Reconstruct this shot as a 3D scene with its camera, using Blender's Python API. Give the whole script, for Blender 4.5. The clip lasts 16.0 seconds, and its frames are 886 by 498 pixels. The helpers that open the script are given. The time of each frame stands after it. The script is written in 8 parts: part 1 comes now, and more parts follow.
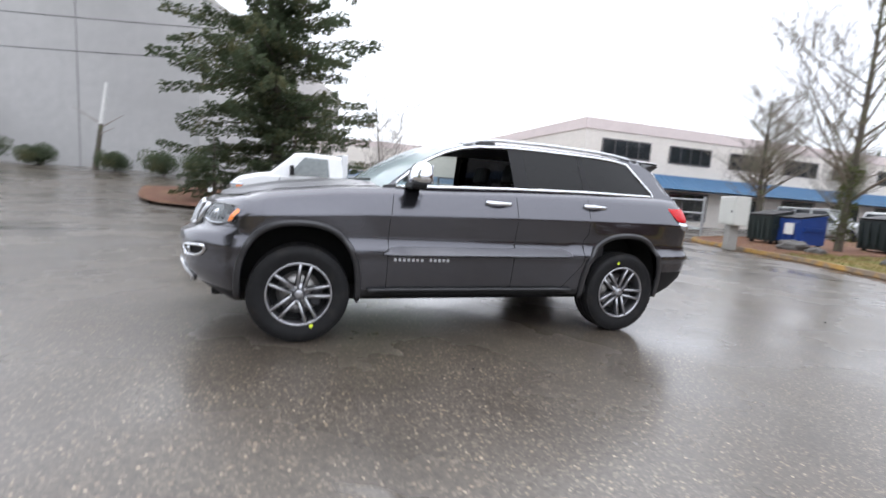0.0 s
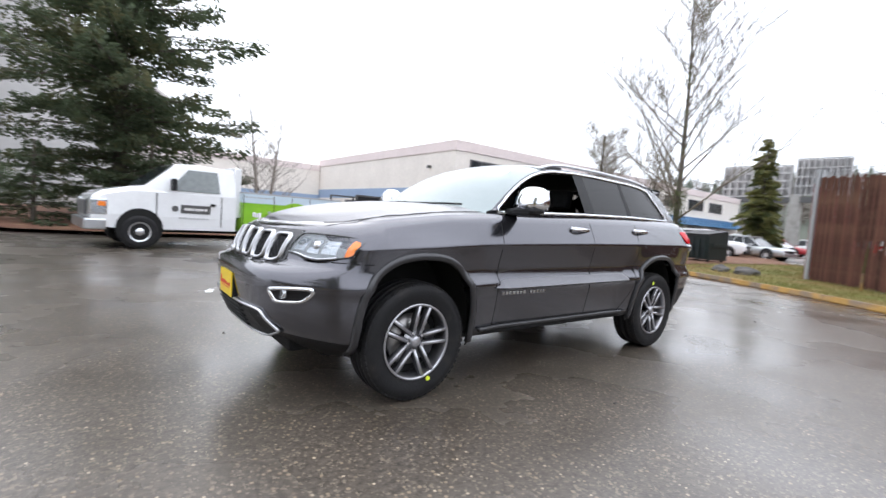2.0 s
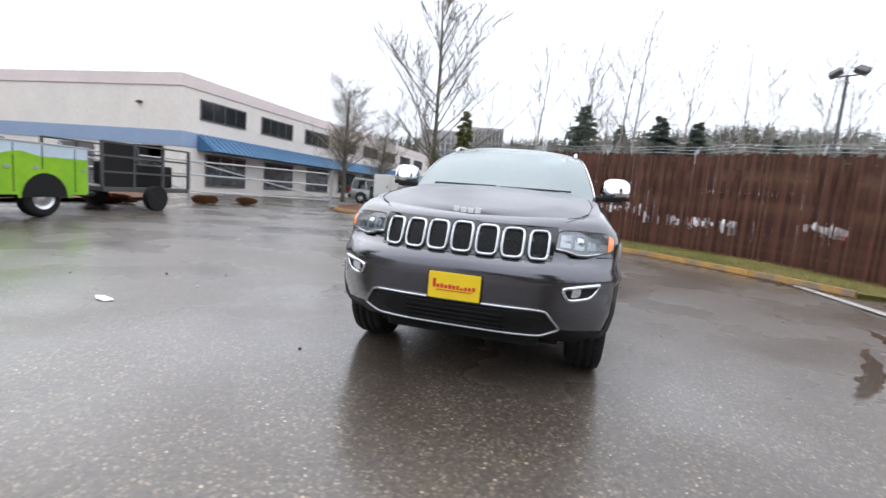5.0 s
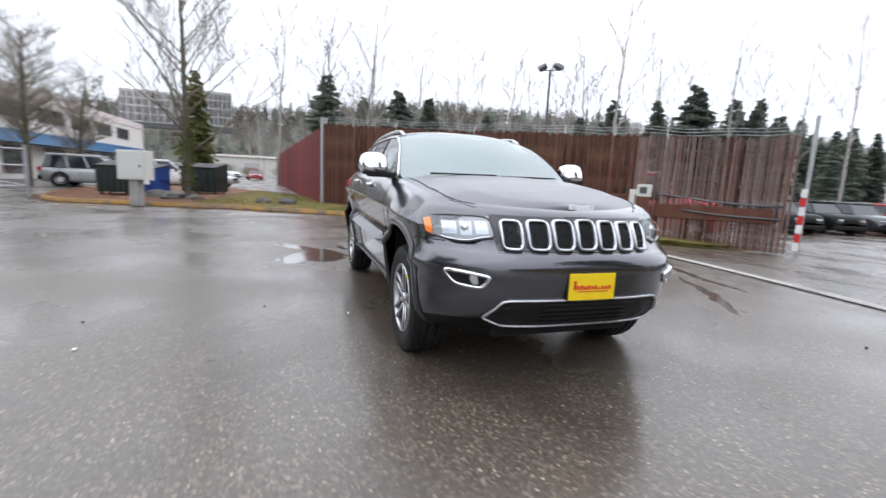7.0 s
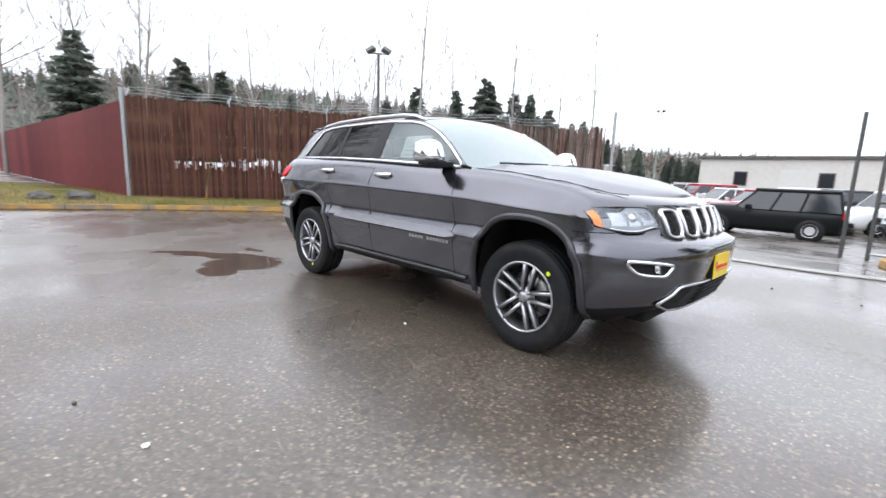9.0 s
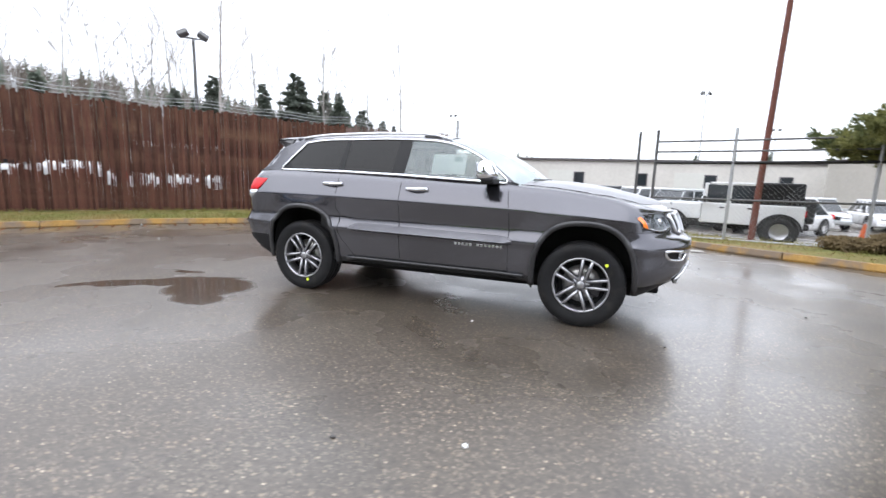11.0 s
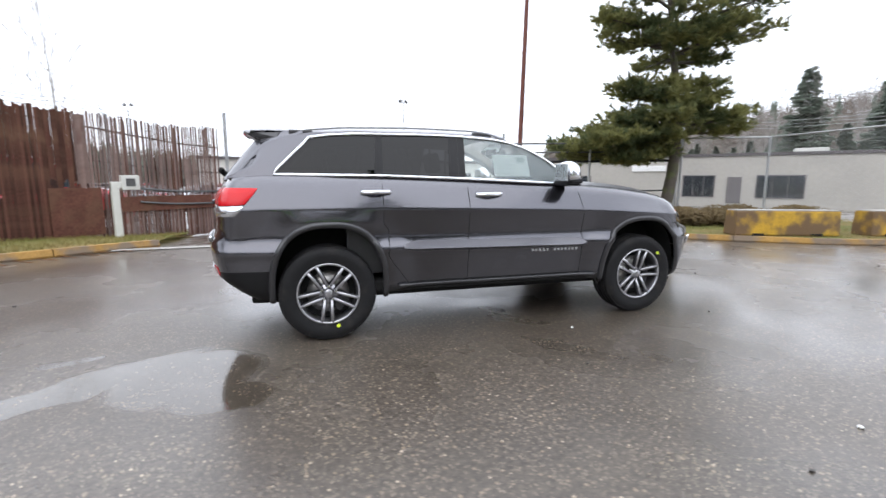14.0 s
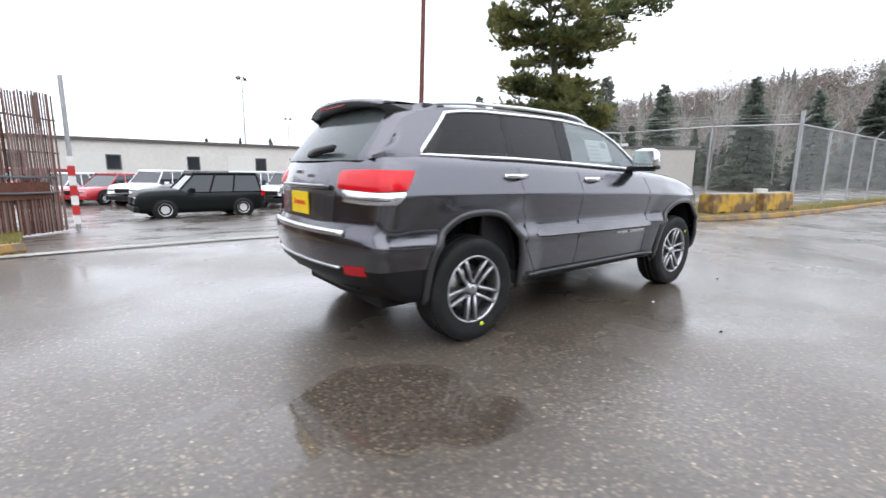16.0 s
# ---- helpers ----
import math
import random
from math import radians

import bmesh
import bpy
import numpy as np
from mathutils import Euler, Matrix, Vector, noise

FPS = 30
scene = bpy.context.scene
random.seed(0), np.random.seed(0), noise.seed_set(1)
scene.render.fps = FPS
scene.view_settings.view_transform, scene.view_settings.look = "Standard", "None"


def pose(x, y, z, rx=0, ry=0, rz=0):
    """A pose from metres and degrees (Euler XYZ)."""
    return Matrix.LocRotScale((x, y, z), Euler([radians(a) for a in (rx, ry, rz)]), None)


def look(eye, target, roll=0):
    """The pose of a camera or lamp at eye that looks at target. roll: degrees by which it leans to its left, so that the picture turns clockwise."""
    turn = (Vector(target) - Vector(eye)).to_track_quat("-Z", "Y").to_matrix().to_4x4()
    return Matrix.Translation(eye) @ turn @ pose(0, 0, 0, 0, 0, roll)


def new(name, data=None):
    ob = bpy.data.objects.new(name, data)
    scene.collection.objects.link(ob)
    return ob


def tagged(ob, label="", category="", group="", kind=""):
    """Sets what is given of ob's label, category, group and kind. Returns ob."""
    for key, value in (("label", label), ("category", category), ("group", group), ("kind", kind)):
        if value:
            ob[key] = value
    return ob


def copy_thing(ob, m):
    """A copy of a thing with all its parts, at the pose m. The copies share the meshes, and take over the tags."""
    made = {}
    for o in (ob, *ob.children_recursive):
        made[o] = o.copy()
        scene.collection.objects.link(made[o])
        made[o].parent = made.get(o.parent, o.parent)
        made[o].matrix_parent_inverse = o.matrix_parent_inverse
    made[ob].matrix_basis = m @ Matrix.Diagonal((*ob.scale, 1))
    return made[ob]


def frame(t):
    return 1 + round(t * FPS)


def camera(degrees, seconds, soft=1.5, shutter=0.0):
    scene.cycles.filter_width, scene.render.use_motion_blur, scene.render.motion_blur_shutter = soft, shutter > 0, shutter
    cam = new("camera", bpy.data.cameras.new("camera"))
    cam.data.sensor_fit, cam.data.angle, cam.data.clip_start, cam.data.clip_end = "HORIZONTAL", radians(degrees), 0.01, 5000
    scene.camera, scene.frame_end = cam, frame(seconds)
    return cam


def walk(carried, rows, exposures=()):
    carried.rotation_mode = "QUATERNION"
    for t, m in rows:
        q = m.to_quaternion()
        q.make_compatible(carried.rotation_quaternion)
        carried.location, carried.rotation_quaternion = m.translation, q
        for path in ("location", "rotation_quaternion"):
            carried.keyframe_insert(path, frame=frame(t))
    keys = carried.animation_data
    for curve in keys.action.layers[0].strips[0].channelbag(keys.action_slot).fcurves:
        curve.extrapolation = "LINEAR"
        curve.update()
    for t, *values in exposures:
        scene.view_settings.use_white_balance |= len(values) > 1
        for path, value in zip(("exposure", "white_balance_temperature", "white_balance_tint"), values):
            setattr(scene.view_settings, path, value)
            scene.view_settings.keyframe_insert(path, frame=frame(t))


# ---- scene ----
cam = camera(89.2, 16.0, shutter=0.5)
PATH = [
    (0, (1.493, 4.363, 1.216), (0.868, 2.481, 0.963), 3.9),
    (0.5, (1.892, 4.048, 1.213), (1.064, 2.232, 1.092), 2.4),
    (1, (2.311, 3.782, 1.177), (1.422, 1.998, 1.009), 4.1),
    (1.5, (2.7, 3.487, 1.171), (1.669, 1.778, 1.047), 2.6),
    (2, (3.059, 3.17, 1.157), (1.836, 1.593, 1.024), 4.0),
    (2.5, (3.458, 2.864, 1.162), (2.038, 1.461, 1.037), 3.4),
    (3, (3.8, 2.493, 1.165), (2.336, 1.148, 0.942), 1.0),
    (5.5, (5.022, -0.009, 1.187), (3.055, -0.26, 0.926), 4.1),
    (6, (5.088, -0.618, 1.176), (3.111, -0.647, 0.874), 2.4),
    (6.5, (5.084, -1.218, 1.181), (3.124, -0.929, 0.911), 3.0),
    (7, (4.513, -1.637, 1.221), (2.639, -1.008, 0.918), 2.7),
    (7.5, (4.057, -2.072, 1.177), (2.295, -1.174, 0.881), 2.7),
    (8, (3.745, -2.474, 1.183), (2.15, -1.318, 0.838), 2.2),
    (8.5, (3.454, -2.903, 1.175), (1.946, -1.636, 0.829), 1.9),
    (11, (1.644, -4.914, 1.277), (0.963, -3.061, 0.958), 1.9),
    (11.5, (1.066, -5.225, 1.248), (0.578, -3.31, 0.941), 0.6),
    (12, (0.531, -5.472, 1.209), (0.3, -3.505, 0.932), 0.3),
    (12.5, (-0.081, -5.401, 1.184), (-0.16, -3.425, 0.886), -1.0),
    (13, (-0.641, -5.251, 1.199), (-0.455, -3.275, 0.958), 0.9),
    (13.5, (-1.091, -4.72, 1.234), (-0.728, -2.782, 0.898), 0.0),
    (14, (-1.615, -4.441, 1.25), (-1.032, -2.551, 0.954), 0.3),
    (14.5, (-2.143, -4.182, 1.233), (-1.387, -2.363, 0.89), -0.7),
    (15, (-2.633, -3.897, 1.23), (-1.698, -2.158, 0.912), 0.0),
    (15.5, (-3.107, -3.607, 1.216), (-1.995, -1.978, 0.884), -0.2),
    (16, (-3.522, -3.193, 1.195), (-2.312, -1.638, 0.854), 0.8),
]
walk(cam, [(t, look(eye, target, roll)) for t, eye, target, roll in PATH], exposures=[(0, 0.0), (2, 0.08), (3, -0.27), (6, -0.15), (7.5, -0.17), (8.5, 0.13), (10.8, 0.2), (11.1, 0.15), (11.5, -0.1), (12.5, -0.12), (13.5, -0.05), (15, 0.08), (16, 0.08)])

# ---- world, light ----
world = bpy.data.worlds.new("overcast_sky")
scene.world = world
world.use_nodes = True
wn, wl = world.node_tree.nodes, world.node_tree.links
sky = wn.new("ShaderNodeTexSky")
sky.sky_type, sky.sun_disc = "NISHITA", False
sky.sun_elevation, sky.sun_rotation = radians(38), radians(200)
sky_dim = wn.new("ShaderNodeVectorMath")
sky_dim.operation = "SCALE"
sky_dim.inputs["Scale"].default_value = 0.10
wl.new(sky.outputs[0], sky_dim.inputs[0])
cloud_noise = wn.new("ShaderNodeTexNoise")
cloud_noise.inputs["Scale"].default_value = 1.6
cloud_noise.inputs["Detail"].default_value = 4
cloud_ramp = wn.new("ShaderNodeMapRange")
cloud_ramp.inputs[1].default_value, cloud_ramp.inputs[2].default_value = 0.3, 0.7
cloud_ramp.inputs[3].default_value, cloud_ramp.inputs[4].default_value = 0.92, 1.04
wl.new(cloud_noise.outputs[0], cloud_ramp.inputs[0])
cloud_col = wn.new("ShaderNodeMix")
cloud_col.data_type = "RGBA"
cloud_col.blend_type = "MULTIPLY"
cloud_col.inputs[0].default_value = 1.0
cloud_col.inputs[6].default_value = (0.955, 0.992, 1.09, 1)
# an overcast sky is brightest overhead
sky_coord = wn.new("ShaderNodeTexCoord")
sky_axes = wn.new("ShaderNodeSeparateXYZ")
wl.new(sky_coord.outputs["Generated"], sky_axes.inputs[0])
zenith = wn.new("ShaderNodeMapRange")
zenith.inputs[1].default_value, zenith.inputs[2].default_value = 0.0, 1.0
zenith.inputs[3].default_value, zenith.inputs[4].default_value = 0.68, 1.36
wl.new(sky_axes.outputs[2], zenith.inputs[0])
cover = wn.new("ShaderNodeMath")
cover.operation = "MULTIPLY"
wl.new(cloud_ramp.outputs[0], cover.inputs[0])
wl.new(zenith.outputs[0], cover.inputs[1])
wl.new(cover.outputs[0], cloud_col.inputs[7])
sky_mix = wn.new("ShaderNodeMix")
sky_mix.data_type = "RGBA"
sky_mix.inputs[0].default_value = 0.9
wl.new(sky_dim.outputs[0], sky_mix.inputs[6])
wl.new(cloud_col.outputs[2], sky_mix.inputs[7])
wl.new(sky_mix.outputs[2], wn["Background"].inputs[0])
wn["Background"].inputs[1].default_value = 2.14
sun = new("sun", bpy.data.lights.new("sun", "SUN"))
sun.data.energy, sun.data.angle, sun.data.color = 0.8, radians(80), (1.0, 0.985, 0.965)
sun.matrix_basis = look((0, 0, 40), (8, 22, 0))


# ---- materials ----
def mat(name, col, rough=0.6, metal=0.0, var=0.12, scale=8.0, bump=0.0, bscale=60.0, coat=0.0, spec=None, col2=None, mask=None, rand=0.0, detail=6.0, coat_rough=0.05):
    """A surface: base colour with noise at two scales, optional second colour in patches, relief, coat."""
    m = bpy.data.materials.new(name)
    m.use_nodes = True
    n, l = m.node_tree.nodes, m.node_tree.links
    b = n["Principled BSDF"]
    b.inputs["Roughness"].default_value, b.inputs["Metallic"].default_value = rough, metal
    b.inputs["Coat Weight"].default_value = coat
    b.inputs["Coat Roughness"].default_value = coat_rough
    if spec is not None:
        b.inputs["Specular IOR Level"].default_value = spec
    tc = n.new("ShaderNodeTexCoord")
    n1 = n.new("ShaderNodeTexNoise")
    n1.inputs["Scale"].default_value, n1.inputs["Detail"].default_value = scale, detail
    l.new(tc.outputs["Object"], n1.inputs["Vector"])
    n2 = n.new("ShaderNodeTexNoise")
    n2.inputs["Scale"].default_value, n2.inputs["Detail"].default_value = scale * 7.3, 3
    l.new(tc.outputs["Object"], n2.inputs["Vector"])
    add = n.new("ShaderNodeMath")
    add.operation = "ADD"
    l.new(n1.outputs[0], add.inputs[0])
    l.new(n2.outputs[0], add.inputs[1])
    mr = n.new("ShaderNodeMapRange")
    mr.inputs[1].default_value, mr.inputs[2].default_value = 0.6, 1.4
    mr.inputs[3].default_value, mr.inputs[4].default_value = 1 - var, 1 + var
    l.new(add.outputs[0], mr.inputs[0])
    val = mr.outputs[0]
    if rand:
        oi = n.new("ShaderNodeObjectInfo")
        r2 = n.new("ShaderNodeMapRange")
        r2.inputs[3].default_value, r2.inputs[4].default_value = 1 - rand, 1 + rand
        l.new(oi.outputs["Random"], r2.inputs[0])
        mu = n.new("ShaderNodeMath")
        mu.operation = "MULTIPLY"
        l.new(val, mu.inputs[0])
        l.new(r2.outputs[0], mu.inputs[1])
        val = mu.outputs[0]
    sc = n.new("ShaderNodeVectorMath")
    sc.operation = "SCALE"
    sc.inputs[0].default_value = col
    l.new(val, sc.inputs["Scale"])
    out = sc.outputs[0]
    if col2:
        n3 = n.new("ShaderNodeTexNoise")
        n3.inputs["Scale"].default_value, n3.inputs["Detail"].default_value = (mask or (1.5, 0.5, 0.62))[0], 8
        l.new(tc.outputs["Object"], n3.inputs["Vector"])
        r3 = n.new("ShaderNodeMapRange")
        r3.inputs[1].default_value, r3.inputs[2].default_value = (mask or (1.5, 0.5, 0.62))[1:]
        l.new(n3.outputs[0], r3.inputs[0])
        mx = n.new("ShaderNodeMix")
        mx.data_type = "RGBA"
        l.new(r3.outputs[0], mx.inputs[0])
        l.new(out, mx.inputs[6])
        mx.inputs[7].default_value = (*col2, 1)
        out = mx.outputs[2]
    l.new(out, b.inputs["Base Color"])
    if bump:
        nb = n.new("ShaderNodeTexNoise")
        nb.inputs["Scale"].default_value, nb.inputs["Detail"].default_value = bscale, 4
        l.new(tc.outputs["Object"], nb.inputs["Vector"])
        bp = n.new("ShaderNodeBump")
        bp.inputs["Strength"].default_value, bp.inputs["Distance"].default_value = bump, 0.01
        l.new(nb.outputs[0], bp.inputs["Height"])
        l.new(bp.outputs[0], b.inputs["Normal"])
    return m


def leafy(m, amount=0.4):
    """Lets light through thin leaves and needles."""
    n, l = m.node_tree.nodes, m.node_tree.links
    b = n["Principled BSDF"]
    tl = n.new("ShaderNodeBsdfTranslucent")
    l.new(b.inputs["Base Color"].links[0].from_socket, tl.inputs[0])
    mx = n.new("ShaderNodeMixShader")
    mx.inputs[0].default_value = amount
    l.new(b.outputs[0], mx.inputs[1])
    l.new(tl.outputs[0], mx.inputs[2])
    l.new(mx.outputs[0], n["Material Output"].inputs[0])
    return m


def glass(name, tint, rough=0.0, ior=1.45):
    m = bpy.data.materials.new(name)
    m.use_nodes = True
    b = m.node_tree.nodes["Principled BSDF"]
    b.inputs["Base Color"].default_value = (*tint, 1)
    b.inputs["Transmission Weight"].default_value = 1.0
    b.inputs["Roughness"].default_value = rough
    b.inputs["IOR"].default_value = ior
    return m


def thin_glass(name, tint, ior=1.6, mist=0.0):
    """A single sheet of glass: tinted see-through, a mirror layer that grows at grazing angles, and a pale film for
    fine drops and painted sky reflection.
    """
    m = bpy.data.materials.new(name)
    m.use_nodes = True
    n, l = m.node_tree.nodes, m.node_tree.links
    n.remove(n["Principled BSDF"])
    tr = n.new("ShaderNodeBsdfTransparent")
    tr.inputs[0].default_value = (*tint, 1)
    clear = tr.outputs[0]
    if mist:
        df = n.new("ShaderNodeBsdfDiffuse")
        df.inputs[0].default_value = (0.66, 0.78, 0.79, 1)
        tc = n.new("ShaderNodeTexCoord")
        drops = n.new("ShaderNodeTexNoise")
        drops.inputs["Scale"].default_value, drops.inputs["Detail"].default_value = 170, 5
        l.new(tc.outputs["Object"], drops.inputs["Vector"])
        mr = n.new("ShaderNodeMapRange")
        mr.inputs[1].default_value, mr.inputs[2].default_value = 0.3, 0.7
        mr.inputs[3].default_value, mr.inputs[4].default_value = mist * 0.85, mist * 1.15
        l.new(drops.outputs[0], mr.inputs[0])
        film = n.new("ShaderNodeMixShader")
        l.new(mr.outputs[0], film.inputs[0])
        l.new(tr.outputs[0], film.inputs[1])
        l.new(df.outputs[0], film.inputs[2])
        clear = film.outputs[0]
    gl = n.new("ShaderNodeBsdfGlossy")
    gl.inputs["Roughness"].default_value = 0.02 + 0.2 * mist
    fr = n.new("ShaderNodeFresnel")
    fr.inputs[0].default_value = ior
    mx = n.new("ShaderNodeMixShader")
    l.new(fr.outputs[0], mx.inputs[0])
    l.new(clear, mx.inputs[1])
    l.new(gl.outputs[0], mx.inputs[2])
    l.new(mx.outputs[0], n["Material Output"].inputs[0])
    return m


PAINT = mat("granite_metallic_paint", (0.090, 0.090, 0.103), 0.16, 0.88, 0.05, 30, 0.05, 150, coat=1.0, coat_rough=0.05)
# rougher from rain beads; lighter base than PAINT imitates sky sheen on upward panels
WET_LIT_PAINT = mat("rain_beaded_sky_lit_paint", (0.130, 0.130, 0.144), 0.42, 0.82, 0.07, 30, 0.30, 190, coat=0.85, coat_rough=0.28)
PAINT_DARK = mat("dark_grey_lower_paint", (0.030, 0.030, 0.033), 0.4, 0.3, 0.06, 30, 0.03, 200, coat=0.6)
BLACK = mat("black_plastic", (0.009, 0.009, 0.010), 0.5, 0, 0.2, 20, 0.1, 200, spec=0.3)
GLOSS_BLACK = mat("gloss_black", (0.008, 0.008, 0.009), 0.12, 0, 0.1, 10, coat=0.5)
# near-black that stands in for deep shade in gaps, wells and undersides
DARK = mat("deep_shade_black", (0.006, 0.006, 0.006), 0.9)
CHROME = mat("chrome", (0.82, 0.83, 0.85), 0.1, 1.0, 0.03, 12)
SATIN = mat("satin_silver", (0.62, 0.63, 0.65), 0.28, 1.0, 0.05, 20)
ALLOY = mat("machined_alloy", (0.46, 0.46, 0.48), 0.3, 0.9, 0.06, 25)
ALLOY_DARK = mat("dark_alloy_pocket", (0.06, 0.06, 0.065), 0.4, 0.6, 0.1, 20)
TYRE = mat("tyre_rubber", (0.013, 0.013, 0.014), 0.6, 0, 0.2, 25, 0.25, 90, spec=0.25, col2=(0.026, 0.024, 0.022), mask=(9, 0.52, 0.75))
STEEL = mat("brake_steel", (0.35, 0.34, 0.33), 0.35, 0.9, 0.15, 30)
RED = mat("tail_lamp_red", (0.58, 0.008, 0.014), 0.2, 0, 0.05, 10, spec=0.25, coat=0.25)
RED_DIM = mat("reflector_red", (0.42, 0.010, 0.016), 0.25, 0, 0.1, 60, spec=0.25, coat=0.2)
AMBER = mat("amber_lens", (0.9, 0.22, 0.02), 0.2, 0, 0.08, 60, coat=1.0)
LAMP = mat("lamp_reflector", (0.66, 0.68, 0.71), 0.18, 0.85, 0.06, 30)
LAMP_DARK = mat("grey_lamp_housing", (0.55, 0.57, 0.59), 0.32, 0.4, 0.15, 30)
LAMPGLASS = thin_glass("lamp_cover_glass", (0.85, 0.87, 0.88), 1.5)
# the pale film here paints in reflected sky besides the rain drops
CLEAR = thin_glass("clear_glass", (0.78, 0.87, 0.85), 1.7, 0.16)
WIND = thin_glass("rain_and_sky_pale_windscreen", (0.62, 0.72, 0.70), 1.6, 0.40)
TINT = thin_glass("privacy_glass", (0.016, 0.0165, 0.018), 1.45)
REARGLASS = thin_glass("wet_rear_glass", (0.05, 0.05, 0.052), 1.5, 0.10)
SEAT = mat("black_leather", (0.028, 0.028, 0.030), 0.45, 0, 0.2, 14, 0.1, 120)
HEADLINER = mat("grey_headliner", (0.35, 0.34, 0.33), 0.9, 0, 0.08, 12)
PAPER = mat("white_paper", (0.75, 0.76, 0.75), 0.7, 0, 0.04, 12)
PALE = mat("grey_print", (0.36, 0.42, 0.41), 0.7)
YELLOW = mat("yellow_plate", (0.88, 0.62, 0.01), 0.35, 0, 0.04, 20, coat=0.3)
REDINK = mat("red_lettering", (0.62, 0.05, 0.02), 0.4)
MARK = mat("yellow_tyre_mark", (0.75, 0.85, 0.06), 0.5)
WHITE = mat("white_vehicle_paint", (0.78, 0.79, 0.8), 0.25, 0, 0.05, 6, coat=0.8)


# ---- mesh helpers ----
def mesh(name, verts, faces, material, parent=None, label="", smooth=True):
    me = bpy.data.meshes.new(name)
    me.from_pydata([tuple(map(float, v)) for v in verts], [], [tuple(map(int, f)) for f in faces])
    me.validate()
    if smooth:
        me.polygons.foreach_set("use_smooth", [True] * len(me.polygons))
    me.materials.append(material)
    ob = new(name, me)
    if parent:
        ob.parent = parent
    if label:
        ob["label"] = label
    return ob


def face_out(ob, c=(0.0, 0.0, 1.1)):
    """Turns a sheet so that its faces look away from a point inside."""
    c = Vector(c)
    if sum((q.center - c).normalized().dot(q.normal) * q.area for q in ob.data.polygons) < 0:
        ob.data.flip_normals()
    return ob


def part(name, bm, material, parent=None, label="", smooth=False):
    me = bpy.data.meshes.new(name)
    bm.to_mesh(me)
    bm.free()
    if smooth:
        me.polygons.foreach_set("use_smooth", [True] * len(me.polygons))
    me.materials.append(material)
    ob = new(name, me)
    if parent:
        ob.parent = parent
    if label:
        ob["label"] = label
    return ob


def empty(name, m, label, category, group=""):
    ob = new(name)
    ob.matrix_basis = m
    return tagged(ob, label, category, group)


def add_box(bm, x0, x1, y0, y1, z0, z1, bevel=0.0, m=None):
    """A box with rounded edges added to bm."""
    made = bmesh.ops.create_cube(bm, size=1)["verts"]
    for v in made:
        v.co = Vector(((x0 + x1) / 2 + v.co.x * (x1 - x0), (y0 + y1) / 2 + v.co.y * (y1 - y0), (z0 + z1) / 2 + v.co.z * (z1 - z0)))
    if bevel:
        edges = list({e for v in made for e in v.link_edges})
        made = bmesh.ops.bevel(bm, geom=edges, offset=bevel, segments=2, affect="EDGES", profile=0.6)["verts"]
    if m is not None:
        bmesh.ops.transform(bm, matrix=m, verts=list({v for v in made}))
    return bm


def box(*a, **k):
    return add_box(bmesh.new(), *a, **k)


def add_cyl(bm, r0, r1, p, q, seg=16, caps=True):
    """A tapered round bar from p to q."""
    p, q = Vector(p), Vector(q)
    d = q - p
    m = Matrix.Translation((p + q) / 2) @ d.to_track_quat("Z", "Y").to_matrix().to_4x4()
    bmesh.ops.create_cone(bm, cap_ends=caps, segments=seg, radius1=r0, radius2=r1, depth=d.length, matrix=m)
    return bm


def cyl(*a, **k):
    return add_cyl(bmesh.new(), *a, **k)


def sweep(points, width, height, closed=False, up=(0, 0, 1), normals=None):
    """Verts and faces of a rounded bar along points: width along the sideways way, height along the normal."""
    pts = [Vector(p) for p in points]
    n = len(pts)
    prof = [(-.5, -.2), (-.35, .5), (.35, .5), (.5, -.2), (.4, -.5), (-.4, -.5)]
    vs, fs = [], []
    for i, p in enumerate(pts):
        a = pts[(i - 1) % n] if closed or i > 0 else p
        b = pts[(i + 1) % n] if closed or i < n - 1 else p
        t = (b - a).normalized()
        nn = Vector(normals[i]) if normals is not None else Vector(up)
        s = t.cross(nn).normalized()
        nn = s.cross(t).normalized()
        vs += [p + s * (u * width) + nn * (v * height) for u, v in prof]
    k = len(prof)
    for i in range(n if closed else n - 1):
        for j in range(k):
            fs.append((i * k + j, i * k + (j + 1) % k, (i + 1) % n * k + (j + 1) % k, (i + 1) % n * k + j))
    if not closed:
        fs += [tuple(range(k - 1, -1, -1)), tuple(range((n - 1) * k, n * k))]
    return vs, fs


def spin(profile, seg=48, axis="y"):
    """Verts and faces of a profile of (radius, along) turned round the axis."""
    vs, fs, k = [], [], len(profile)
    for i in range(seg):
        a = 2 * math.pi * i / seg
        for r, h in profile:
            vs.append((r * math.cos(a), h, r * math.sin(a)) if axis == "y" else (r * math.cos(a), r * math.sin(a), h))
    for i in range(seg):
        for j in range(k - 1):
            fs.append((i * k + j, i * k + j + 1, (i + 1) % seg * k + j + 1, (i + 1) % seg * k + j))
    return vs, fs


# ---- the grey sport utility vehicle ----
AX = 1.4575
LV = [0.30, 0.36, 0.41, 0.46, 0.52, 0.58, 0.64, 0.69, 0.72, 0.75, 0.80, 0.85, 0.90, 0.95, 1.015, 1.03, 1.045, 1.12, 1.19, 1.225, 1.25, 1.265]


def lut(z, rows):
    zs, vs = zip(*rows)
    return float(np.interp(z, zs, vs))


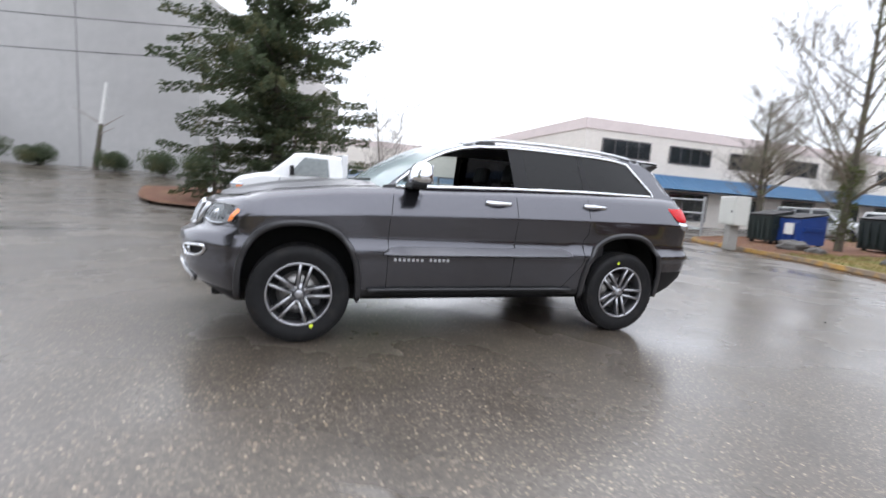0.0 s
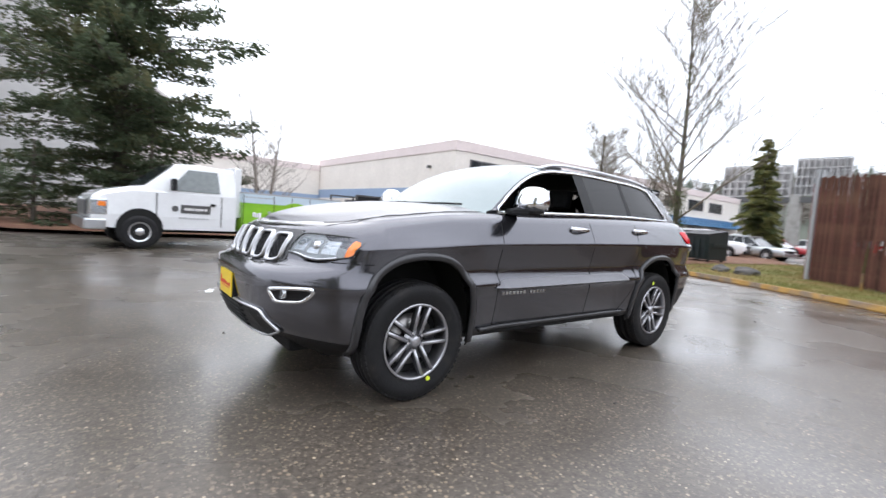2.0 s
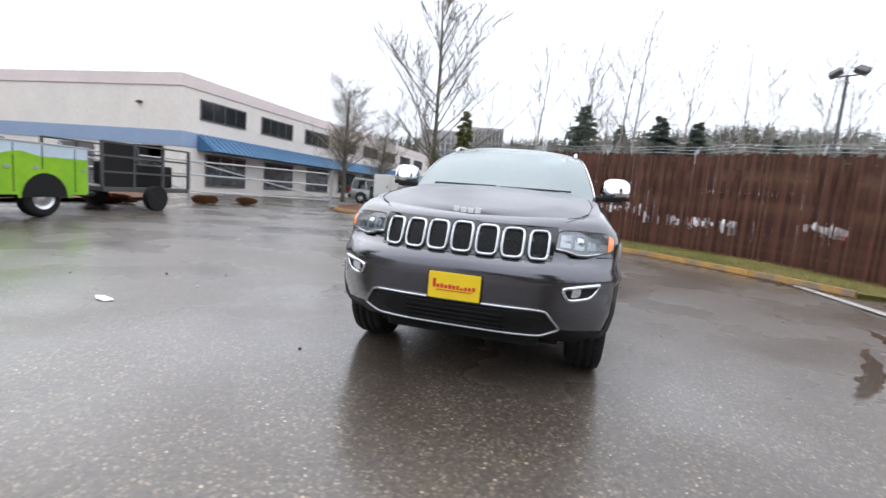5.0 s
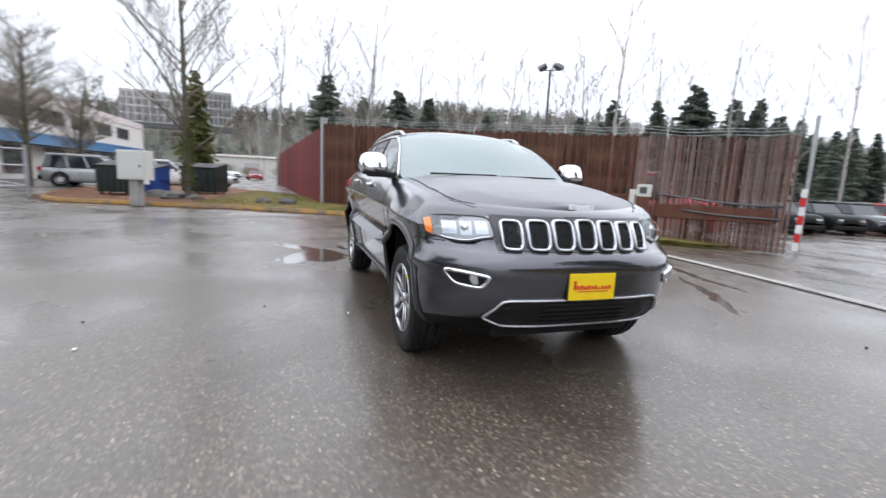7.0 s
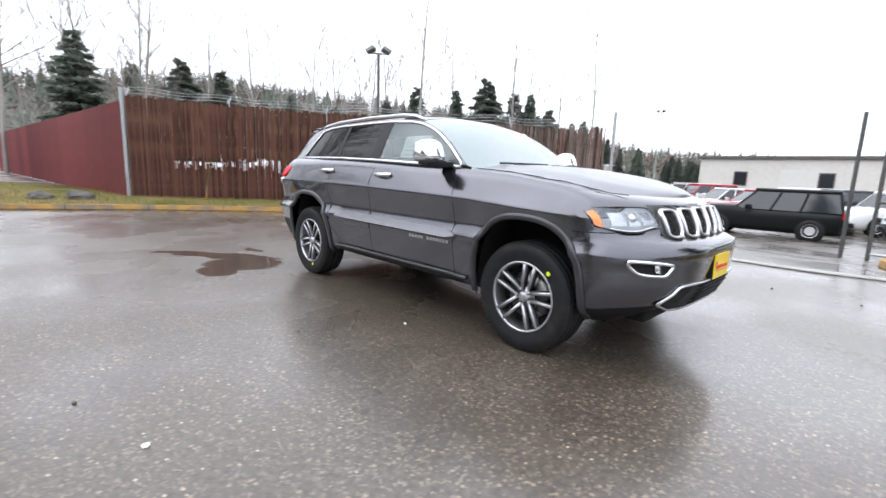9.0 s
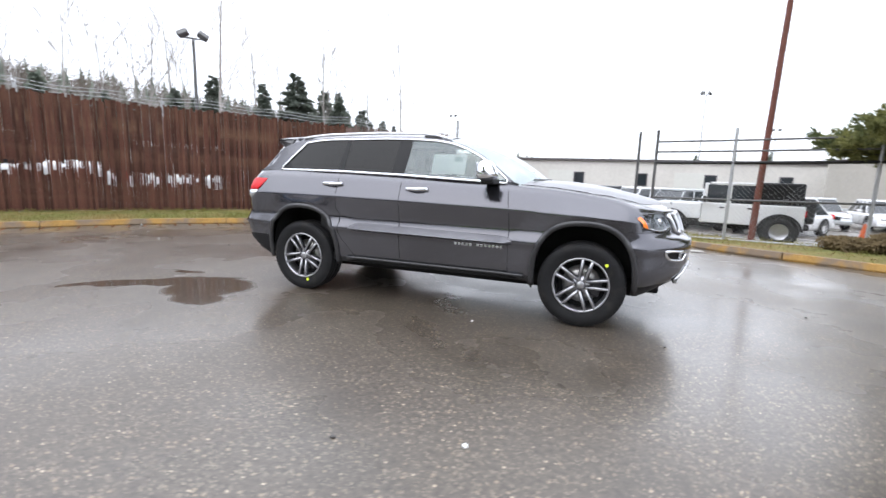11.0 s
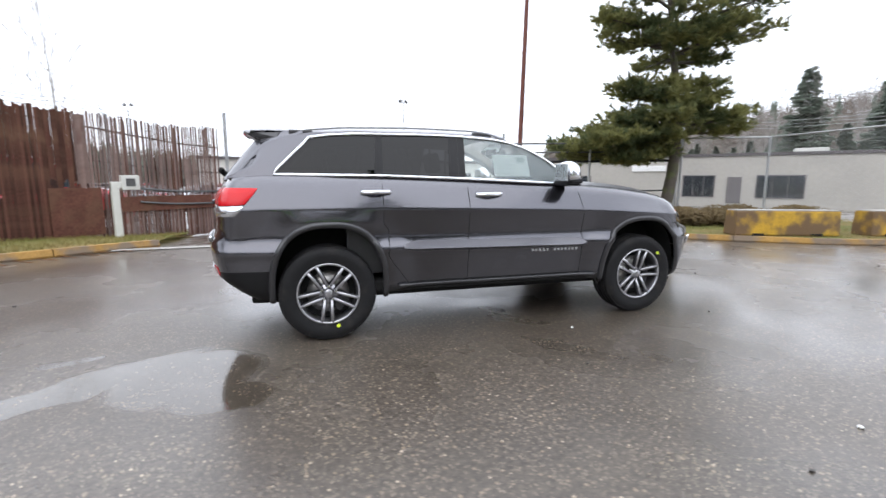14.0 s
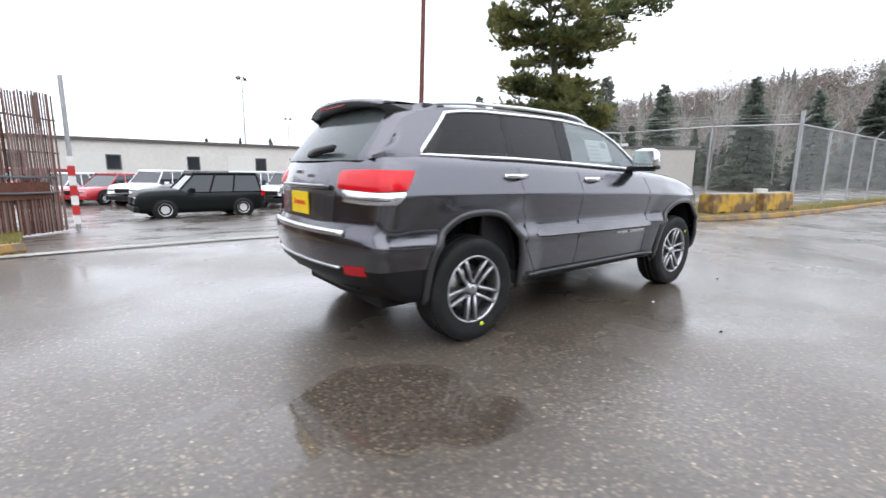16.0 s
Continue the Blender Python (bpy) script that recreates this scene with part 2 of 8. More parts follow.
def shoulder(x):
    return lut(x, [(-2.4, 1.20), (-2.2, 1.26), (-1.9, 1.285), (-1.0, 1.28), (-0.3, 1.262), (0.4, 1.235), (0.8, 1.215), (1.2, 1.19), (1.6, 1.14), (1.85, 1.098), (2.05, 1.08), (2.3, 1.07)])


def half_width(z):
    return lut(z, [(0.30, 0.84), (0.36, 0.895), (0.41, 0.905), (0.52, 0.918), (0.64, 0.922), (0.69, 0.922), (0.72, 0.946), (0.75, 0.932), (0.80, 0.914), (0.9, 0.922), (1.0, 0.933), (1.05, 0.939), (1.10, 0.929), (1.15, 0.906), (1.20, 0.880), (1.24, 0.845), (1.265, 0.81)])


def door_width(z):
    """Behind the front corners the doors tuck under a sharp shoulder crease."""
    return lut(z, [(0.30, 0.84), (0.36, 0.868), (0.41, 0.876), (0.52, 0.897), (0.64, 0.918), (0.69, 0.926), (0.72, 0.948), (0.75, 0.930), (0.80, 0.899), (0.9, 0.920), (1.0, 0.940), (1.03, 0.946), (1.045, 0.941), (1.12, 0.909), (1.19, 0.876), (1.225, 0.856), (1.265, 0.81)])


def nose(z):
    return lut(z, [(0.30, 2.13), (0.36, 2.23), (0.41, 2.29), (0.52, 2.345), (0.60, 2.36), (0.72, 2.375), (0.80, 2.37), (0.845, 2.34), (0.86, 2.295), (0.95, 2.285), (1.05, 2.265), (1.10, 2.25), (1.15, 2.235), (1.19, 2.215), (1.225, 2.185), (1.25, 2.15), (1.265, 2.11)])


def tail(z):
    return lut(z, [(0.30, -2.14), (0.41, -2.26), (0.50, -2.345), (0.60, -2.37), (0.72, -2.385), (0.80, -2.38), (0.84, -2.345), (0.95, -2.335), (1.05, -2.33), (1.15, -2.31), (1.265, -2.265)])


def outline(z):
    """Half plan of the body at a nominal height, from the middle of the nose to the middle of the tail."""
    w, xf, xr = half_width(z), nose(z), tail(z)
    k = 0.42 if z < 0.82 else 0.40 if z < 1.15 else 0.40 - (z - 1.15) * 0.4
    bow = lut(z, [(0.5, 4.0), (0.80, 3.8), (0.87, 2.4), (1.1, 2.1)])
    pts = [(xf - k * u ** bow, w * u) for u in np.linspace(0, 1, 40)]
    pts += [(x, w - 0.012 * max(0, (abs(x) - 0.9)) ** 2) for x in np.linspace(xf - k - 0.03, xr + 0.20, 120)]
    pts += [(xr + 0.17 * u ** 2.4, w * u) for u in np.linspace(1, 0, 40)]
    p = np.array(pts)
    seg = np.r_[0, np.cumsum(np.hypot(*np.diff(p, axis=0).T))]
    s = np.linspace(0, seg[-1], 700)
    p = np.c_[np.interp(s, seg, p[:, 0]), np.interp(s, seg, p[:, 1])]
    r = 17
    ker = np.hanning(2 * r + 3)[1:-1]
    ker /= ker.sum()
    mir = np.r_[p[1:r + 1][::-1] * (1, -1), p, p[-r - 1:-1][::-1] * (1, -1)]
    return np.c_[np.convolve(mir[:, 0], ker, "valid"), np.convolve(mir[:, 1], ker, "valid")]


SIDE_X = [1.86 - 0.04 * i for i in range(96)]  # 1.86 .. -1.94
NF, NR = 22, 18


def flare(x, z):
    """How far the fender stands out round the wheels."""
    out = 0.0
    for ax in (AX, -AX + 0.02):
        d = math.hypot((x - ax) / 0.62, (z - 0.42) / 0.66)
        out = max(out, 0.030 * max(0.0, min(1.0, (1.12 - d) / 0.3)) if z < 1.02 else 0.0)
    return out


def columns(z):
    o = outline(z)
    xs, ys = o[:, 0], o[:, 1]
    i0 = int(np.argmax(xs < SIDE_X[0]))
    i1 = int(np.argmax(xs < SIDE_X[-1]))
    seg = np.r_[0, np.cumsum(np.hypot(*np.diff(o, axis=0).T))]
    sf = np.linspace(0, seg[i0], NF + 1)[:-1]
    sr = np.linspace(seg[i1], seg[-1], NR + 1)[1:]
    c = [(np.interp(s, seg, xs), np.interp(s, seg, ys)) for s in sf]
    c += [(x, np.interp(-x, -xs, ys)) for x in SIDE_X]
    c += [(np.interp(s, seg, xs), np.interp(s, seg, ys)) for s in sr]
    return c


GRID = []
for zn in LV:
    row = []
    for x, y in columns(zn):
        z = zn if zn <= 0.80 else 0.80 + (zn - 0.80) * (shoulder(x) - 0.80) / 0.465
        if zn < 0.50:  # rising valance at both ends
            lift = max(0, abs(x) - 1.95)
            z += lift * (0.26 if x > 0 else 0.28) * (0.5 - zn) / 0.2
        if x < -1.85:
            z = max(z, 0.35 + (zn - 0.30) * 0.7)
        if abs(x) < 1.0 and zn < 0.45:
            z = max(z, 0.355 + (zn - 0.30) * 0.55)
        y *= 1 + (door_width(zn) / half_width(zn) - 1) * min(1, max(0, (1.75 - x) / 0.4))
        y2 = (y + flare(x, z) * (1 if y > 0.5 else 0)) * (1 - 0.025 * min(1, max(0, (x - 1.55) / 0.5)))
        row.append((x, y2, z))
    GRID.append(row)
NC = len(GRID[0])


G3 = np.array(GRID)
DU, DV = np.gradient(G3, axis=0), np.gradient(G3, axis=1)
NORM = np.cross(DV, DU)
NORM /= np.linalg.norm(NORM, axis=2, keepdims=True) + 1e-9
if NORM[10, NF + 40, 1] < 0:
    NORM = -NORM


def arch_d(x, z, ax):
    """Below 1 inside the wheel opening."""
    dx, dz = abs(x - ax) / 0.425, (z - 0.40) / (0.515 if z > 0.40 else 0.9)
    return (abs(dx) ** 2.5 + abs(dz) ** 2.5) ** 0.4


def body_piece(name, keep, material, parent, label="", both=True):
    """The part of the lower shell whose faces pass keep(x, z), both sides or one."""
    for side in ((1, -1) if both else (1,)):
        vs, fs, at, nn = [], [], {}, []

        def vid(i, j):
            if (i, j) not in at:
                x, y, z = GRID[i][j]
                if NF <= j < NF + len(SIDE_X):
                    for ax in (AX, -AX + 0.02):
                        d = arch_d(x, z, ax)
                        if d < 1.0 and z < 0.40:
                            x = ax + math.copysign(0.425, x - ax)
                        elif d < 1.0:
                            x, z = ax + (x - ax) / max(d, 0.2), 0.40 + (z - 0.40) / max(d, 0.2)
                at[i, j] = len(vs)
                vs.append((x, y * side, z))
                nn.append((NORM[i, j, 0], NORM[i, j, 1] * side, NORM[i, j, 2]))
            return at[i, j]

        for i in range(len(LV) - 1):
            for j in range(NC - 1):
                cs = [GRID[i][j], GRID[i][j + 1], GRID[i + 1][j + 1], GRID[i + 1][j]]
                cx, cz = sum(c[0] for c in cs) / 4, sum(c[2] for c in cs) / 4
                if NF <= j < NF + len(SIDE_X) and any(all(arch_d(c[0], c[2], ax) < 1.0 for c in cs) for ax in (AX, -AX + 0.02)):
                    continue
                if not keep(cx, cz, i, j):
                    continue
                f = [vid(i, j), vid(i, j + 1), vid(i + 1, j + 1), vid(i + 1, j)]
                fs.append(f if side > 0 else f[::-1])
        if fs:
            ob = mesh(name, vs, fs, material, parent, label)
            if len(ob.data.vertices) == len(nn):
                ob.data.normals_split_custom_set_from_vertices(nn)


car = empty("sport_utility_vehicle", pose(0, 0, 0), "dark grey metallic sport utility vehicle on wet asphalt, beaded with rain", "car")
LOW = 4  # levels below this are the dark sill and valances


def door_front_edge(z):
    return 0.80 - max(0, z - 0.95) * 0.15


def rear_door_edge(z):
    return -1.02 if z > 0.9 else -0.98


body_piece("front_fender", lambda x, z, i, j: i >= LOW - 2 and door_front_edge(z) < x <= 1.90 and not (x > 1.62 and z < 0.87), PAINT, car)
body_piece("front_bumper", lambda x, z, i, j: i >= 2 and x > 1.62 and (x > 1.90 or z < 0.87) and z < 0.86, PAINT, car)
body_piece("headlamp_surround", lambda x, z, i, j: x > 1.90 and z >= 0.86, PAINT, car)
body_piece("front_door", lambda x, z, i, j: i >= 2 and -0.30 < x <= door_front_edge(z), PAINT, car)
body_piece("rear_door", lambda x, z, i, j: i >= 2 and rear_door_edge(z) < x <= -0.30, PAINT, car)
body_piece("rear_quarter_panel", lambda x, z, i, j: i >= 2 and -2.12 < x <= rear_door_edge(z) and not (x < -1.80 and z < 0.84), PAINT, car)
body_piece("rear_bumper", lambda x, z, i, j: i >= 5 and x < -1.80 and z < 0.84, PAINT, car)
body_piece("tailgate", lambda x, z, i, j: x <= -2.12 and z >= 0.84, PAINT, car)
body_piece("sill", lambda x, z, i, j: i < 2 and -1.4 < x < 1.3, PAINT_DARK, car)
body_piece("front_valance", lambda x, z, i, j: i < 2 and x >= 1.88, BLACK, car)
body_piece("rear_valance", lambda x, z, i, j: i < 5 and x <= -1.80, BLACK, car, "black lower rear bumper")

# bonnet: lines across the car from shoulder to shoulder
def bonnet_mid(x):
    return lut(x, [(0.70, 1.275), (1.0, 1.275), (1.3, 1.262), (1.6, 1.225), (1.85, 1.172), (2.05, 1.122), (2.14, 1.082)])


TOPROW = GRID[-1]
vs, fs = [], []
cols = [j for j in range(NC) if TOPROW[j][0] > 0.72]
K = 24
for j in cols:
    x, y, z = TOPROW[j]
    for k in range(K + 1):
        u = -1 + 2 * k / K
        crown = (bonnet_mid(x) - z) * (1 - abs(u) ** 2.6)
        crease = 0.012 * math.exp(-((abs(u) - 0.70) / 0.07) ** 2) * min(1, max(0, (2.05 - x) / 0.4))
        vs.append((x + 0.05 * (1 - u * u) * max(0, 1 - abs(x - 0.72) / 0.3), y * u, z + crown + crease))
for a in range(len(cols) - 1):
    for k in range(K):
        fs.append((a * (K + 1) + k, a * (K + 1) + k + 1, (a + 1) * (K + 1) + k + 1, (a + 1) * (K + 1) + k))
mesh("bonnet", vs, fs, WET_LIT_PAINT, car, "dark grey bonnet wet with rain drops")
for s in (1, -1):
    seam = [(x, s * (lut(x, [(0.8, 0.74), (1.5, 0.755), (1.8, 0.72), (2.0, 0.58)])), 0) for x in np.linspace(0.85, 1.98, 24)]
    out = []
    for x, y, _ in seam:
        j = min(range(len(cols)), key=lambda a: abs(TOPROW[cols[a]][0] - x))
        X, Y, Z = TOPROW[cols[j]]
        u = min(1, abs(y) / max(Y, 1e-3))
        out.append((x, y, Z + (bonnet_mid(X) - Z) * (1 - u ** 2.6) + 0.012 * math.exp(-((u - 0.70) / 0.07) ** 2) * min(1, max(0, (2.05 - X) / 0.4)) + 0.002))
    v, f = sweep(out, 0.0045, 0.005)
    mesh("bonnet_seam", v, f, DARK, car)

# upper body: side band between shoulder and roof edge


def cab_y(x, z):
    y = 0.825 - 0.175 * max(0.0, (z - 1.25) / 0.40) ** 1.15
    y -= 0.055 * max(0.0, (-x - 1.1) / 0.8) ** 2
    y -= 0.05 * max(0.0, (x - 0.2) / 0.6) ** 2 * 0.6
    return y


def edge_top(x):
    return lut(x, [(-2.10, 1.28), (-2.0, 1.42), (-1.90, 1.53), (-1.80, 1.585), (-1.6, 1.625), (-1.2, 1.652), (-0.6, 1.66), (-0.3, 1.658), (0.0, 1.64), (0.15, 1.615), (0.3, 1.57), (0.45, 1.50), (0.6, 1.405), (0.75, 1.29), (0.84, 1.215)])


def edge_glass(x):
    return lut(x, [(-1.9, 1.45), (-1.57, 1.575), (-1.4, 1.607), (-1.2, 1.62), (-0.6, 1.632), (-0.3, 1.63), (0.0, 1.612), (0.15, 1.588), (0.3, 1.542), (0.45, 1.47), (0.6, 1.37), (0.74, 1.245)])


def belt(x):
    return shoulder(x) + 0.006


BX = [-2.16, -2.10, -2.0, -1.92] + list(np.linspace(-1.83, -1.07, 13)) + list(np.linspace(-1.0, -0.36, 9)) + list(np.linspace(-0.30, 0.74, 20)) + [0.80, 0.845]
TX = [-2.10, -2.02, -1.90, -1.76] + list(np.linspace(-1.56, -1.035, 13)) + list(np.linspace(-0.985, -0.33, 9)) + list(np.linspace(-0.27, 0.735, 20)) + [0.80, 0.845]


def strip_pt(i, f):
    """A point of the side band: f 0 at the belt, 0.1 to 0.9 the glass, 1 at the roof edge."""
    xb, xt = BX[i], TX[i]
    zb, zt, zg = belt(xb), max(edge_top(xt), belt(xb) + 0.002), None
    zg = max(min(edge_glass(xt), zt - 0.004), zb + 0.016)
    if f <= 0.1:
        z, x = zb + 0.014 * f / 0.1, xb
    elif f <= 0.9:
        u = (f - 0.1) / 0.8
        z, x = zb + 0.014 + (zg - zb - 0.014) * u, xb + (xt - xb) * u
    else:
        z, x = zg + (zt - zg) * (f - 0.9) / 0.1, xt
    return Vector((x, cab_y(x, z), z))


ROWS = [0, 0.1, 0.2, 0.3, 0.4, 0.5, 0.6, 0.7, 0.8, 0.9, 0.95, 1.0]
G0, GC, GB, G1 = 4, 16, 25, 45
for s in (1, -1):
    def band(i0, i1, r0, r1, name, material, label="", push=0.0):
        vs, fs = [], []
        rows = ROWS[r0:r1 + 1]
        for i in range(i0, i1 + 1):
            for f in rows:
                p = strip_pt(i, f)
                vs.append((p.x, s * (p.y - push), p.z))
        n = len(rows)
        for i in range(i1 - i0):
            for k in range(n - 1):
                q = (i * n + k, i * n + k + 1, (i + 1) * n + k + 1, (i + 1) * n + k)
                fs.append(q if s > 0 else q[::-1])
        return face_out(mesh(name, vs, fs, material, car, label))
    band(0, G0, 0, 11, "rear_pillar", PAINT)
    band(G0, len(BX) - 1, 9, 11, "roof_side_rail", PAINT)
    band(G1, len(BX) - 1, 0, 9, "front_pillar", PAINT)
    band(G0, GC, 1, 9, "quarter_window", TINT, "dark privacy glass", 0.004)
    band(GC, GC + 1, 1, 9, "rear_window_divider", BLACK, "", 0.002)
    band(GC + 1, GB, 1, 9, "rear_door_window", TINT, "dark privacy glass", 0.004)
    band(GB, GB + 1, 1, 9, "centre_pillar", BLACK, "", 0.0)
    band(GB - 1, GB, 1, 9, "centre_pillar_trim", BLACK, "", 0.001)
    if s < 0:
        band(GB + 1, G1, 1, 9, "front_door_window", CLEAR, "clear glass with a paper sticker behind it", 0.004)
    # bright surround of the side windows
    loop = [strip_pt(i, 0.06) for i in range(G0, G1 + 1)] + [strip_pt(i, 0.93) for i in range(G1, G0 - 1, -1)]
    loop = [Vector((p.x, s * (p.y + 0.004), p.z)) for p in loop]
    rear = [strip_pt(G0, f) for f in (0.8, 0.6, 0.4, 0.2)]
    loop += [Vector((p.x - 0.008, s * (p.y + 0.004), p.z)) for p in rear]
    v, f = sweep(loop, 0.024, 0.012, closed=True, normals=[(0, s, 0.35)] * len(loop))
    mesh("window_surround", v, f, CHROME, car, "bright chrome strip round the side windows")
    # belt filler between shoulder and glass
    vs, fs = [], []
    for i in range(len(BX)):
        j = min(range(NC), key=lambda a: abs(TOPROW[a][0] - BX[i]))
        p = strip_pt(i, 0)
        vs += [(BX[i], s * np.interp(-BX[i], [-c[0] for c in TOPROW], [c[1] for c in TOPROW]), shoulder(BX[i]) - 0.002), (p.x, s * p.y, p.z)]
    for i in range(len(BX) - 1):
        q = (2 * i, 2 * i + 1, 2 * i + 3, 2 * i + 2)
        fs.append(q if s > 0 else q[::-1])
    mesh("belt_line", vs, fs, PAINT, car)


def roof_mid(x):
    return lut(x, [(-1.95, 1.655), (-1.8, 1.68), (-1.4, 1.705), (-0.8, 1.722), (-0.2, 1.722), (0.0, 1.705), (0.12, 1.682)])


RI = [i for i in range(len(TX)) if -1.80 <= TX[i] <= 0.12]
vs, fs, K = [], [], 20
for i in RI:
    e = strip_pt(i, 1.0)
    for k in range(K + 1):
        u = -1 + 2 * k / K
        vs.append((e.x, e.y * u, e.z + (roof_mid(e.x) - e.z) * (1 - abs(u) ** 2.8)))
for a in range(len(RI) - 1):
    for k in range(K):
        fs.append((a * (K + 1) + k, (a + 1) * (K + 1) + k, (a + 1) * (K + 1) + k + 1, a * (K + 1) + k + 1))
mesh("roof", vs, fs, WET_LIT_PAINT, car)
vs2 = [(x, y * 0.93, z - 0.035) for x, y, z in vs]
mesh("headliner", vs2, [f[::-1] for f in fs], HEADLINER, car)

# windscreen: rows between the two front pillars, bulging forward
WI = [i for i in range(len(TX)) if TX[i] >= 0.05]
vs, fs = [], []
for n, i in enumerate(WI):
    e = strip_pt(i, 1.0)
    u0 = n / (len(WI) - 1)
    for k in range(K + 1):
        u = -1 + 2 * k / K
        zc = (roof_mid(e.x) - e.z) if e.x < 0.12 else 0.03 + 0.03 * (1 - u0)
        vs.append((e.x + (0.06 + 0.15 * u0) * (1 - u * u), e.y * u * 0.995, e.z + zc * (1 - abs(u) ** 2.8) - 0.004))
for a in range(len(WI) - 1):
    for k in range(K):
        fs.append((a * (K + 1) + k, (a + 1) * (K + 1) + k, (a + 1) * (K + 1) + k + 1, a * (K + 1) + k + 1))
face_out(mesh("windscreen", vs, fs, WIND, car, "clear windscreen wet with rain"))
# cowl and wipers
part("cowl", box(0.78, 1.06, -0.66, 0.66, 1.20, 1.235, 0.01), BLACK, car)
for y0, y1 in ((-0.58, -0.02), (0.02, 0.60)):
    v, f = sweep([(1.03 - 0.02 * u - 0.12 * ((y0 + (y1 - y0) * u) / 0.7) ** 2, y0 + (y1 - y0) * u, 1.272 + 0.006 * u) for u in np.linspace(0, 1, 8)], 0.014, 0.014)
    mesh("wiper_blade", v, f, BLACK, car)

# rear glass, tailgate upper, spoiler
vs, fs = [], []
rk = [(-2.27, 0.60, 1.265), (-2.22, 0.60, 1.33), (-2.14, 0.585, 1.43), (-2.05, 0.57, 1.54), (-1.95, 0.55, 1.64)]
rg = [tuple(np.interp(z, [q[2] for q in rk], [q[c] for q in rk]) for c in range(2)) + (z,) for z in np.linspace(1.255, 1.645, 18)]
for x, y, z in rg:
    for k in range(K + 1):
        u = -1 + 2 * k / K
        vs.append((x + 0.07 * u * u, y * u, z))
for a in range(len(rg) - 1):
    for k in range(K):
        fs.append((a * (K + 1) + k, a * (K + 1) + k + 1, (a + 1) * (K + 1) + k + 1, (a + 1) * (K + 1) + k))
face_out(mesh("rear_window", vs, fs, REARGLASS, car, "dark rear window with a wiper"))
for s in (1, -1):
    vs, fs = [], []
    for (x, y, z) in rg:
        zz = z
        ex = np.linspace(-2.10, -1.62, 40)
        xe = float(np.interp(zz, [edge_top(q) for q in ex], ex)) + 0.015
        ye = cab_y(xe, zz)
        for u in np.linspace(0, 1, 6):
            px = (x + 0.07) + (xe - x - 0.07) * u ** 1.3
            vs.append((px, s * (y + (ye - y) * u), zz))
    for a in range(len(rg) - 1):
        for k in range(5):
            q = (a * 6 + k, a * 6 + k + 1, (a + 1) * 6 + k + 1, (a + 1) * 6 + k)
            fs.append(q if s < 0 else q[::-1])
    mesh("tailgate_pillar", vs, fs, PAINT, car)
vs, fs = [], []
for n, (x, z, h) in enumerate([(-1.70, 1.682, 0.0), (-1.86, 1.686, 0.01), (-1.99, 1.680, 0.012), (-2.085, 1.668, 0.012), (-2.10, 1.655, 0.0), (-2.07, 1.636, 0.0), (-1.93, 1.62, 0.0)]):
    for k in range(K + 1):
        u = -1 + 2 * k / K
        wd = 0.60 if x > -1.95 else 0.60 - (abs(x) - 1.95) * 0.12
        droop = 0.045 * abs(u) ** 3
        vs.append((x + 0.09 * u ** 2 * (x < -2.0), wd * u, z + (0.012 if n < 4 else 0) * (1 - u * u) - droop))
for a in range(6):
    for k in range(K):
        fs.append((a * (K + 1) + k, a * (K + 1) + k + 1, (a + 1) * (K + 1) + k + 1, (a + 1) * (K + 1) + k))
spoiler = mesh("roof_spoiler", vs, fs, WET_LIT_PAINT, car)
for s in (1, -1):
    v = [(-1.78, 0.60 * s, 1.63), (-1.95, 0.595 * s, 1.62), (-2.02, 0.58 * s, 1.612), (-1.99, 0.58 * s, 1.59), (-1.92, 0.58 * s, 1.545), (-1.80, 0.625 * s, 1.585)]
    v2 = [(a, b - s * 0.03, c) for a, b, c in v]
    n = len(v)
    mesh("spoiler_fin", v + v2, [tuple(range(n)), tuple(range(2 * n - 1, n - 1, -1))] + [(k, k + n, (k + 1) % n + n, (k + 1) % n) for k in range(n)], PAINT_DARK, car, smooth=False)
v, f = sweep([(-2.255, 0.02, 1.30), (-2.27, -0.12, 1.315), (-2.25, -0.38, 1.335)], 0.05, 0.03, normals=[(-1, 0, .5)] * 3)
mesh("rear_wiper", v, f, BLACK, car)
part("brake_lamp", box(-2.085, -2.07, -0.2, 0.2, 1.634, 1.645), RED_DIM, car)

# roof rails
for s in (1, -1):
    pts = [(x, s * (0.615 - 0.03 * max(0, (-x - 1.0))), lut(x, [(-1.72, 1.645), (-1.6, 1.680), (-1.3, 1.708), (-0.7, 1.724), (-0.2, 1.720), (0.0, 1.700), (0.12, 1.655)]) - 0.022) for x in np.linspace(-1.72, 0.12, 26)]
    v, f = sweep(pts, 0.034, 0.024)
    mesh("roof_rail", v, f, SATIN, car, "silver roof rail")
    for x, z in ((-1.62, 1.664), (-0.08, 1.692)):
        part("rail_foot", box(x - 0.09, x + 0.09, s * 0.605 - 0.022, s * 0.605 + 0.022, z - 0.06, z - 0.012, 0.012), PAINT_DARK, car)

# seams of the doors, wheel arch lips, body strips, handles
def side_y(x, z):
    """The half width of the shell at a place of its side."""
    zn = z if z <= 0.8 else 0.8 + (z - 0.8) * 0.465 / (shoulder(x) - 0.8)
    i = min(max(int(np.searchsorted(LV, zn)) - 1, 0), len(LV) - 2)
    u = (zn - LV[i]) / (LV[i + 1] - LV[i])
    ys = []
    for r in (i, i + 1):
        ys.append(np.interp(-x, [-c[0] for c in GRID[r]], [c[1] for c in GRID[r]]))
    return float(ys[0] + (ys[1] - ys[0]) * u)


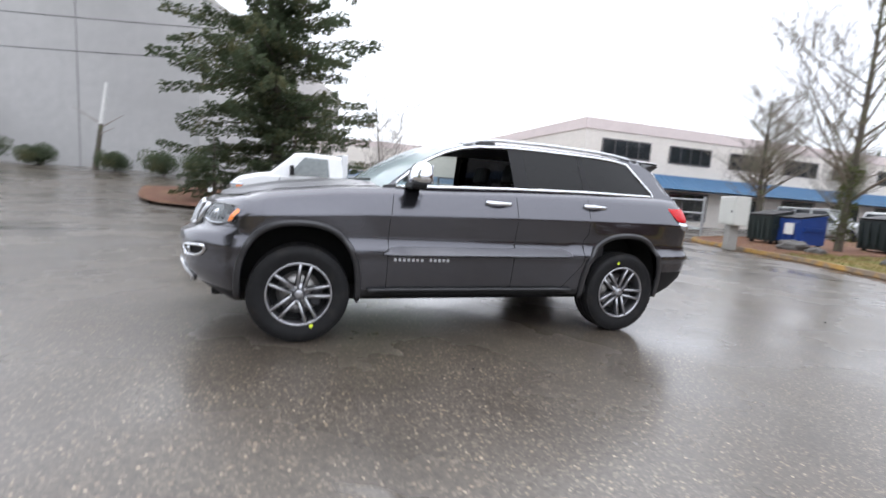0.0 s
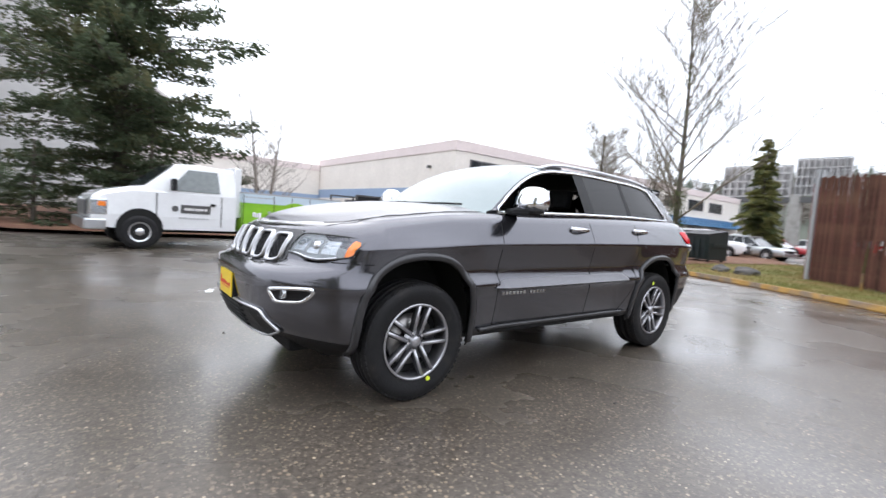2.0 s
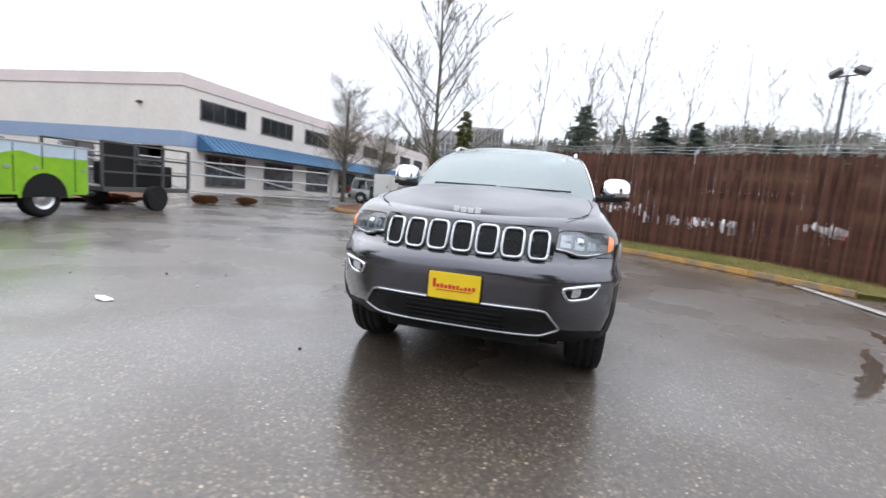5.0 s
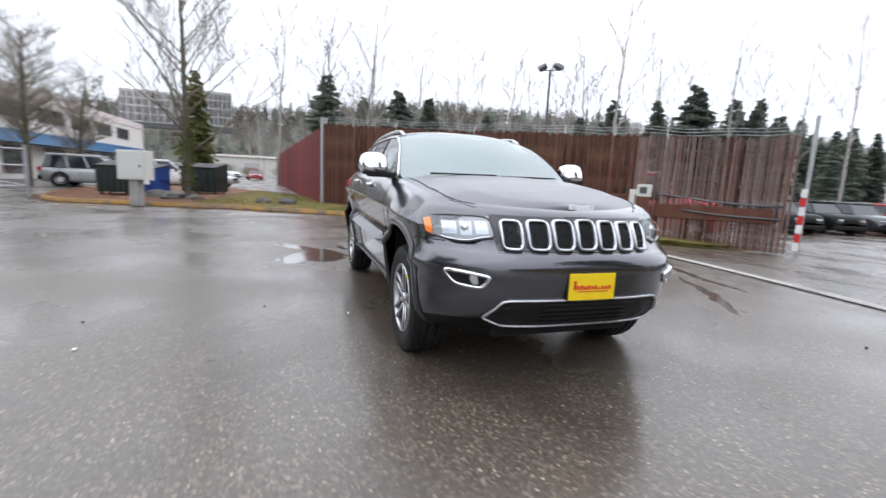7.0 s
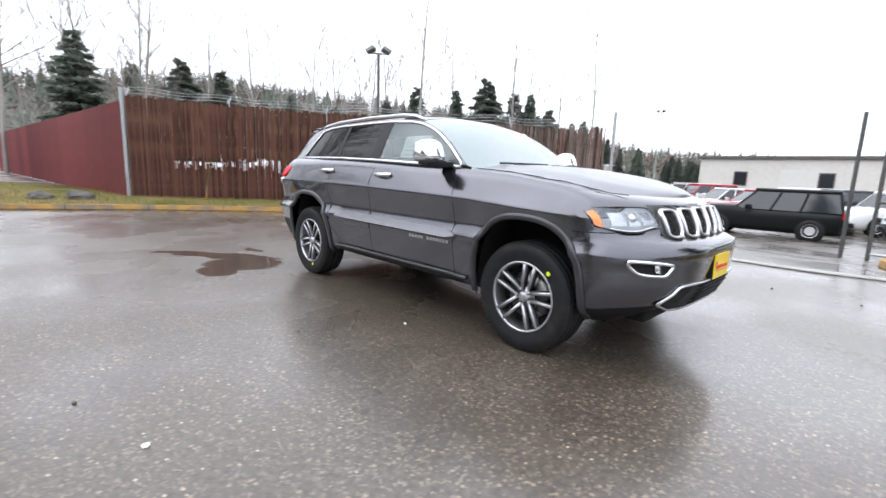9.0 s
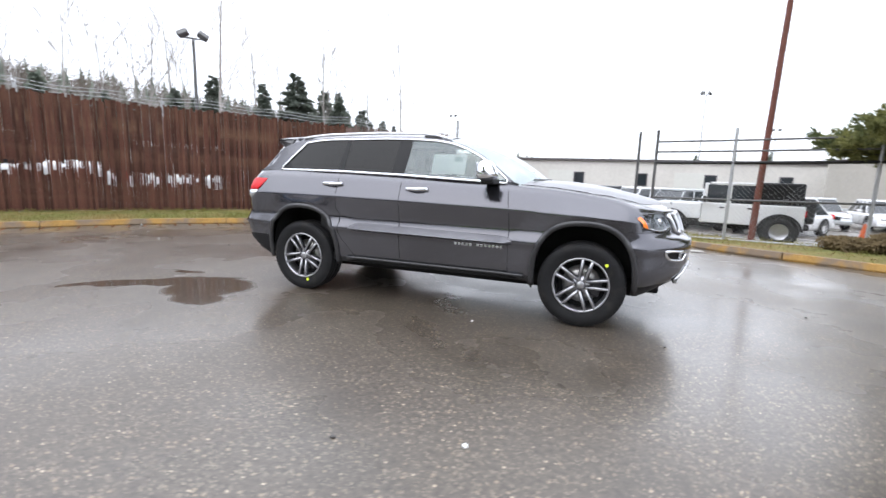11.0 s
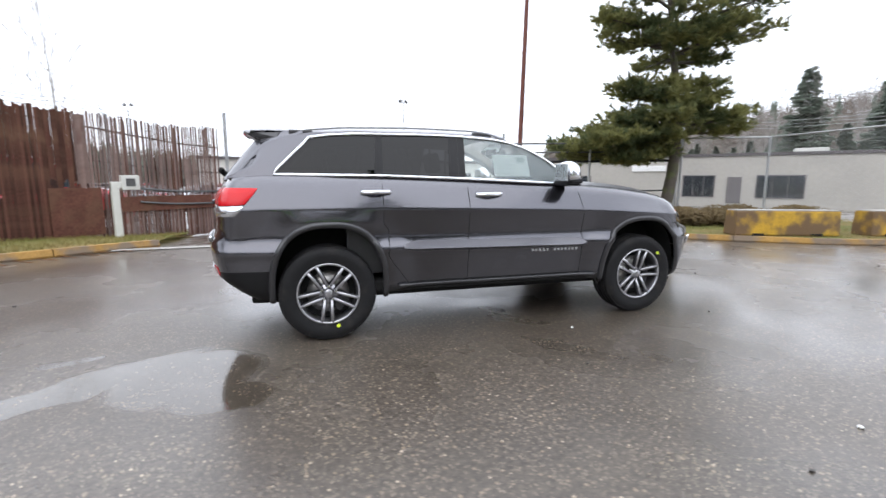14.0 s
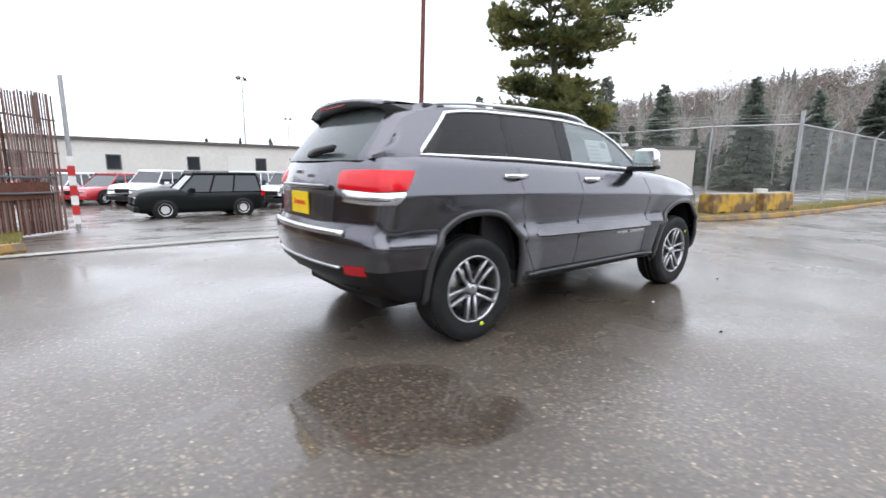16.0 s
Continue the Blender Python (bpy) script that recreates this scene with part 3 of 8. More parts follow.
def on_side(pts, s, push=0.0):
    return [(x, s * (side_y(x, z) + push), z) for x, z in pts]


for s in (1, -1):
    for pts in ([(door_front_edge(z), z) for z in np.linspace(0.42, 1.2, 18)],
                [(-0.30, z) for z in np.linspace(0.42, 1.255, 16)],
                [(rear_door_edge(z) - max(0, 0.72 - z) * 0.15 + max(0, 0.66 - z) * 0.9, z) for z in np.linspace(0.42, 1.27, 18)],
                [(x, 0.425) for x in np.linspace(-0.80, 0.80, 20)],
                [(x, 0.868 + 0.0 * x) for x in np.linspace(1.80, 2.0, 5)]):
        v, f = sweep(on_side(pts, s, -0.003), 0.007, 0.008, normals=[(0, s, 0.1)] * len(pts))
        mesh("panel_gap", v, f, DARK, car)
    for ax in (AX, -AX + 0.02):
        pts = []
        for a in np.linspace(radians(-9), radians(189), 40):
            c, q = math.cos(a), math.sin(a)
            r = 1 / (abs(c / 0.432) ** 2.5 + abs(q / (0.522 if q > 0 else 0.9)) ** 2.5) ** 0.4
            pts.append((ax + r * c, 0.40 + r * q))
        base = on_side(pts, s, 0.006)
        v, f = sweep(base, 0.05, 0.028, normals=[(0, s, 0)] * len(base))
        mesh("wheel_arch_trim", v, f, PAINT_DARK, car, "dark wheel arch moulding")
    strip = [(x, 0.722 + 0.012 * (-x) / 1.0) for x in np.linspace(-0.86, 0.84, 26)]
    vs, fs = [], []
    for n, (x, z) in enumerate(strip):
        e = min(1.0, min(x + 0.87, 0.85 - x) / 0.10 + 0.1)
        for dz, out in ((0.050 * e, -0.003), (0.046 * e, 0.004 * e), (-0.010, 0.052 * e), (-0.020, 0.046 * e), (-0.034 * e - 0.004, -0.004)):
            vs.append((x, s * (side_y(x, z + dz) + out), z + dz))
        if n:
            fs += [((n - 1) * 5 + q, n * 5 + q, n * 5 + q + 1, (n - 1) * 5 + q + 1) for q in range(4)]
    # the lightened paint stands in for the sky streak along the moulding
    mesh("door_moulding", vs, [f if s > 0 else f[::-1] for f in fs], WET_LIT_PAINT, car, "wide body-coloured moulding beaded with rain, lightened for sky sheen", smooth=False)
    v, f = sweep(on_side([(x, 0.408) for x in np.linspace(-0.9, 0.95, 26)], s, 0.012), 0.03, 0.03, normals=[(0, s, 0.3)] * 26)
    mesh("sill_strip", v, f, PAINT_DARK, car)
    for n, x in enumerate(np.linspace(0.30, 0.74, 13)):
        if n != 5:
            part("badge_bar", box(x - 0.012, x + 0.012, s * (side_y(x, 0.655)) - 0.004, s * (side_y(x, 0.655)) + 0.005, 0.645, 0.668, 0.002), SATIN, car)
    for hx, hz in ((-0.12, 1.145), (-1.075, 1.165)):
        y = side_y(hx, hz)
        v, f = sweep([(hx - 0.115 + 0.23 * u, s * (y + 0.012 + 0.028 * math.sin(math.pi * min(1, max(0, u * 1.15 - 0.075)))), hz + 0.004 * u) for u in np.linspace(0, 1, 11)], 0.034, 0.022, normals=[(0, s, 0.2)] * 11)
        handle = mesh("door_handle", v, f, CHROME, car, "chrome door handle")
        part("handle_recess", box(hx - 0.06, hx + 0.06, s * y - 0.004, s * y + 0.004, hz - 0.036, hz - 0.016, 0.002), GLOSS_BLACK, car)
    # mirrors
    mm = bmesh.new()
    bmesh.ops.create_uvsphere(mm, u_segments=20, v_segments=14, radius=1)
    for v in mm.verts:
        p = v.co
        q = Vector([math.copysign(abs(c) ** 0.66, c) for c in p])
        v.co = Vector((0.585 + q.x * (0.10 if q.x > 0 else 0.04) * (1 - 0.30 * q.z) - 0.03 * abs(q.y), s * (0.985 + q.y * 0.125 * (1 - 0.10 * q.z)), 1.342 + q.z * 0.088))
    mirror = part("door_mirror", mm, CHROME, car, "chrome mirror housing", smooth=True)
    part("mirror_skirt", box(0.555, 0.672, min(s * 0.87, s * 1.085), max(s * 0.87, s * 1.085), 1.238, 1.277, 0.018), BLACK, mirror)
    part("mirror_base", box(0.55, 0.67, min(s * 0.80, s * 1.04), max(s * 0.80, s * 1.04), 1.222, 1.268, 0.015), BLACK, mirror)
    part("mirror_glass", box(0.515, 0.523, min(s * 0.89, s * 1.08), max(s * 0.89, s * 1.08), 1.262, 1.408, 0.003), CHROME, mirror)


# the front: shell point at half breadth y and height z
def front_x(y, z):
    zs = []
    zn = z if z <= 0.8 else 0.8 + (z - 0.8) * 0.465 / (1.08 - 0.8)
    i = min(max(int(np.searchsorted(LV, zn)) - 1, 0), len(LV) - 2)
    u = (zn - LV[i]) / (LV[i + 1] - LV[i])
    for r in (i, i + 1):
        cs = GRID[r][:NF + 6]
        zs.append(np.interp(abs(y), [c[1] for c in cs], [c[0] for c in cs]))
    return float(zs[0] + (zs[1] - zs[0]) * u)


def panel(name, poly, material, push, depth, parent, label="", n=8, smooth=False, where=None):
    """A plate that follows the shell: poly of (y, z), edges split n times, stood off by push, depth thick."""
    where = where or (lambda y, z: Vector((front_x(y, z), y, z)))
    pts = []
    for (a, b), (c, d) in zip(poly, poly[1:] + poly[:1]):
        pts += [(a + (c - a) * k / n, b + (d - b) * k / n) for k in range(n)]
    cy, cz = sum(p[0] for p in pts) / len(pts), sum(p[1] for p in pts) / len(pts)
    rings = [1.0, 0.75, 0.5, 0.25]
    vs, fs, m = [], [], len(pts)
    for r in rings:
        vs += [where(cy + (y - cy) * r, cz + (z - cz) * r) + Vector((push, 0, 0)) for y, z in pts]
    for a in range(len(rings) - 1):
        fs += [(a * m + k, a * m + (k + 1) % m, (a + 1) * m + (k + 1) % m, (a + 1) * m + k) for k in range(m)]
    fs.append(tuple(range((len(rings) - 1) * m, len(rings) * m)))
    base = len(vs)
    vs += [v - Vector((math.copysign(depth, push if push else 1), 0, 0)) for v in vs[:m]]
    fs += [(k, base + k, base + (k + 1) % m, (k + 1) % m) for k in range(m)]
    return mesh(name, vs, fs, material, parent, label, smooth)


def ring(name, poly, material, push, wd, ht, parent, label="", n=6, where=None, nrm=(1, 0, 0)):
    where = where or (lambda y, z: Vector((front_x(y, z), y, z)))
    pts = []
    for (a, b), (c, d) in zip(poly, poly[1:] + poly[:1]):
        pts += [(a + (c - a) * k / n, b + (d - b) * k / n) for k in range(n)]
    for _ in range(2):
        pts = [((pts[k - 1][0] + 2 * pts[k][0] + pts[(k + 1) % len(pts)][0]) / 4, (pts[k - 1][1] + 2 * pts[k][1] + pts[(k + 1) % len(pts)][1]) / 4) for k in range(len(pts))]
    ps = [where(y, z) + Vector((push, 0, 0)) for y, z in pts]
    v, f = sweep(ps, wd, ht, closed=True, normals=[nrm] * len(ps))
    return mesh(name, v, f, material, parent, label)


# grille with seven slots
panel("grille_panel", [(-0.53, 0.842), (0.53, 0.842), (0.545, 1.034), (-0.545, 1.034)], GLOSS_BLACK, 0.004, 0.03, car, n=14)
for k in range(7):
    y = (k - 3) * 0.149
    hw = 0.060 if abs(k - 3) < 3 else 0.054
    top, bot = 1.022 - 0.005 * abs(k - 3), 0.856 - 0.002 * abs(k - 3)
    sl = ring("grille_slot", [(y - hw, bot), (y + hw, bot), (y + hw, top), (y - hw, top)], SATIN, 0.012, 0.017, 0.03, car, "bright frame of a grille opening")
    panel("grille_mesh", [(y - hw + 0.006, bot + 0.006), (y + hw - 0.006, bot + 0.006), (y + hw - 0.006, top - 0.006), (y - hw + 0.006, top - 0.006)], BLACK, 0.0055, 0.004, sl, n=2)
    vs, fs = [], []
    for a in range(8):
        for b in range(4):
            z0 = bot + 0.016 + a * 0.0185
            y0 = y - hw + 0.018 + b * 0.027 + (a % 2) * 0.0155
            if y0 > y + hw - 0.012 or z0 > top - 0.01:
                continue
            X = front_x(y0, z0) + 0.008
            o = len(vs)
            for c in range(6):
                an = math.pi / 3 * c
                for rr, dx in ((0.013, 0.004), (0.010, 0.004), (0.009, -0.002)):
                    vs.append((X + dx, y0 + rr * 1.15 * math.cos(an), z0 + rr * 0.72 * math.sin(an)))
            for c in range(6):
                e = (c + 1) % 6
                fs += [(o + c * 3, o + e * 3, o + e * 3 + 1, o + c * 3 + 1), (o + c * 3 + 1, o + e * 3 + 1, o + e * 3 + 2, o + c * 3 + 2)]
    mesh("honeycomb", vs, fs, ALLOY_DARK, sl, smooth=False)
for n in range(4):
    y = -0.066 + n * 0.044
    part("bonnet_badge", box(2.198, 2.212, y - 0.018, y + 0.018, 1.078 + (0.004 if n == 0 else 0), 1.112 - (0.006 if n in (1, 2) else 0), 0.003), WHITE, car, "bright badge letters" if n == 0 else "")

# headlamps, fog lamps, lower grille
for s in (1, -1):
    poly = [(s * 0.535, 0.902), (s * 0.60, 0.894), (s * 0.665, 0.874), (s * 0.72, 0.870), (s * 0.80, 0.886), (s * 0.884, 0.908), (s * 0.892, 1.004), (s * 0.78, 1.018), (s * 0.55, 1.022)]
    hl = panel("headlamp", poly, LAMP_DARK, 0.003, 0.03, car, "clear headlamp with dark and bright reflectors", n=5)
    ring("headlamp_bezel", poly, GLOSS_BLACK, 0.006, 0.010, 0.012, hl)
    for y0, y1, z0, z1 in ((0.565, 0.63, 0.922, 0.992), (0.648, 0.708, 0.912, 0.988), (0.725, 0.80, 0.912, 0.985)):
        pc = [(s * y0, z0), (s * y1, z0 - 0.004), (s * y1, z1), (s * y0, z1)]
        panel("reflector_cell", pc, LAMP, 0.006, 0.01, hl, n=3)
    pj = bmesh.new()
    X = front_x(0.675, 0.95)
    bmesh.ops.create_uvsphere(pj, u_segments=14, v_segments=10, radius=0.032, matrix=Matrix.Translation((X - 0.018, s * 0.675, 0.950)))
    part("projector_lens", pj, LAMP, hl, smooth=True)
    rl = [(0.545, 0.911), (0.60, 0.903), (0.668, 0.883), (0.72, 0.880), (0.79, 0.889), (0.815, 0.897)]
    v, f = sweep([(front_x(y, z) + 0.010, s * y, z) for y, z in rl], 0.011, 0.012, normals=[(1, s * .3, 0)] * 6)
    mesh("running_light", v, f, LAMP, hl, "pale light strip")
    cover = face_out(panel("headlamp_cover", poly, LAMPGLASS, 0.011, 0.008, hl, "clear lamp cover", n=5), (1.0, s * 0.4, 0.9))
    apoly = [(s * 0.848, 0.902), (s * 0.884, 0.912), (s * 0.891, 1.000), (s * 0.852, 1.006)]
    panel("turn_signal", apoly, AMBER, 0.013, 0.02, hl, "amber turn signal lens", n=4)
    fpoly = [(s * 0.60, 0.702), (s * 0.64, 0.632), (s * 0.765, 0.642), (s * 0.825, 0.722), (s * 0.73, 0.718)]
    fg = panel("fog_lamp_recess", fpoly, BLACK, 0.004, 0.02, car, n=5)
    ring("fog_lamp_surround", fpoly, CHROME, 0.010, 0.020, 0.022, fg, "chrome fog lamp frame")
    part("fog_lamp", cyl(0.038, 0.038, (front_x(0.67, 0.69) - 0.01, s * 0.67, 0.688), (front_x(0.67, 0.69) + 0.010, s * 0.67, 0.688), seg=20), LAMP, fg, "round fog lamp")
lpoly = [(-0.50, 0.400), (0.50, 0.400), (0.615, 0.448), (0.52, 0.572), (-0.52, 0.572), (-0.615, 0.448)]
lg = panel("lower_grille", lpoly, BLACK, 0.005, 0.02, car, n=14)
ring("lower_grille_surround", lpoly, SATIN, 0.010, 0.013, 0.018, lg, "chrome frame of the lower grille", n=12)
for z in (0.425, 0.455, 0.485, 0.515, 0.545):
    v, f = sweep([(front_x(y, z) + 0.010, y, z) for y in np.linspace(-0.30, 0.30, 9)], 0.008, 0.012, normals=[(1, 0, 0)] * 9)
    mesh("grille_bar", v, f, BLACK, lg)


def plate(name, x, y, z, turn, label):
    e = part(name, box(-0.004, 0.004, -0.155, 0.155, -0.078, 0.078, 0.003), YELLOW, car, label)
    e.matrix_basis = pose(x, y, z, 0, 0, turn)
    return e


pl = plate("licence_plate", 2.379, 0.0, 0.652, 0, "yellow dealer plate with red script bars")
pb = part("plate_bracket", box(2.34, 2.374, -0.165, 0.165, 0.567, 0.736, 0.004), BLACK, car)
for k in range(11):
    y = -0.118 + k * 0.0235
    h = (0.052, 0.022, 0.026, 0.02, 0.026, 0.022, 0.024, 0.012, 0.02, 0.02, 0.024)[k]
    part("script_bar", box(0.003, 0.0065, y - 0.009, y + 0.009, -0.016, -0.016 + h, 0.001), REDINK, pl)
part("script_bar", box(0.003, 0.0065, -0.10, 0.11, -0.03, -0.024, 0.001), REDINK, pl)
rp = plate("licence_plate", -2.347, 0.0, 0.965, 180, "yellow dealer plate on the tailgate")
for k in range(9):
    part("script_bar", box(0.003, 0.0065, -0.10 + k * 0.024, -0.084 + k * 0.024, -0.014, 0.014 + 0.01 * (k == 0), 0.001), REDINK, rp)


# the rear
def rear_x(y, z):
    out = []
    zn = z if z <= 0.8 else 0.8 + (z - 0.8) * 0.465 / (1.24 - 0.8)
    i = min(max(int(np.searchsorted(LV, zn)) - 1, 0), len(LV) - 2)
    u = (zn - LV[i]) / (LV[i + 1] - LV[i])
    for r in (i, i + 1):
        cs = GRID[r][-NR - 8:][::-1]
        out.append(np.interp(abs(y), [c[1] for c in cs], [c[0] for c in cs]))
    return float(out[0] + (out[1] - out[0]) * u)


rear = lambda y, z: Vector((rear_x(y, z), y, z))


def shell(i, j):
    """A point of the half shell between its levels and columns."""
    i0, j0 = min(int(i), len(LV) - 2), min(int(j), NC - 2)
    u, w = i - i0, j - j0
    q = [np.array(GRID[a][b]) for a, b in ((i0, j0), (i0, j0 + 1), (i0 + 1, j0), (i0 + 1, j0 + 1))]
    return (q[0] * (1 - w) + q[1] * w) * (1 - u) + (q[2] * (1 - w) + q[3] * w) * u


def lens(name, top, bot, ua, ub, material, push, s, parent, label=""):
    """A lamp lens that wraps round the rear corner between two heights given along it."""
    mid = 15
    jA = NF + min(range(len(SIDE_X)), key=lambda a: abs(SIDE_X[a] + 1.94))
    xs = [GRID[mid][j] for j in range(NC)]
    jB = max(j for j in range(NC) if xs[j][1] > 0.46)
    n, m, vs, fs = 30, 7, [], []
    for a in range(n + 1):
        u = ua + (ub - ua) * a / n
        j = jA + (jB - jA) * u
        zt, zb = lut(u, top), lut(u, bot)
        for b in range(m + 1):
            z = zb + (zt - zb) * b / m
            x0 = shell(mid, j)[0]
            zn = 0.80 + (z - 0.80) * 0.465 / (shoulder(x0) - 0.80)
            i = float(np.interp(zn, LV, range(len(LV))))
            x, y, _ = shell(i, j)
            k = min(1, max(0, (-2.05 - x) / 0.22))
            h = push * (math.sin(math.pi * b / m) ** 0.4 * 0.5 + 0.5) * min(1, 6 * min(u - ua, ub - u) / (ub - ua) + 0.15)
            vs.append((x - h * (0.35 + 0.65 * k), s * (y + h * (1 - 0.7 * k)), z))
    for a in range(n):
        for b in range(m):
            f = (a * (m + 1) + b, (a + 1) * (m + 1) + b, (a + 1) * (m + 1) + b + 1, a * (m + 1) + b + 1)
            fs.append(f if s < 0 else f[::-1])
    return mesh(name, vs, fs, material, parent, label)


for s in (1, -1):
    tl = lens("tail_lamp", [(0, 1.196), (0.5, 1.20), (1, 1.192)], [(0, 1.186), (0.04, 1.15), (0.13, 1.078), (0.5, 1.066), (1, 1.078)], 0.0, 1.0, RED, 0.018, s, car, "red wrap-around tail lamp lens")
    lens("reversing_lamp", [(0, 1.07), (0.5, 1.062), (1, 1.074)], [(0.15, 1.052), (0.24, 0.992), (0.6, 0.988), (1, 1.0)], 0.15, 0.92, LAMP, 0.013, s, tl, "clear reversing lamp")
    lens("lamp_divider", [(0, 1.026), (0.5, 1.022), (1, 1.032)], [(0, 1.016), (0.5, 1.011), (1, 1.022)], 0.24, 0.90, GLOSS_BLACK, 0.0150, s, tl)
    panel("rear_reflector", [(s * 0.60, 0.535), (s * 0.78, 0.545), (s * 0.775, 0.605), (s * 0.60, 0.60)], RED_DIM, -0.006, 0.02, car, "red bumper reflector", n=4, where=rear)
panel("tailgate_recess", [(-0.46, 0.86), (0.46, 0.86), (0.48, 1.06), (-0.48, 1.06)], PAINT_DARK, -0.003, 0.01, car, n=8, where=rear)
v, f = sweep([rear(y, 1.085) + Vector((-0.016, 0, 0)) for y in np.linspace(-0.42, 0.42, 15)], 0.03, 0.03, normals=[(-1, 0, 0)] * 15)
mesh("tailgate_garnish", v, f, PAINT, car)
v, f = sweep([rear(y, 0.80) + Vector((-0.006, 0, 0.004)) for y in np.linspace(-0.62, 0.62, 19)], 0.045, 0.02, normals=[(-1, 0, 0.4)] * 19)
mesh("bumper_step", v, f, SATIN, car, "bright step strip on the bumper")
v, f = sweep([rear(y, 0.575) + Vector((-0.006, 0, 0)) for y in np.linspace(-0.56, 0.56, 25)], 0.018, 0.016, normals=[(-1, 0, 0)] * 25)
mesh("bumper_strip", v, f, SATIN, car, "bright strip along the rear valance")
for y in (0.0, -0.04, 0.04):
    part("tailgate_badge", box(-2.342, -2.328, y - 0.016, y + 0.016, 1.165, 1.19, 0.003), SATIN, car)

# underside, wells: near-black puts their deep shade into the colour
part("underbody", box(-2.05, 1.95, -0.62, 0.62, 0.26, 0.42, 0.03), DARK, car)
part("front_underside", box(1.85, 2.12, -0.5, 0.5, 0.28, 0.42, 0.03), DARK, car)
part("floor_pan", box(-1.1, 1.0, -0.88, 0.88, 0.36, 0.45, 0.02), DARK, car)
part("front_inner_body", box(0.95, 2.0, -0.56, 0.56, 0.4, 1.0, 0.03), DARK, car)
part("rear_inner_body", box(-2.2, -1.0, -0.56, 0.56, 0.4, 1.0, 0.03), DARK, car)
part("air_dam", box(1.78, 1.83, -0.74, 0.74, 0.27, 0.36, 0.01), BLACK, car)
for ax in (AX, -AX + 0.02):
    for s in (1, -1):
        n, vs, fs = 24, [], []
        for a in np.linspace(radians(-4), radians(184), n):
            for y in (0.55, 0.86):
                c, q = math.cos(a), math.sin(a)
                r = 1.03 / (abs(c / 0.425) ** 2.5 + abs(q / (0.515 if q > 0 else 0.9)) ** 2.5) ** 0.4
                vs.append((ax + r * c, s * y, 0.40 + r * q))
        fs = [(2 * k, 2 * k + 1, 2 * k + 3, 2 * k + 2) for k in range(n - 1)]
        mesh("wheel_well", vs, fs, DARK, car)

# wheels
def wheel(x, s, turn):
    R = 0.378
    hub = empty("wheel", pose(x, s * 0.80, R, 0, turn, 0 if s < 0 else 180), "", "")
    hub.parent = car
    prof = [(0.232, 0.105), (0.262, 0.112), (0.30, 0.123), (0.335, 0.122), (0.358, 0.110), (0.370, 0.098), (0.376, 0.085), (0.376, 0.062), (0.367, 0.060), (0.367, 0.050), (0.378, 0.048), (0.378, 0.012), (0.368, 0.010), (0.368, -0.010), (0.378, -0.012), (0.378, -0.048), (0.367, -0.050), (0.367, -0.060), (0.376, -0.062), (0.376, -0.085), (0.36, -0.11), (0.30, -0.123), (0.232, -0.11)]
    v, f = spin([(r, -h) for r, h in prof], 64)
    tyre = mesh("tyre", v, f, TYRE, hub, "black all-season tyre, wet")
    vs, fs = [], []
    for k in range(60):
        a0 = 2 * math.pi * k / 60
        for h0, h1 in ((-0.110, -0.064), (0.064, 0.110)):
            o = len(vs)
            for da in (0.0, 0.07):
                for h, r in ((h0, 0.364 if h0 < 0 else 0.3755), (h1, 0.3755 if h0 < 0 else 0.364)):
                    for dr in (-0.006, 0.003):
                        vs.append(((r + dr) * math.cos(a0 + da), h, (r + dr) * math.sin(a0 + da)))
            fs += [(o + 1, o + 3, o + 7, o + 5), (o, o + 1, o + 5, o + 4), (o + 2, o + 6, o + 7, o + 3), (o, o + 2, o + 3, o + 1), (o + 4, o + 5, o + 7, o + 6)]
    mesh("tread", vs, fs, TYRE, tyre, smooth=False)["kind"] = "stuff"
    v, f = spin([(0.243, -0.104), (0.243, -0.114), (0.232, -0.114), (0.226, -0.104), (0.222, -0.06), (0.218, 0.09), (0.235, 0.10)], 64)
    rim = mesh("rim", v, f, ALLOY, hub, "machined alloy wheel with five split spokes")
    v, f = spin([(0.0, 0.0), (0.218, 0.0)], 40)
    mesh("wheel_back", v, f, DARK, hub)
    v, f = spin([(0.06, -0.02), (0.165, -0.02), (0.165, -0.005)], 40)
    mesh("brake_disc", v, f, STEEL, hub)
    part("brake_caliper", box(0.09, 0.17, -0.055, 0.0, -0.07, 0.07, 0.015), ALLOY_DARK, hub)
    for k in range(5):
        a = 2 * math.pi * k / 5 + math.pi / 2
        for d in (-1, 1):
            ca, sa = math.cos(a), math.sin(a)
            p0, p1, p2 = [Vector((q * ca - d * o * sa, h, q * sa + d * o * ca)) for q, o, h in ((0.045, 0.026, -0.086), (0.14, 0.033, -0.096), (0.232, 0.041, -0.107))]
            v, f = sweep([p0, p1, p2], 0.024, 0.012, normals=[(0, -1, 0)] * 3)
            mesh("spoke", v, f, ALLOY, rim)
            v, f = sweep([p + Vector((0, 0.02, 0)) for p in (p0, p1, p2)], 0.036, 0.04, normals=[(0, -1, 0)] * 3)
            mesh("spoke_side", v, f, ALLOY_DARK, rim)
        an = a + math.pi / 5
        part("wheel_nut", cyl(0.010, 0.009, (0.057 * math.cos(an), -0.07, 0.057 * math.sin(an)), (0.057 * math.cos(an), -0.095, 0.057 * math.sin(an)), seg=8), CHROME, rim)
    v, f = spin([(0.0, -0.104), (0.028, -0.103), (0.034, -0.098), (0.036, -0.08), (0.055, -0.07), (0.075, -0.06)], 28)
    mesh("centre_cap", v, f, ALLOY, rim)
    return hub


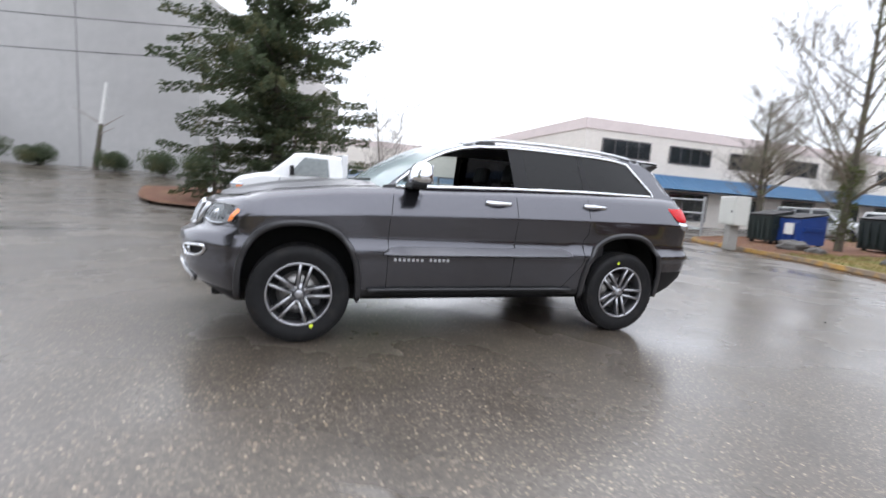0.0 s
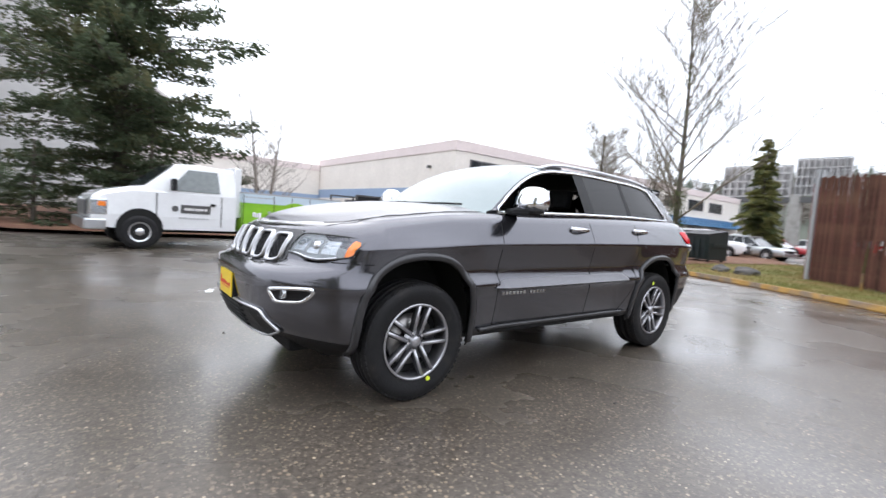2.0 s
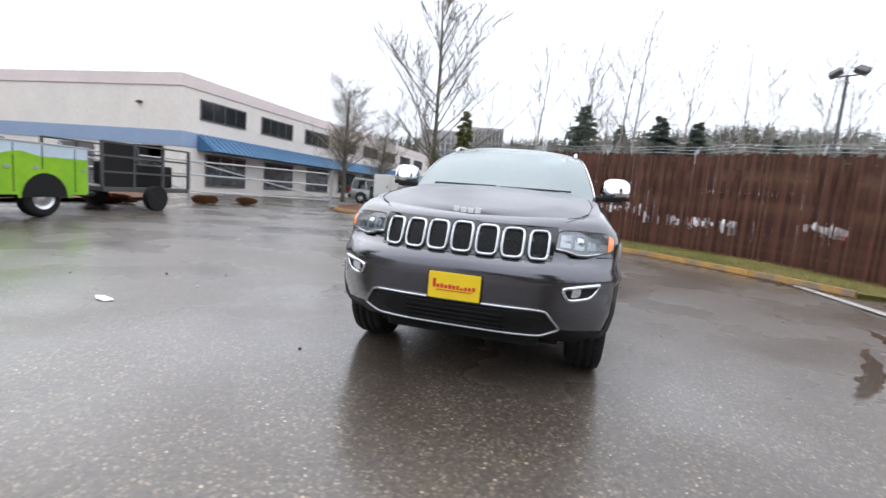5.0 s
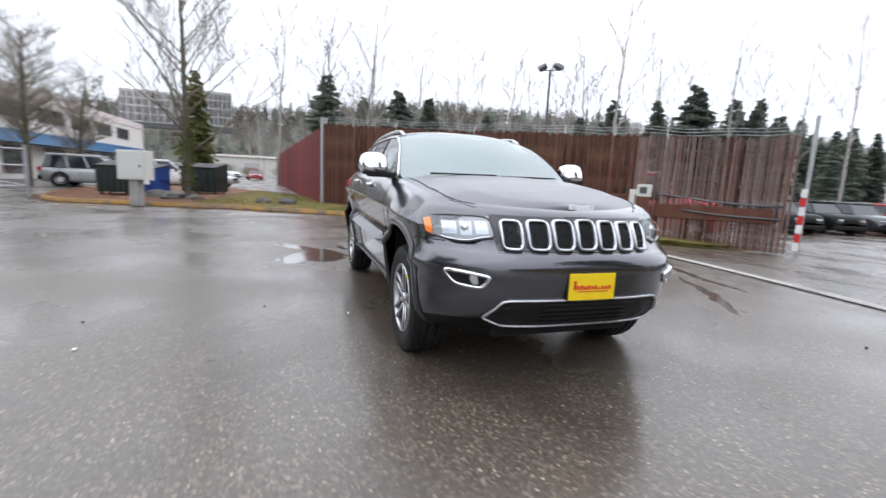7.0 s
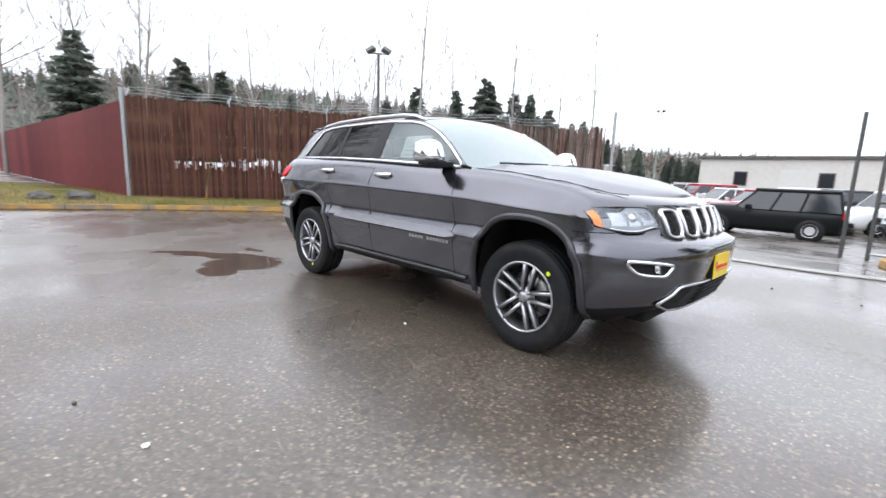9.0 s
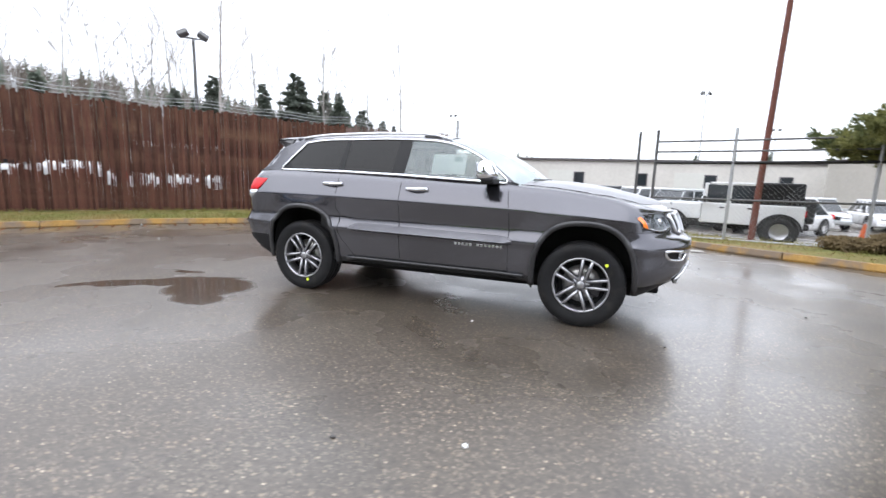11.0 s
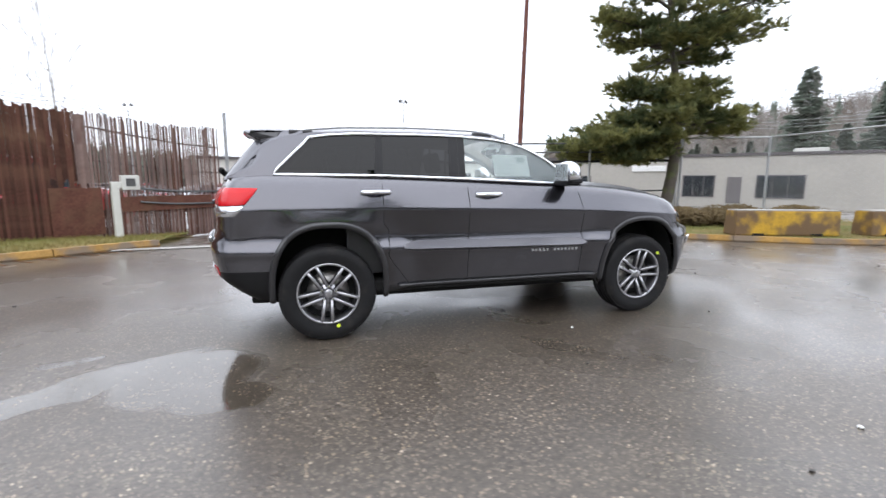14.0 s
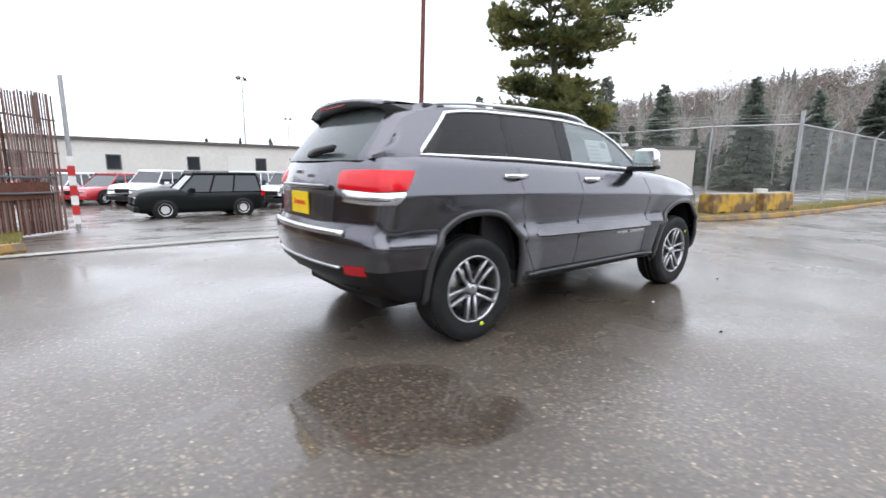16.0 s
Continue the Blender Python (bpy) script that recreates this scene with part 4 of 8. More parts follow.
wheel(AX, -1, 12)
wheel(-AX, -1, 40)
wheel(AX, 1, 12)
wheel(-AX, 1, 25)
for (x, y, z) in ((1.66, -0.921, 0.575), (-1.39, -0.921, 0.118), (1.365, 0.921, 0.135), (-1.39, 0.921, 0.66)):
    tyre_dot = part("tyre_mark", cyl(0.016, 0.014, (x, y - math.copysign(0.004, y), z), (x, y + math.copysign(0.004, y), z), seg=10), MARK, car, "small yellow paint mark")

# cabin
part("dashboard", box(0.30, 0.80, -0.72, 0.72, 0.80, 1.16, 0.07), SEAT, car)
part("instrument_cowl", box(0.30, 0.60, 0.20, 0.58, 1.10, 1.22, 0.05), SEAT, car)
part("door_card", box(-1.3, 0.72, -0.80, -0.76, 0.5, 1.22, 0.015), SEAT, car)
part("door_card", box(-1.3, 0.72, 0.76, 0.80, 0.5, 1.22, 0.015), SEAT, car)
v, f = spin([(0.165 + 0.014 * math.cos(t), 0.014 * math.sin(t)) for t in np.linspace(0, 2 * math.pi, 9)], 36)
sw = mesh("steering_wheel", v, f, SEAT, car)
sw.matrix_basis = pose(0.22, 0.38, 1.08, 0, 0, 90) @ pose(0, 0, 0, 25, 0, 0)
part("wheel_hub", box(-0.14, 0.14, -0.02, 0.02, -0.03, 0.03, 0.01), SEAT, sw)
for y in (0.38, -0.38):
    sb = box(-0.30, 0.22, y - 0.26, y + 0.26, 0.50, 0.74, 0.06)
    part("seat_cushion", sb, SEAT, car)
    part("seat_back", box(-0.09, 0.09, -0.25, 0.25, 0, 0.62, 0.06, m=pose(-0.28, y, 0.70, 0, -18, 0)), SEAT, car)
    part("headrest", box(-0.05, 0.05, -0.13, 0.13, 0.0, 0.18, 0.04, m=pose(-0.46, y, 1.33, 0, -12, 0)), SEAT, car)
part("rear_seat_back", box(-0.09, 0.09, -0.66, 0.66, 0, 0.66, 0.06, m=pose(-1.15, 0, 0.70, 0, -20, 0)), SEAT, car)
for y in (0.42, -0.42):
    part("rear_headrest", box(-0.05, 0.05, -0.13, 0.13, 0.0, 0.16, 0.04, m=pose(-1.35, y, 1.32, 0, -12, 0)), SEAT, car)
part("rear_view_mirror", box(0.26, 0.29, -0.12, 0.12, 1.52, 1.585, 0.012), BLACK, car)
# papers behind the passenger window and windscreen
def window_card(x0, x1, f0, f1, s, material, push, name, label=""):
    ps = []
    for x, z in ((x0, f0), (x1, f0), (x1, f1), (x0, f1)):
        ps.append((x, s * (cab_y(x, z) - push), z))
    qs = [(a, b - s * 0.002, c) for a, b, c in ps]
    return mesh(name, ps + qs, [(0, 1, 2, 3), (7, 6, 5, 4), (0, 4, 5, 1), (1, 5, 6, 2), (2, 6, 7, 3), (3, 7, 4, 0)], material, car, label, smooth=False)


window_card(-0.02, 0.32, 1.30, 1.49, -1, PAPER, 0.014, "price_sticker", "white price sticker behind the glass")
window_card(0.20, 0.28, 1.42, 1.47, -1, PALE, 0.011, "sticker_print")
for row in range(4):
    window_card(0.02, 0.16, 1.325 + 0.035 * row, 1.332 + 0.035 * row, -1, PALE, 0.011, "sticker_print")
part("windscreen_paper", box(-0.08, 0.08, -0.10, 0.10, 0, 0.002, m=pose(0.42, 0.42, 1.555, 0, 32, 0)), PAPER, car)


# ---- ground and setting ----
def sm(a, b, x):
    u = min(1.0, max(0.0, (x - a) / (b - a)))
    return u * u * (3 - 2 * u)


def ground_z(x, y):
    """The lie of the land: flat lot, falling through the gate, rising to the warehouse drive."""
    z = -0.36 * sm(4.5, 10.5, y) - 0.32 * sm(10, 18, y)
    z += 1.25 * sm(-13.5, -30, y) * sm(-3, 4, x)
    z += 0.9 * sm(60, 140, math.hypot(x, y))
    return z


def asphalt(name):
    """Wet asphalt with pale stones, darker damp patches and a film of water."""
    m = bpy.data.materials.new(name)
    m.use_nodes = True
    n, l = m.node_tree.nodes, m.node_tree.links
    b = n["Principled BSDF"]
    tc = n.new("ShaderNodeTexCoord")

    def tex(kind, scale, detail=4):
        t = n.new(kind)
        t.inputs["Scale"].default_value = scale
        if kind == "ShaderNodeTexNoise":
            t.inputs["Detail"].default_value = detail
        l.new(tc.outputs["Object"], t.inputs["Vector"])
        return t

    def ramp(src, a, b_, c, d):
        r = n.new("ShaderNodeMapRange")
        for k, v in zip((1, 2, 3, 4), (a, b_, c, d)):
            r.inputs[k].default_value = v
        l.new(src, r.inputs[0])
        return r.outputs[0]

    def mixc(fac, a, c):
        x = n.new("ShaderNodeMix")
        x.data_type = "RGBA"
        l.new(fac, x.inputs[0])
        for sock, v in ((x.inputs[6], a), (x.inputs[7], c)):
            if isinstance(v, tuple):
                sock.default_value = (*v, 1)
            else:
                l.new(v, sock)
        return x.outputs[2]

    stones = tex("ShaderNodeTexVoronoi", 75)
    tone = n.new("ShaderNodeSeparateColor")
    l.new(stones.outputs["Color"], tone.inputs[0])
    big = tex("ShaderNodeTexVoronoi", 34)
    tone2 = n.new("ShaderNodeSeparateColor")
    l.new(big.outputs["Color"], tone2.inputs[0])
    patch = tex("ShaderNodeTexNoise", 0.35, 5)
    fine = tex("ShaderNodeTexNoise", 30, 5)
    stain = tex("ShaderNodeTexNoise", 1.3, 6)
    col = mixc(ramp(fine.outputs[0], 0.3, 0.7, 0, 1), (0.046, 0.038, 0.030), (0.102, 0.084, 0.066))
    col = mixc(ramp(tone.outputs[0], 0.78, 1.0, 0, 1), col, (0.18, 0.148, 0.112))
    mid = n.new("ShaderNodeMath")
    mid.operation = "MULTIPLY"
    l.new(ramp(tone2.outputs[0], 0.74, 0.88, 0, 0.75), mid.inputs[0])
    l.new(ramp(big.outputs["Distance"], 0.26, 0.40, 1, 0), mid.inputs[1])
    col = mixc(mid.outputs[0], col, (0.27, 0.21, 0.145))
    speck = n.new("ShaderNodeMath")
    speck.operation = "MULTIPLY"
    l.new(ramp(tone2.outputs[1], 0.925, 0.97, 0, 1), speck.inputs[0])
    l.new(ramp(big.outputs["Distance"], 0.20, 0.30, 1, 0), speck.inputs[1])
    col = mixc(speck.outputs[0], col, (0.42, 0.35, 0.26))
    col = mixc(ramp(stain.outputs[0], 0.50, 0.72, 0, 0.5), col, (0.034, 0.027, 0.020))
    wide = tex("ShaderNodeTexNoise", 0.55, 6)
    base_col = col
    # standing water: soft-edged pools where the surface dips
    warp = tex("ShaderNodeTexNoise", 1.7, 6)
    wv = n.new("ShaderNodeVectorMath")
    wv.operation = "MULTIPLY_ADD"
    l.new(warp.outputs["Color"], wv.inputs[0])
    wv.inputs[1].default_value = (0.4, 0.4, 0.0)
    l.new(tc.outputs["Object"], wv.inputs[2])
    pool = None
    for cx, cy, rx, ry, turn in POOLS:
        mp = n.new("ShaderNodeMapping")
        mp.vector_type = "TEXTURE"
        mp.inputs["Location"].default_value = (cx + 0.2, cy + 0.2, 0)
        mp.inputs["Rotation"].default_value = (0, 0, radians(turn))
        mp.inputs["Scale"].default_value = (rx, ry, 1000)
        l.new(wv.outputs[0], mp.inputs[0])
        ln = n.new("ShaderNodeVectorMath")
        ln.operation = "LENGTH"
        l.new(mp.outputs[0], ln.inputs[0])
        one = ramp(ln.outputs["Value"], 0.86, 1.10, 1, 0)
        if pool is None:
            pool = one
        else:
            mx = n.new("ShaderNodeMath")
            mx.operation = "MAXIMUM"
            l.new(pool, mx.inputs[0])
            l.new(one, mx.inputs[1])
            pool = mx.outputs[0]
    wet = n.new("ShaderNodeMath")
    wet.operation = "ADD"
    l.new(ramp(patch.outputs[0], 0.35, 0.65, 0.50, 0.26), wet.inputs[0])
    l.new(ramp(stain.outputs[0], 0.3, 0.7, 0.06, -0.03), wet.inputs[1])
    def fade(src, low):
        """src where it is dry, low where water stands."""
        x = n.new("ShaderNodeMix")
        l.new(pool, x.inputs[0])
        if isinstance(src, float):
            x.inputs[2].default_value = src
        else:
            l.new(src, x.inputs[2])
        x.inputs[3].default_value = low
        return x.outputs[0]
    l.new(fade(wet.outputs[0], 0.10), b.inputs["Roughness"])
    b.inputs["Specular IOR Level"].default_value = 0.42
    l.new(mixc(fade(0.0, 0.4), base_col, (0.040, 0.032, 0.024)), b.inputs["Base Color"])
    l.new(fade(ramp(wide.outputs[0], 0.42, 0.60, 0.34, 0.16), 0.075), b.inputs["Coat Roughness"])
    l.new(ramp(wide.outputs[0], 0.38, 0.62, 0.65, 1.0), b.inputs["Coat Weight"])
    b.inputs["Coat IOR"].default_value = 1.38
    hsum = n.new("ShaderNodeMath")
    hsum.operation = "ADD"
    l.new(stones.outputs["Distance"], hsum.inputs[0])
    l.new(fine.outputs[0], hsum.inputs[1])
    bp = n.new("ShaderNodeBump")
    bp.inputs["Distance"].default_value = 0.006
    l.new(fade(0.16, 0.012), bp.inputs["Strength"])
    l.new(hsum.outputs[0], bp.inputs["Height"])
    l.new(bp.outputs[0], b.inputs["Normal"])
    return m


POOLS = [(-2.40, -1.30, 0.49, 0.46, 0), (-3.10, -1.40, 0.95, 0.17, 40), (-2.12, -1.72, 0.28, 0.2, 20), (-3.20, -0.85, 0.20, 0.06, 15), (0.45, 3.15, 1.0, 0.07, -29),
         (-0.5, 3.95, 1.0, 0.07, -12), (6.6, -6.0, 1.6, 0.25, 15)]
ASPHALT = asphalt("wet_asphalt")
GRASS = leafy(mat("winter_grass", (0.20, 0.20, 0.055), 0.9, 0, 0.35, 3, 0.5, 60, col2=(0.32, 0.24, 0.10), mask=(0.8, 0.42, 0.66)))
MULCH = mat("bark_mulch", (0.13, 0.055, 0.03), 0.9, 0, 0.4, 5, 0.7, 70, col2=(0.20, 0.12, 0.06), mask=(2.0, 0.5, 0.7))
KERB = mat("yellow_kerb_paint", (0.36, 0.205, 0.05), 0.7, 0, 0.3, 4, 0.3, 60, col2=(0.19, 0.14, 0.095), mask=(2.2, 0.44, 0.58))
CONCRETE = mat("concrete", (0.33, 0.32, 0.30), 0.75, 0, 0.2, 3, 0.25, 60, col2=(0.22, 0.21, 0.19), mask=(1.2, 0.5, 0.7))
BARK = mat("grey_bark", (0.10, 0.085, 0.07), 0.85, 0, 0.3, 9, 0.6, 40, col2=(0.12, 0.13, 0.06), mask=(3, 0.5, 0.65))
TWIG = mat("pale_twigs", (0.30, 0.265, 0.235), 0.85, 0, 0.2, 9)
BROWN_TWIG = mat("brown_twigs", (0.185, 0.155, 0.120), 0.85, 0, 0.25, 9, col2=(0.20, 0.20, 0.13), mask=(1.5, 0.5, 0.7))
NEEDLE = leafy(mat("dark_needles", (0.100, 0.130, 0.075), 0.75, 0, 0.4, 1.3, rand=0.1, col2=(0.155, 0.15, 0.075), mask=(1.1, 0.5, 0.68)), 0.55)
PINE = leafy(mat("pine_needles", (0.26, 0.26, 0.10), 0.75, 0, 0.4, 1.5, col2=(0.13, 0.16, 0.075), mask=(1.0, 0.48, 0.6)), 0.55)
# far needles: distance haze is mixed into the base colour, paler than NEEDLE
HAZY_FIR = leafy(mat("haze_paled_fir_needles", (0.25, 0.285, 0.24), 0.9, 0, 0.25, 0.6, rand=0.25), 0.68)
# far twigs carry a pale mist tone in their colour
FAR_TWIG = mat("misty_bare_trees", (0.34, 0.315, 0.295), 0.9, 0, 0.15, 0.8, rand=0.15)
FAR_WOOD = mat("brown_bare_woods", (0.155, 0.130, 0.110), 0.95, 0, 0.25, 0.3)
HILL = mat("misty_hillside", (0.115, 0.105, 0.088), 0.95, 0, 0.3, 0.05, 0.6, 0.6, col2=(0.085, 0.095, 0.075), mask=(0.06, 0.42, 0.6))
IVY = leafy(mat("ivy_leaves", (0.10, 0.12, 0.04), 0.6, 0, 0.3, 6))
SLAT = mat("rusty_brown_slat", (0.080, 0.034, 0.024), 0.8, 0, 0.45, 2.5, 0.3, 30, spec=0.2, col2=(0.15, 0.082, 0.052), mask=(1.6, 0.46, 0.70), rand=0.5)
SLAT_GREY = mat("weathered_slat", (0.17, 0.115, 0.10), 0.8, 0, 0.3, 2.5, 0.3, 30, col2=(0.12, 0.06, 0.045), mask=(1.6, 0.5, 0.7), rand=0.4)
MAROON = mat("maroon_fence_paint", (0.16, 0.032, 0.033), 0.6, 0, 0.2, 2, 0.2, 20, rand=0.25)
GALV = mat("galvanised_steel", (0.42, 0.43, 0.44), 0.45, 0.6, 0.15, 6)
DARKPIPE = mat("dark_pipe", (0.10, 0.10, 0.10), 0.5, 0.4, 0.2, 6)
RUSTPOLE = mat("rust_red_pole", (0.14, 0.045, 0.030), 0.7, 0, 0.3, 2, 0.2, 30, col2=(0.12, 0.04, 0.03), mask=(2, 0.5, 0.7))
CREAM = mat("cream_stucco", (0.82, 0.77, 0.71), 0.85, 0, 0.08, 0.6, 0.1, 30)
PINKTRIM = mat("pinkish_parapet", (0.78, 0.68, 0.66), 0.8, 0, 0.06, 0.6)
BLUEBAND = mat("blue_band_paint", (0.30, 0.40, 0.56), 0.8, 0, 0.08, 0.8)
AWNING = mat("blue_metal_awning", (0.055, 0.16, 0.30), 0.4, 0.1, 0.15, 1.5)
WINDOW = mat("dark_window_glass", (0.02, 0.025, 0.03), 0.06, 0, 0.1, 1, coat=0.5)
WFRAME = mat("window_frame", (0.13, 0.12, 0.12), 0.5)
WALLGREY = mat("grey_tilt_up_wall", (0.45, 0.445, 0.44), 0.9, 0, 0.10, 0.25, 0.1, 12, col2=(0.34, 0.335, 0.33), mask=(0.12, 0.45, 0.7))
OFFWHITE = mat("off_white_wall", (0.60, 0.58, 0.54), 0.85, 0, 0.1, 0.4)
TAN = mat("tan_block_wall", (0.41, 0.39, 0.35), 0.85, 0, 0.1, 0.5)
ROOFDARK = mat("dark_roof_edge", (0.10, 0.09, 0.09), 0.8)
BLUE = mat("blue_plastic_bin", (0.02, 0.06, 0.25), 0.45, 0, 0.15, 3)
BINDARK = mat("dark_green_steel", (0.018, 0.028, 0.026), 0.55, 0, 0.25, 3)
CABINET = mat("off_white_cabinet", (0.60, 0.60, 0.56), 0.5, 0, 0.06, 3)
BARRIER = mat("yellow_barrier_paint", (0.50, 0.30, 0.025), 0.6, 0, 0.25, 3, 0.3, 40, col2=(0.14, 0.085, 0.04), mask=(2.2, 0.42, 0.58))
GREEN = mat("lime_green_wrap", (0.28, 0.55, 0.03), 0.3, 0, 0.18, 0.9, coat=0.5, col2=(0.18, 0.45, 0.03), mask=(0.5, 0.4, 0.6))
SKYWRAP = mat("pale_blue_wrap", (0.55, 0.66, 0.74), 0.3, 0, 0.06, 1, coat=0.5)
SIGNRED = mat("reflective_red", (0.55, 0.03, 0.03), 0.4)
SIGNWHITE = mat("reflective_white", (0.78, 0.78, 0.76), 0.4)
ROCK = mat("grey_rock", (0.09, 0.085, 0.08), 0.8, 0, 0.3, 4, 0.6, 12)
LEAF = mat("fallen_leaves", (0.21, 0.10, 0.042), 0.8, 0, 0.4, 3)
DRY_WEED = leafy(mat("dry_brown_weeds", (0.17, 0.125, 0.062), 0.9, 0, 0.4, 4, rand=0.2))
CONE_O = mat("orange_plastic", (0.75, 0.14, 0.03), 0.5)

# ground sheet
gx = sorted(set([-1500, -700, -350, -200, -140, -100, -70, -50] + list(np.arange(-40, 41, 2.0)) + [50, 70, 100, 140, 200, 350, 700, 1500]))
vs = [(x, y, ground_z(x, y)) for x in gx for y in gx]
n = len(gx)
fs = [(i * n + j, (i + 1) * n + j, (i + 1) * n + j + 1, i * n + j + 1) for i in range(n - 1) for j in range(n - 1)]
tagged(mesh("ground", vs, fs, ASPHALT), "wet grey asphalt lot with pale stones and damp patches", "ground", kind="structure")


def smooth_line(pts, n):
    """n points along a smoothed polyline."""
    p = np.array(pts, float)
    for _ in range(3):
        q = [p[0]]
        for a, b in zip(p[:-1], p[1:]):
            q += [a * 0.75 + b * 0.25, a * 0.25 + b * 0.75]
        q.append(p[-1])
        p = np.array(q)
    s = np.r_[0, np.cumsum(np.linalg.norm(np.diff(p, axis=0), axis=1))]
    t = np.linspace(0, s[-1], n)
    return np.c_[np.interp(t, s, p[:, 0]), np.interp(t, s, p[:, 1])]


def island(name, front, back, height, material, label, rows=10, fade=0.0):
    """A raised bed between a front line and a back line of as many points."""
    f, b = np.array(front), np.array(back)
    vs, fs, m = [], [], len(f)
    for r in range(rows + 1):
        u = r / rows
        for k in range(m):
            x, y = f[k] * (1 - u) + b[k] * u
            h = height * (1 + 0.5 * math.sin(math.pi * u) * 0.8) + 0.02 * noise.noise(Vector((x * 0.8, y * 0.8, 3)))
            vs.append((x, y, ground_z(x, y) + h - (0.10 if r == rows else 0)))
    for r in range(rows):
        for k in range(m - 1):
            fs.append((r * m + k, r * m + k + 1, (r + 1) * m + k + 1, (r + 1) * m + k))
    return tagged(mesh(name, vs, fs, material), label, "ground", kind="structure")


def kerb(name, line, label, w=0.16, h=0.14):
    """A kerb of separate stones with narrow joints along a line."""
    root = empty(name, pose(0, 0, 0), label, "kerb")
    root["kind"] = "structure"
    step = 6
    for k in range(0, len(line) - 1, step):
        seg = line[k:k + step + 1]
        if len(seg) < 2:
            continue
        pts = [Vector((x, y, ground_z(x, y) + h / 2 - 0.015)) for x, y in seg]
        d0, d1 = (pts[1] - pts[0]).normalized(), (pts[-1] - pts[-2]).normalized()
        pts[0] += d0 * 0.008
        pts[-1] -= d1 * 0.008
        v, f = sweep(pts, w, h)
        mesh("kerb_stone", v, f, KERB, root, smooth=False)
    return root


KL = smooth_line([(-17.5, -10.6), (-14.6, -9.9), (-12.6, -8.9), (-11.8, -6), (-11.2, -3.6), (-10.3, -1.5), (-9.2, 0.6), (-7.9, 2.4), (-6.5, 3.7), (-5.3, 4.6), (-4.4, 5.6)], 79)
CORNER, GATE = Vector((-13.25, -0.55)), Vector((-4.05, 11.1))
backL = smooth_line([(-40, -12), (-38, -8), (-30, -6), (-24, -3), (-18, -1.1), (-13.5, -0.4), (-11.6, 2.0), (-9.8, 4.4), (-7.9, 6.9), (-6.2, 9.2), (-4.9, 11.0)], 79)
island("grass_verge", KL[32:], backL[32:], 0.10, GRASS, "patchy yellow-green winter grass beside the fence")
island("mulch_verge", KL[:34], backL[:34], 0.11, MULCH, "reddish bark and fallen leaves round the bare trees")
kerb("kerb_left", KL, "worn yellow painted kerb with leaves along it")
KR = smooth_line([(3.1, 10.5), (3.0, 7.6), (3.3, 6.0), (4.2, 4.95), (5.6, 4.2), (7.0, 3.3), (8.6, 2.05), (10.5, 1.42), (14, 1.02), (18, 0.85), (28, 0.55), (45, 0.1)], 91)
backR = smooth_line([(3.6, 11.5), (5, 11), (7, 10.4), (9, 9.8), (11, 9.2), (13.5, 8.3), (15, 6.5), (16, 4.2), (17, 2.6), (20, 2.2), (28, 1.9), (45, 1.5)], 91)
island("grass_verge_right", KR, backR, 0.10, GRASS, "brownish grass and leaves inside the yellow kerb")
kerb("kerb_right", KR, "yellow painted kerb round the fenced corner")
BED = smooth_line([(8.2, -19.5), (7.6, -16.6), (6.4, -14.4), (4.2, -12.9), (0, -12.9), (-6, -13.4), (-9.5, -14.5)], 40)
island("mulch_bed", BED, smooth_line([(8.0, -20), (7.5, -20.4), (6, -20.8), (3, -21), (-1, -21), (-6, -21), (-9.5, -18)], 40), 0.12, MULCH, "red-brown bark bed under the big conifer")

# flush concrete gutter across the mouth of the gate drive
gl = smooth_line([(-5.0, 4.95), (-3.6, 5.1), (-2, 5.2), (0.5, 4.95), (2.2, 4.7), (3.4, 5.0)], 40)
gut = empty("gutter", pose(0, 0, 0), "flush pale concrete gutter strip across the drive", "gutter")
gut["kind"] = "structure"
for k in range(0, 39, 3):
    seg = gl[k:k + 4]
    v, f = sweep([Vector((x, y, ground_z(x, y) + 0.004)) for x, y in seg], 0.16, 0.02)
    mesh("gutter_slab", v, f, CONCRETE, gut, smooth=False)

# paper, leaves, stones on the asphalt
rim = [(0.115, 0.03, 0.010), (0.05, 0.052, 0.004), (-0.02, 0.04, 0.012), (-0.11, 0.055, 0.005), (-0.125, -0.01, 0.014), (-0.06, -0.035, 0.003), (0.01, -0.05, 0.012), (0.09, -0.032, 0.004)]
vs = rim + [(0, 0, 0.013)]
scrap = mesh("paper_scrap", vs + [(x, y, z - 0.003) for x, y, z in rim], [(8, k, (k + 1) % 8) for k in range(8)] + [(k, k + 9, (k + 1) % 8 + 9, (k + 1) % 8) for k in range(8)], PAPER, smooth=False)
scrap.matrix_basis = pose(1.88, -3.27, 0.002, 0, 0, 75)
tagged(scrap, "crumpled white paper scrap lying on wet asphalt", "litter")
rnd = random.Random(5)
def pebble(x, y, r, material, name, label, cat):
    bm = bmesh.new()
    bmesh.ops.create_icosphere(bm, subdivisions=1, radius=r)
    for v in bm.verts:
        v.co = Vector((v.co.x * rnd.uniform(0.8, 1.3), v.co.y * rnd.uniform(0.7, 1.2), v.co.z * 0.6 * rnd.uniform(0.8, 1.2)))
    ob = part(name, bm, material)
    ob.matrix_basis = pose(x, y, ground_z(x, y) + r * 0.45, 0, 0, rnd.uniform(0, 360))
    return tagged(ob, label, cat, group="bits on the asphalt")
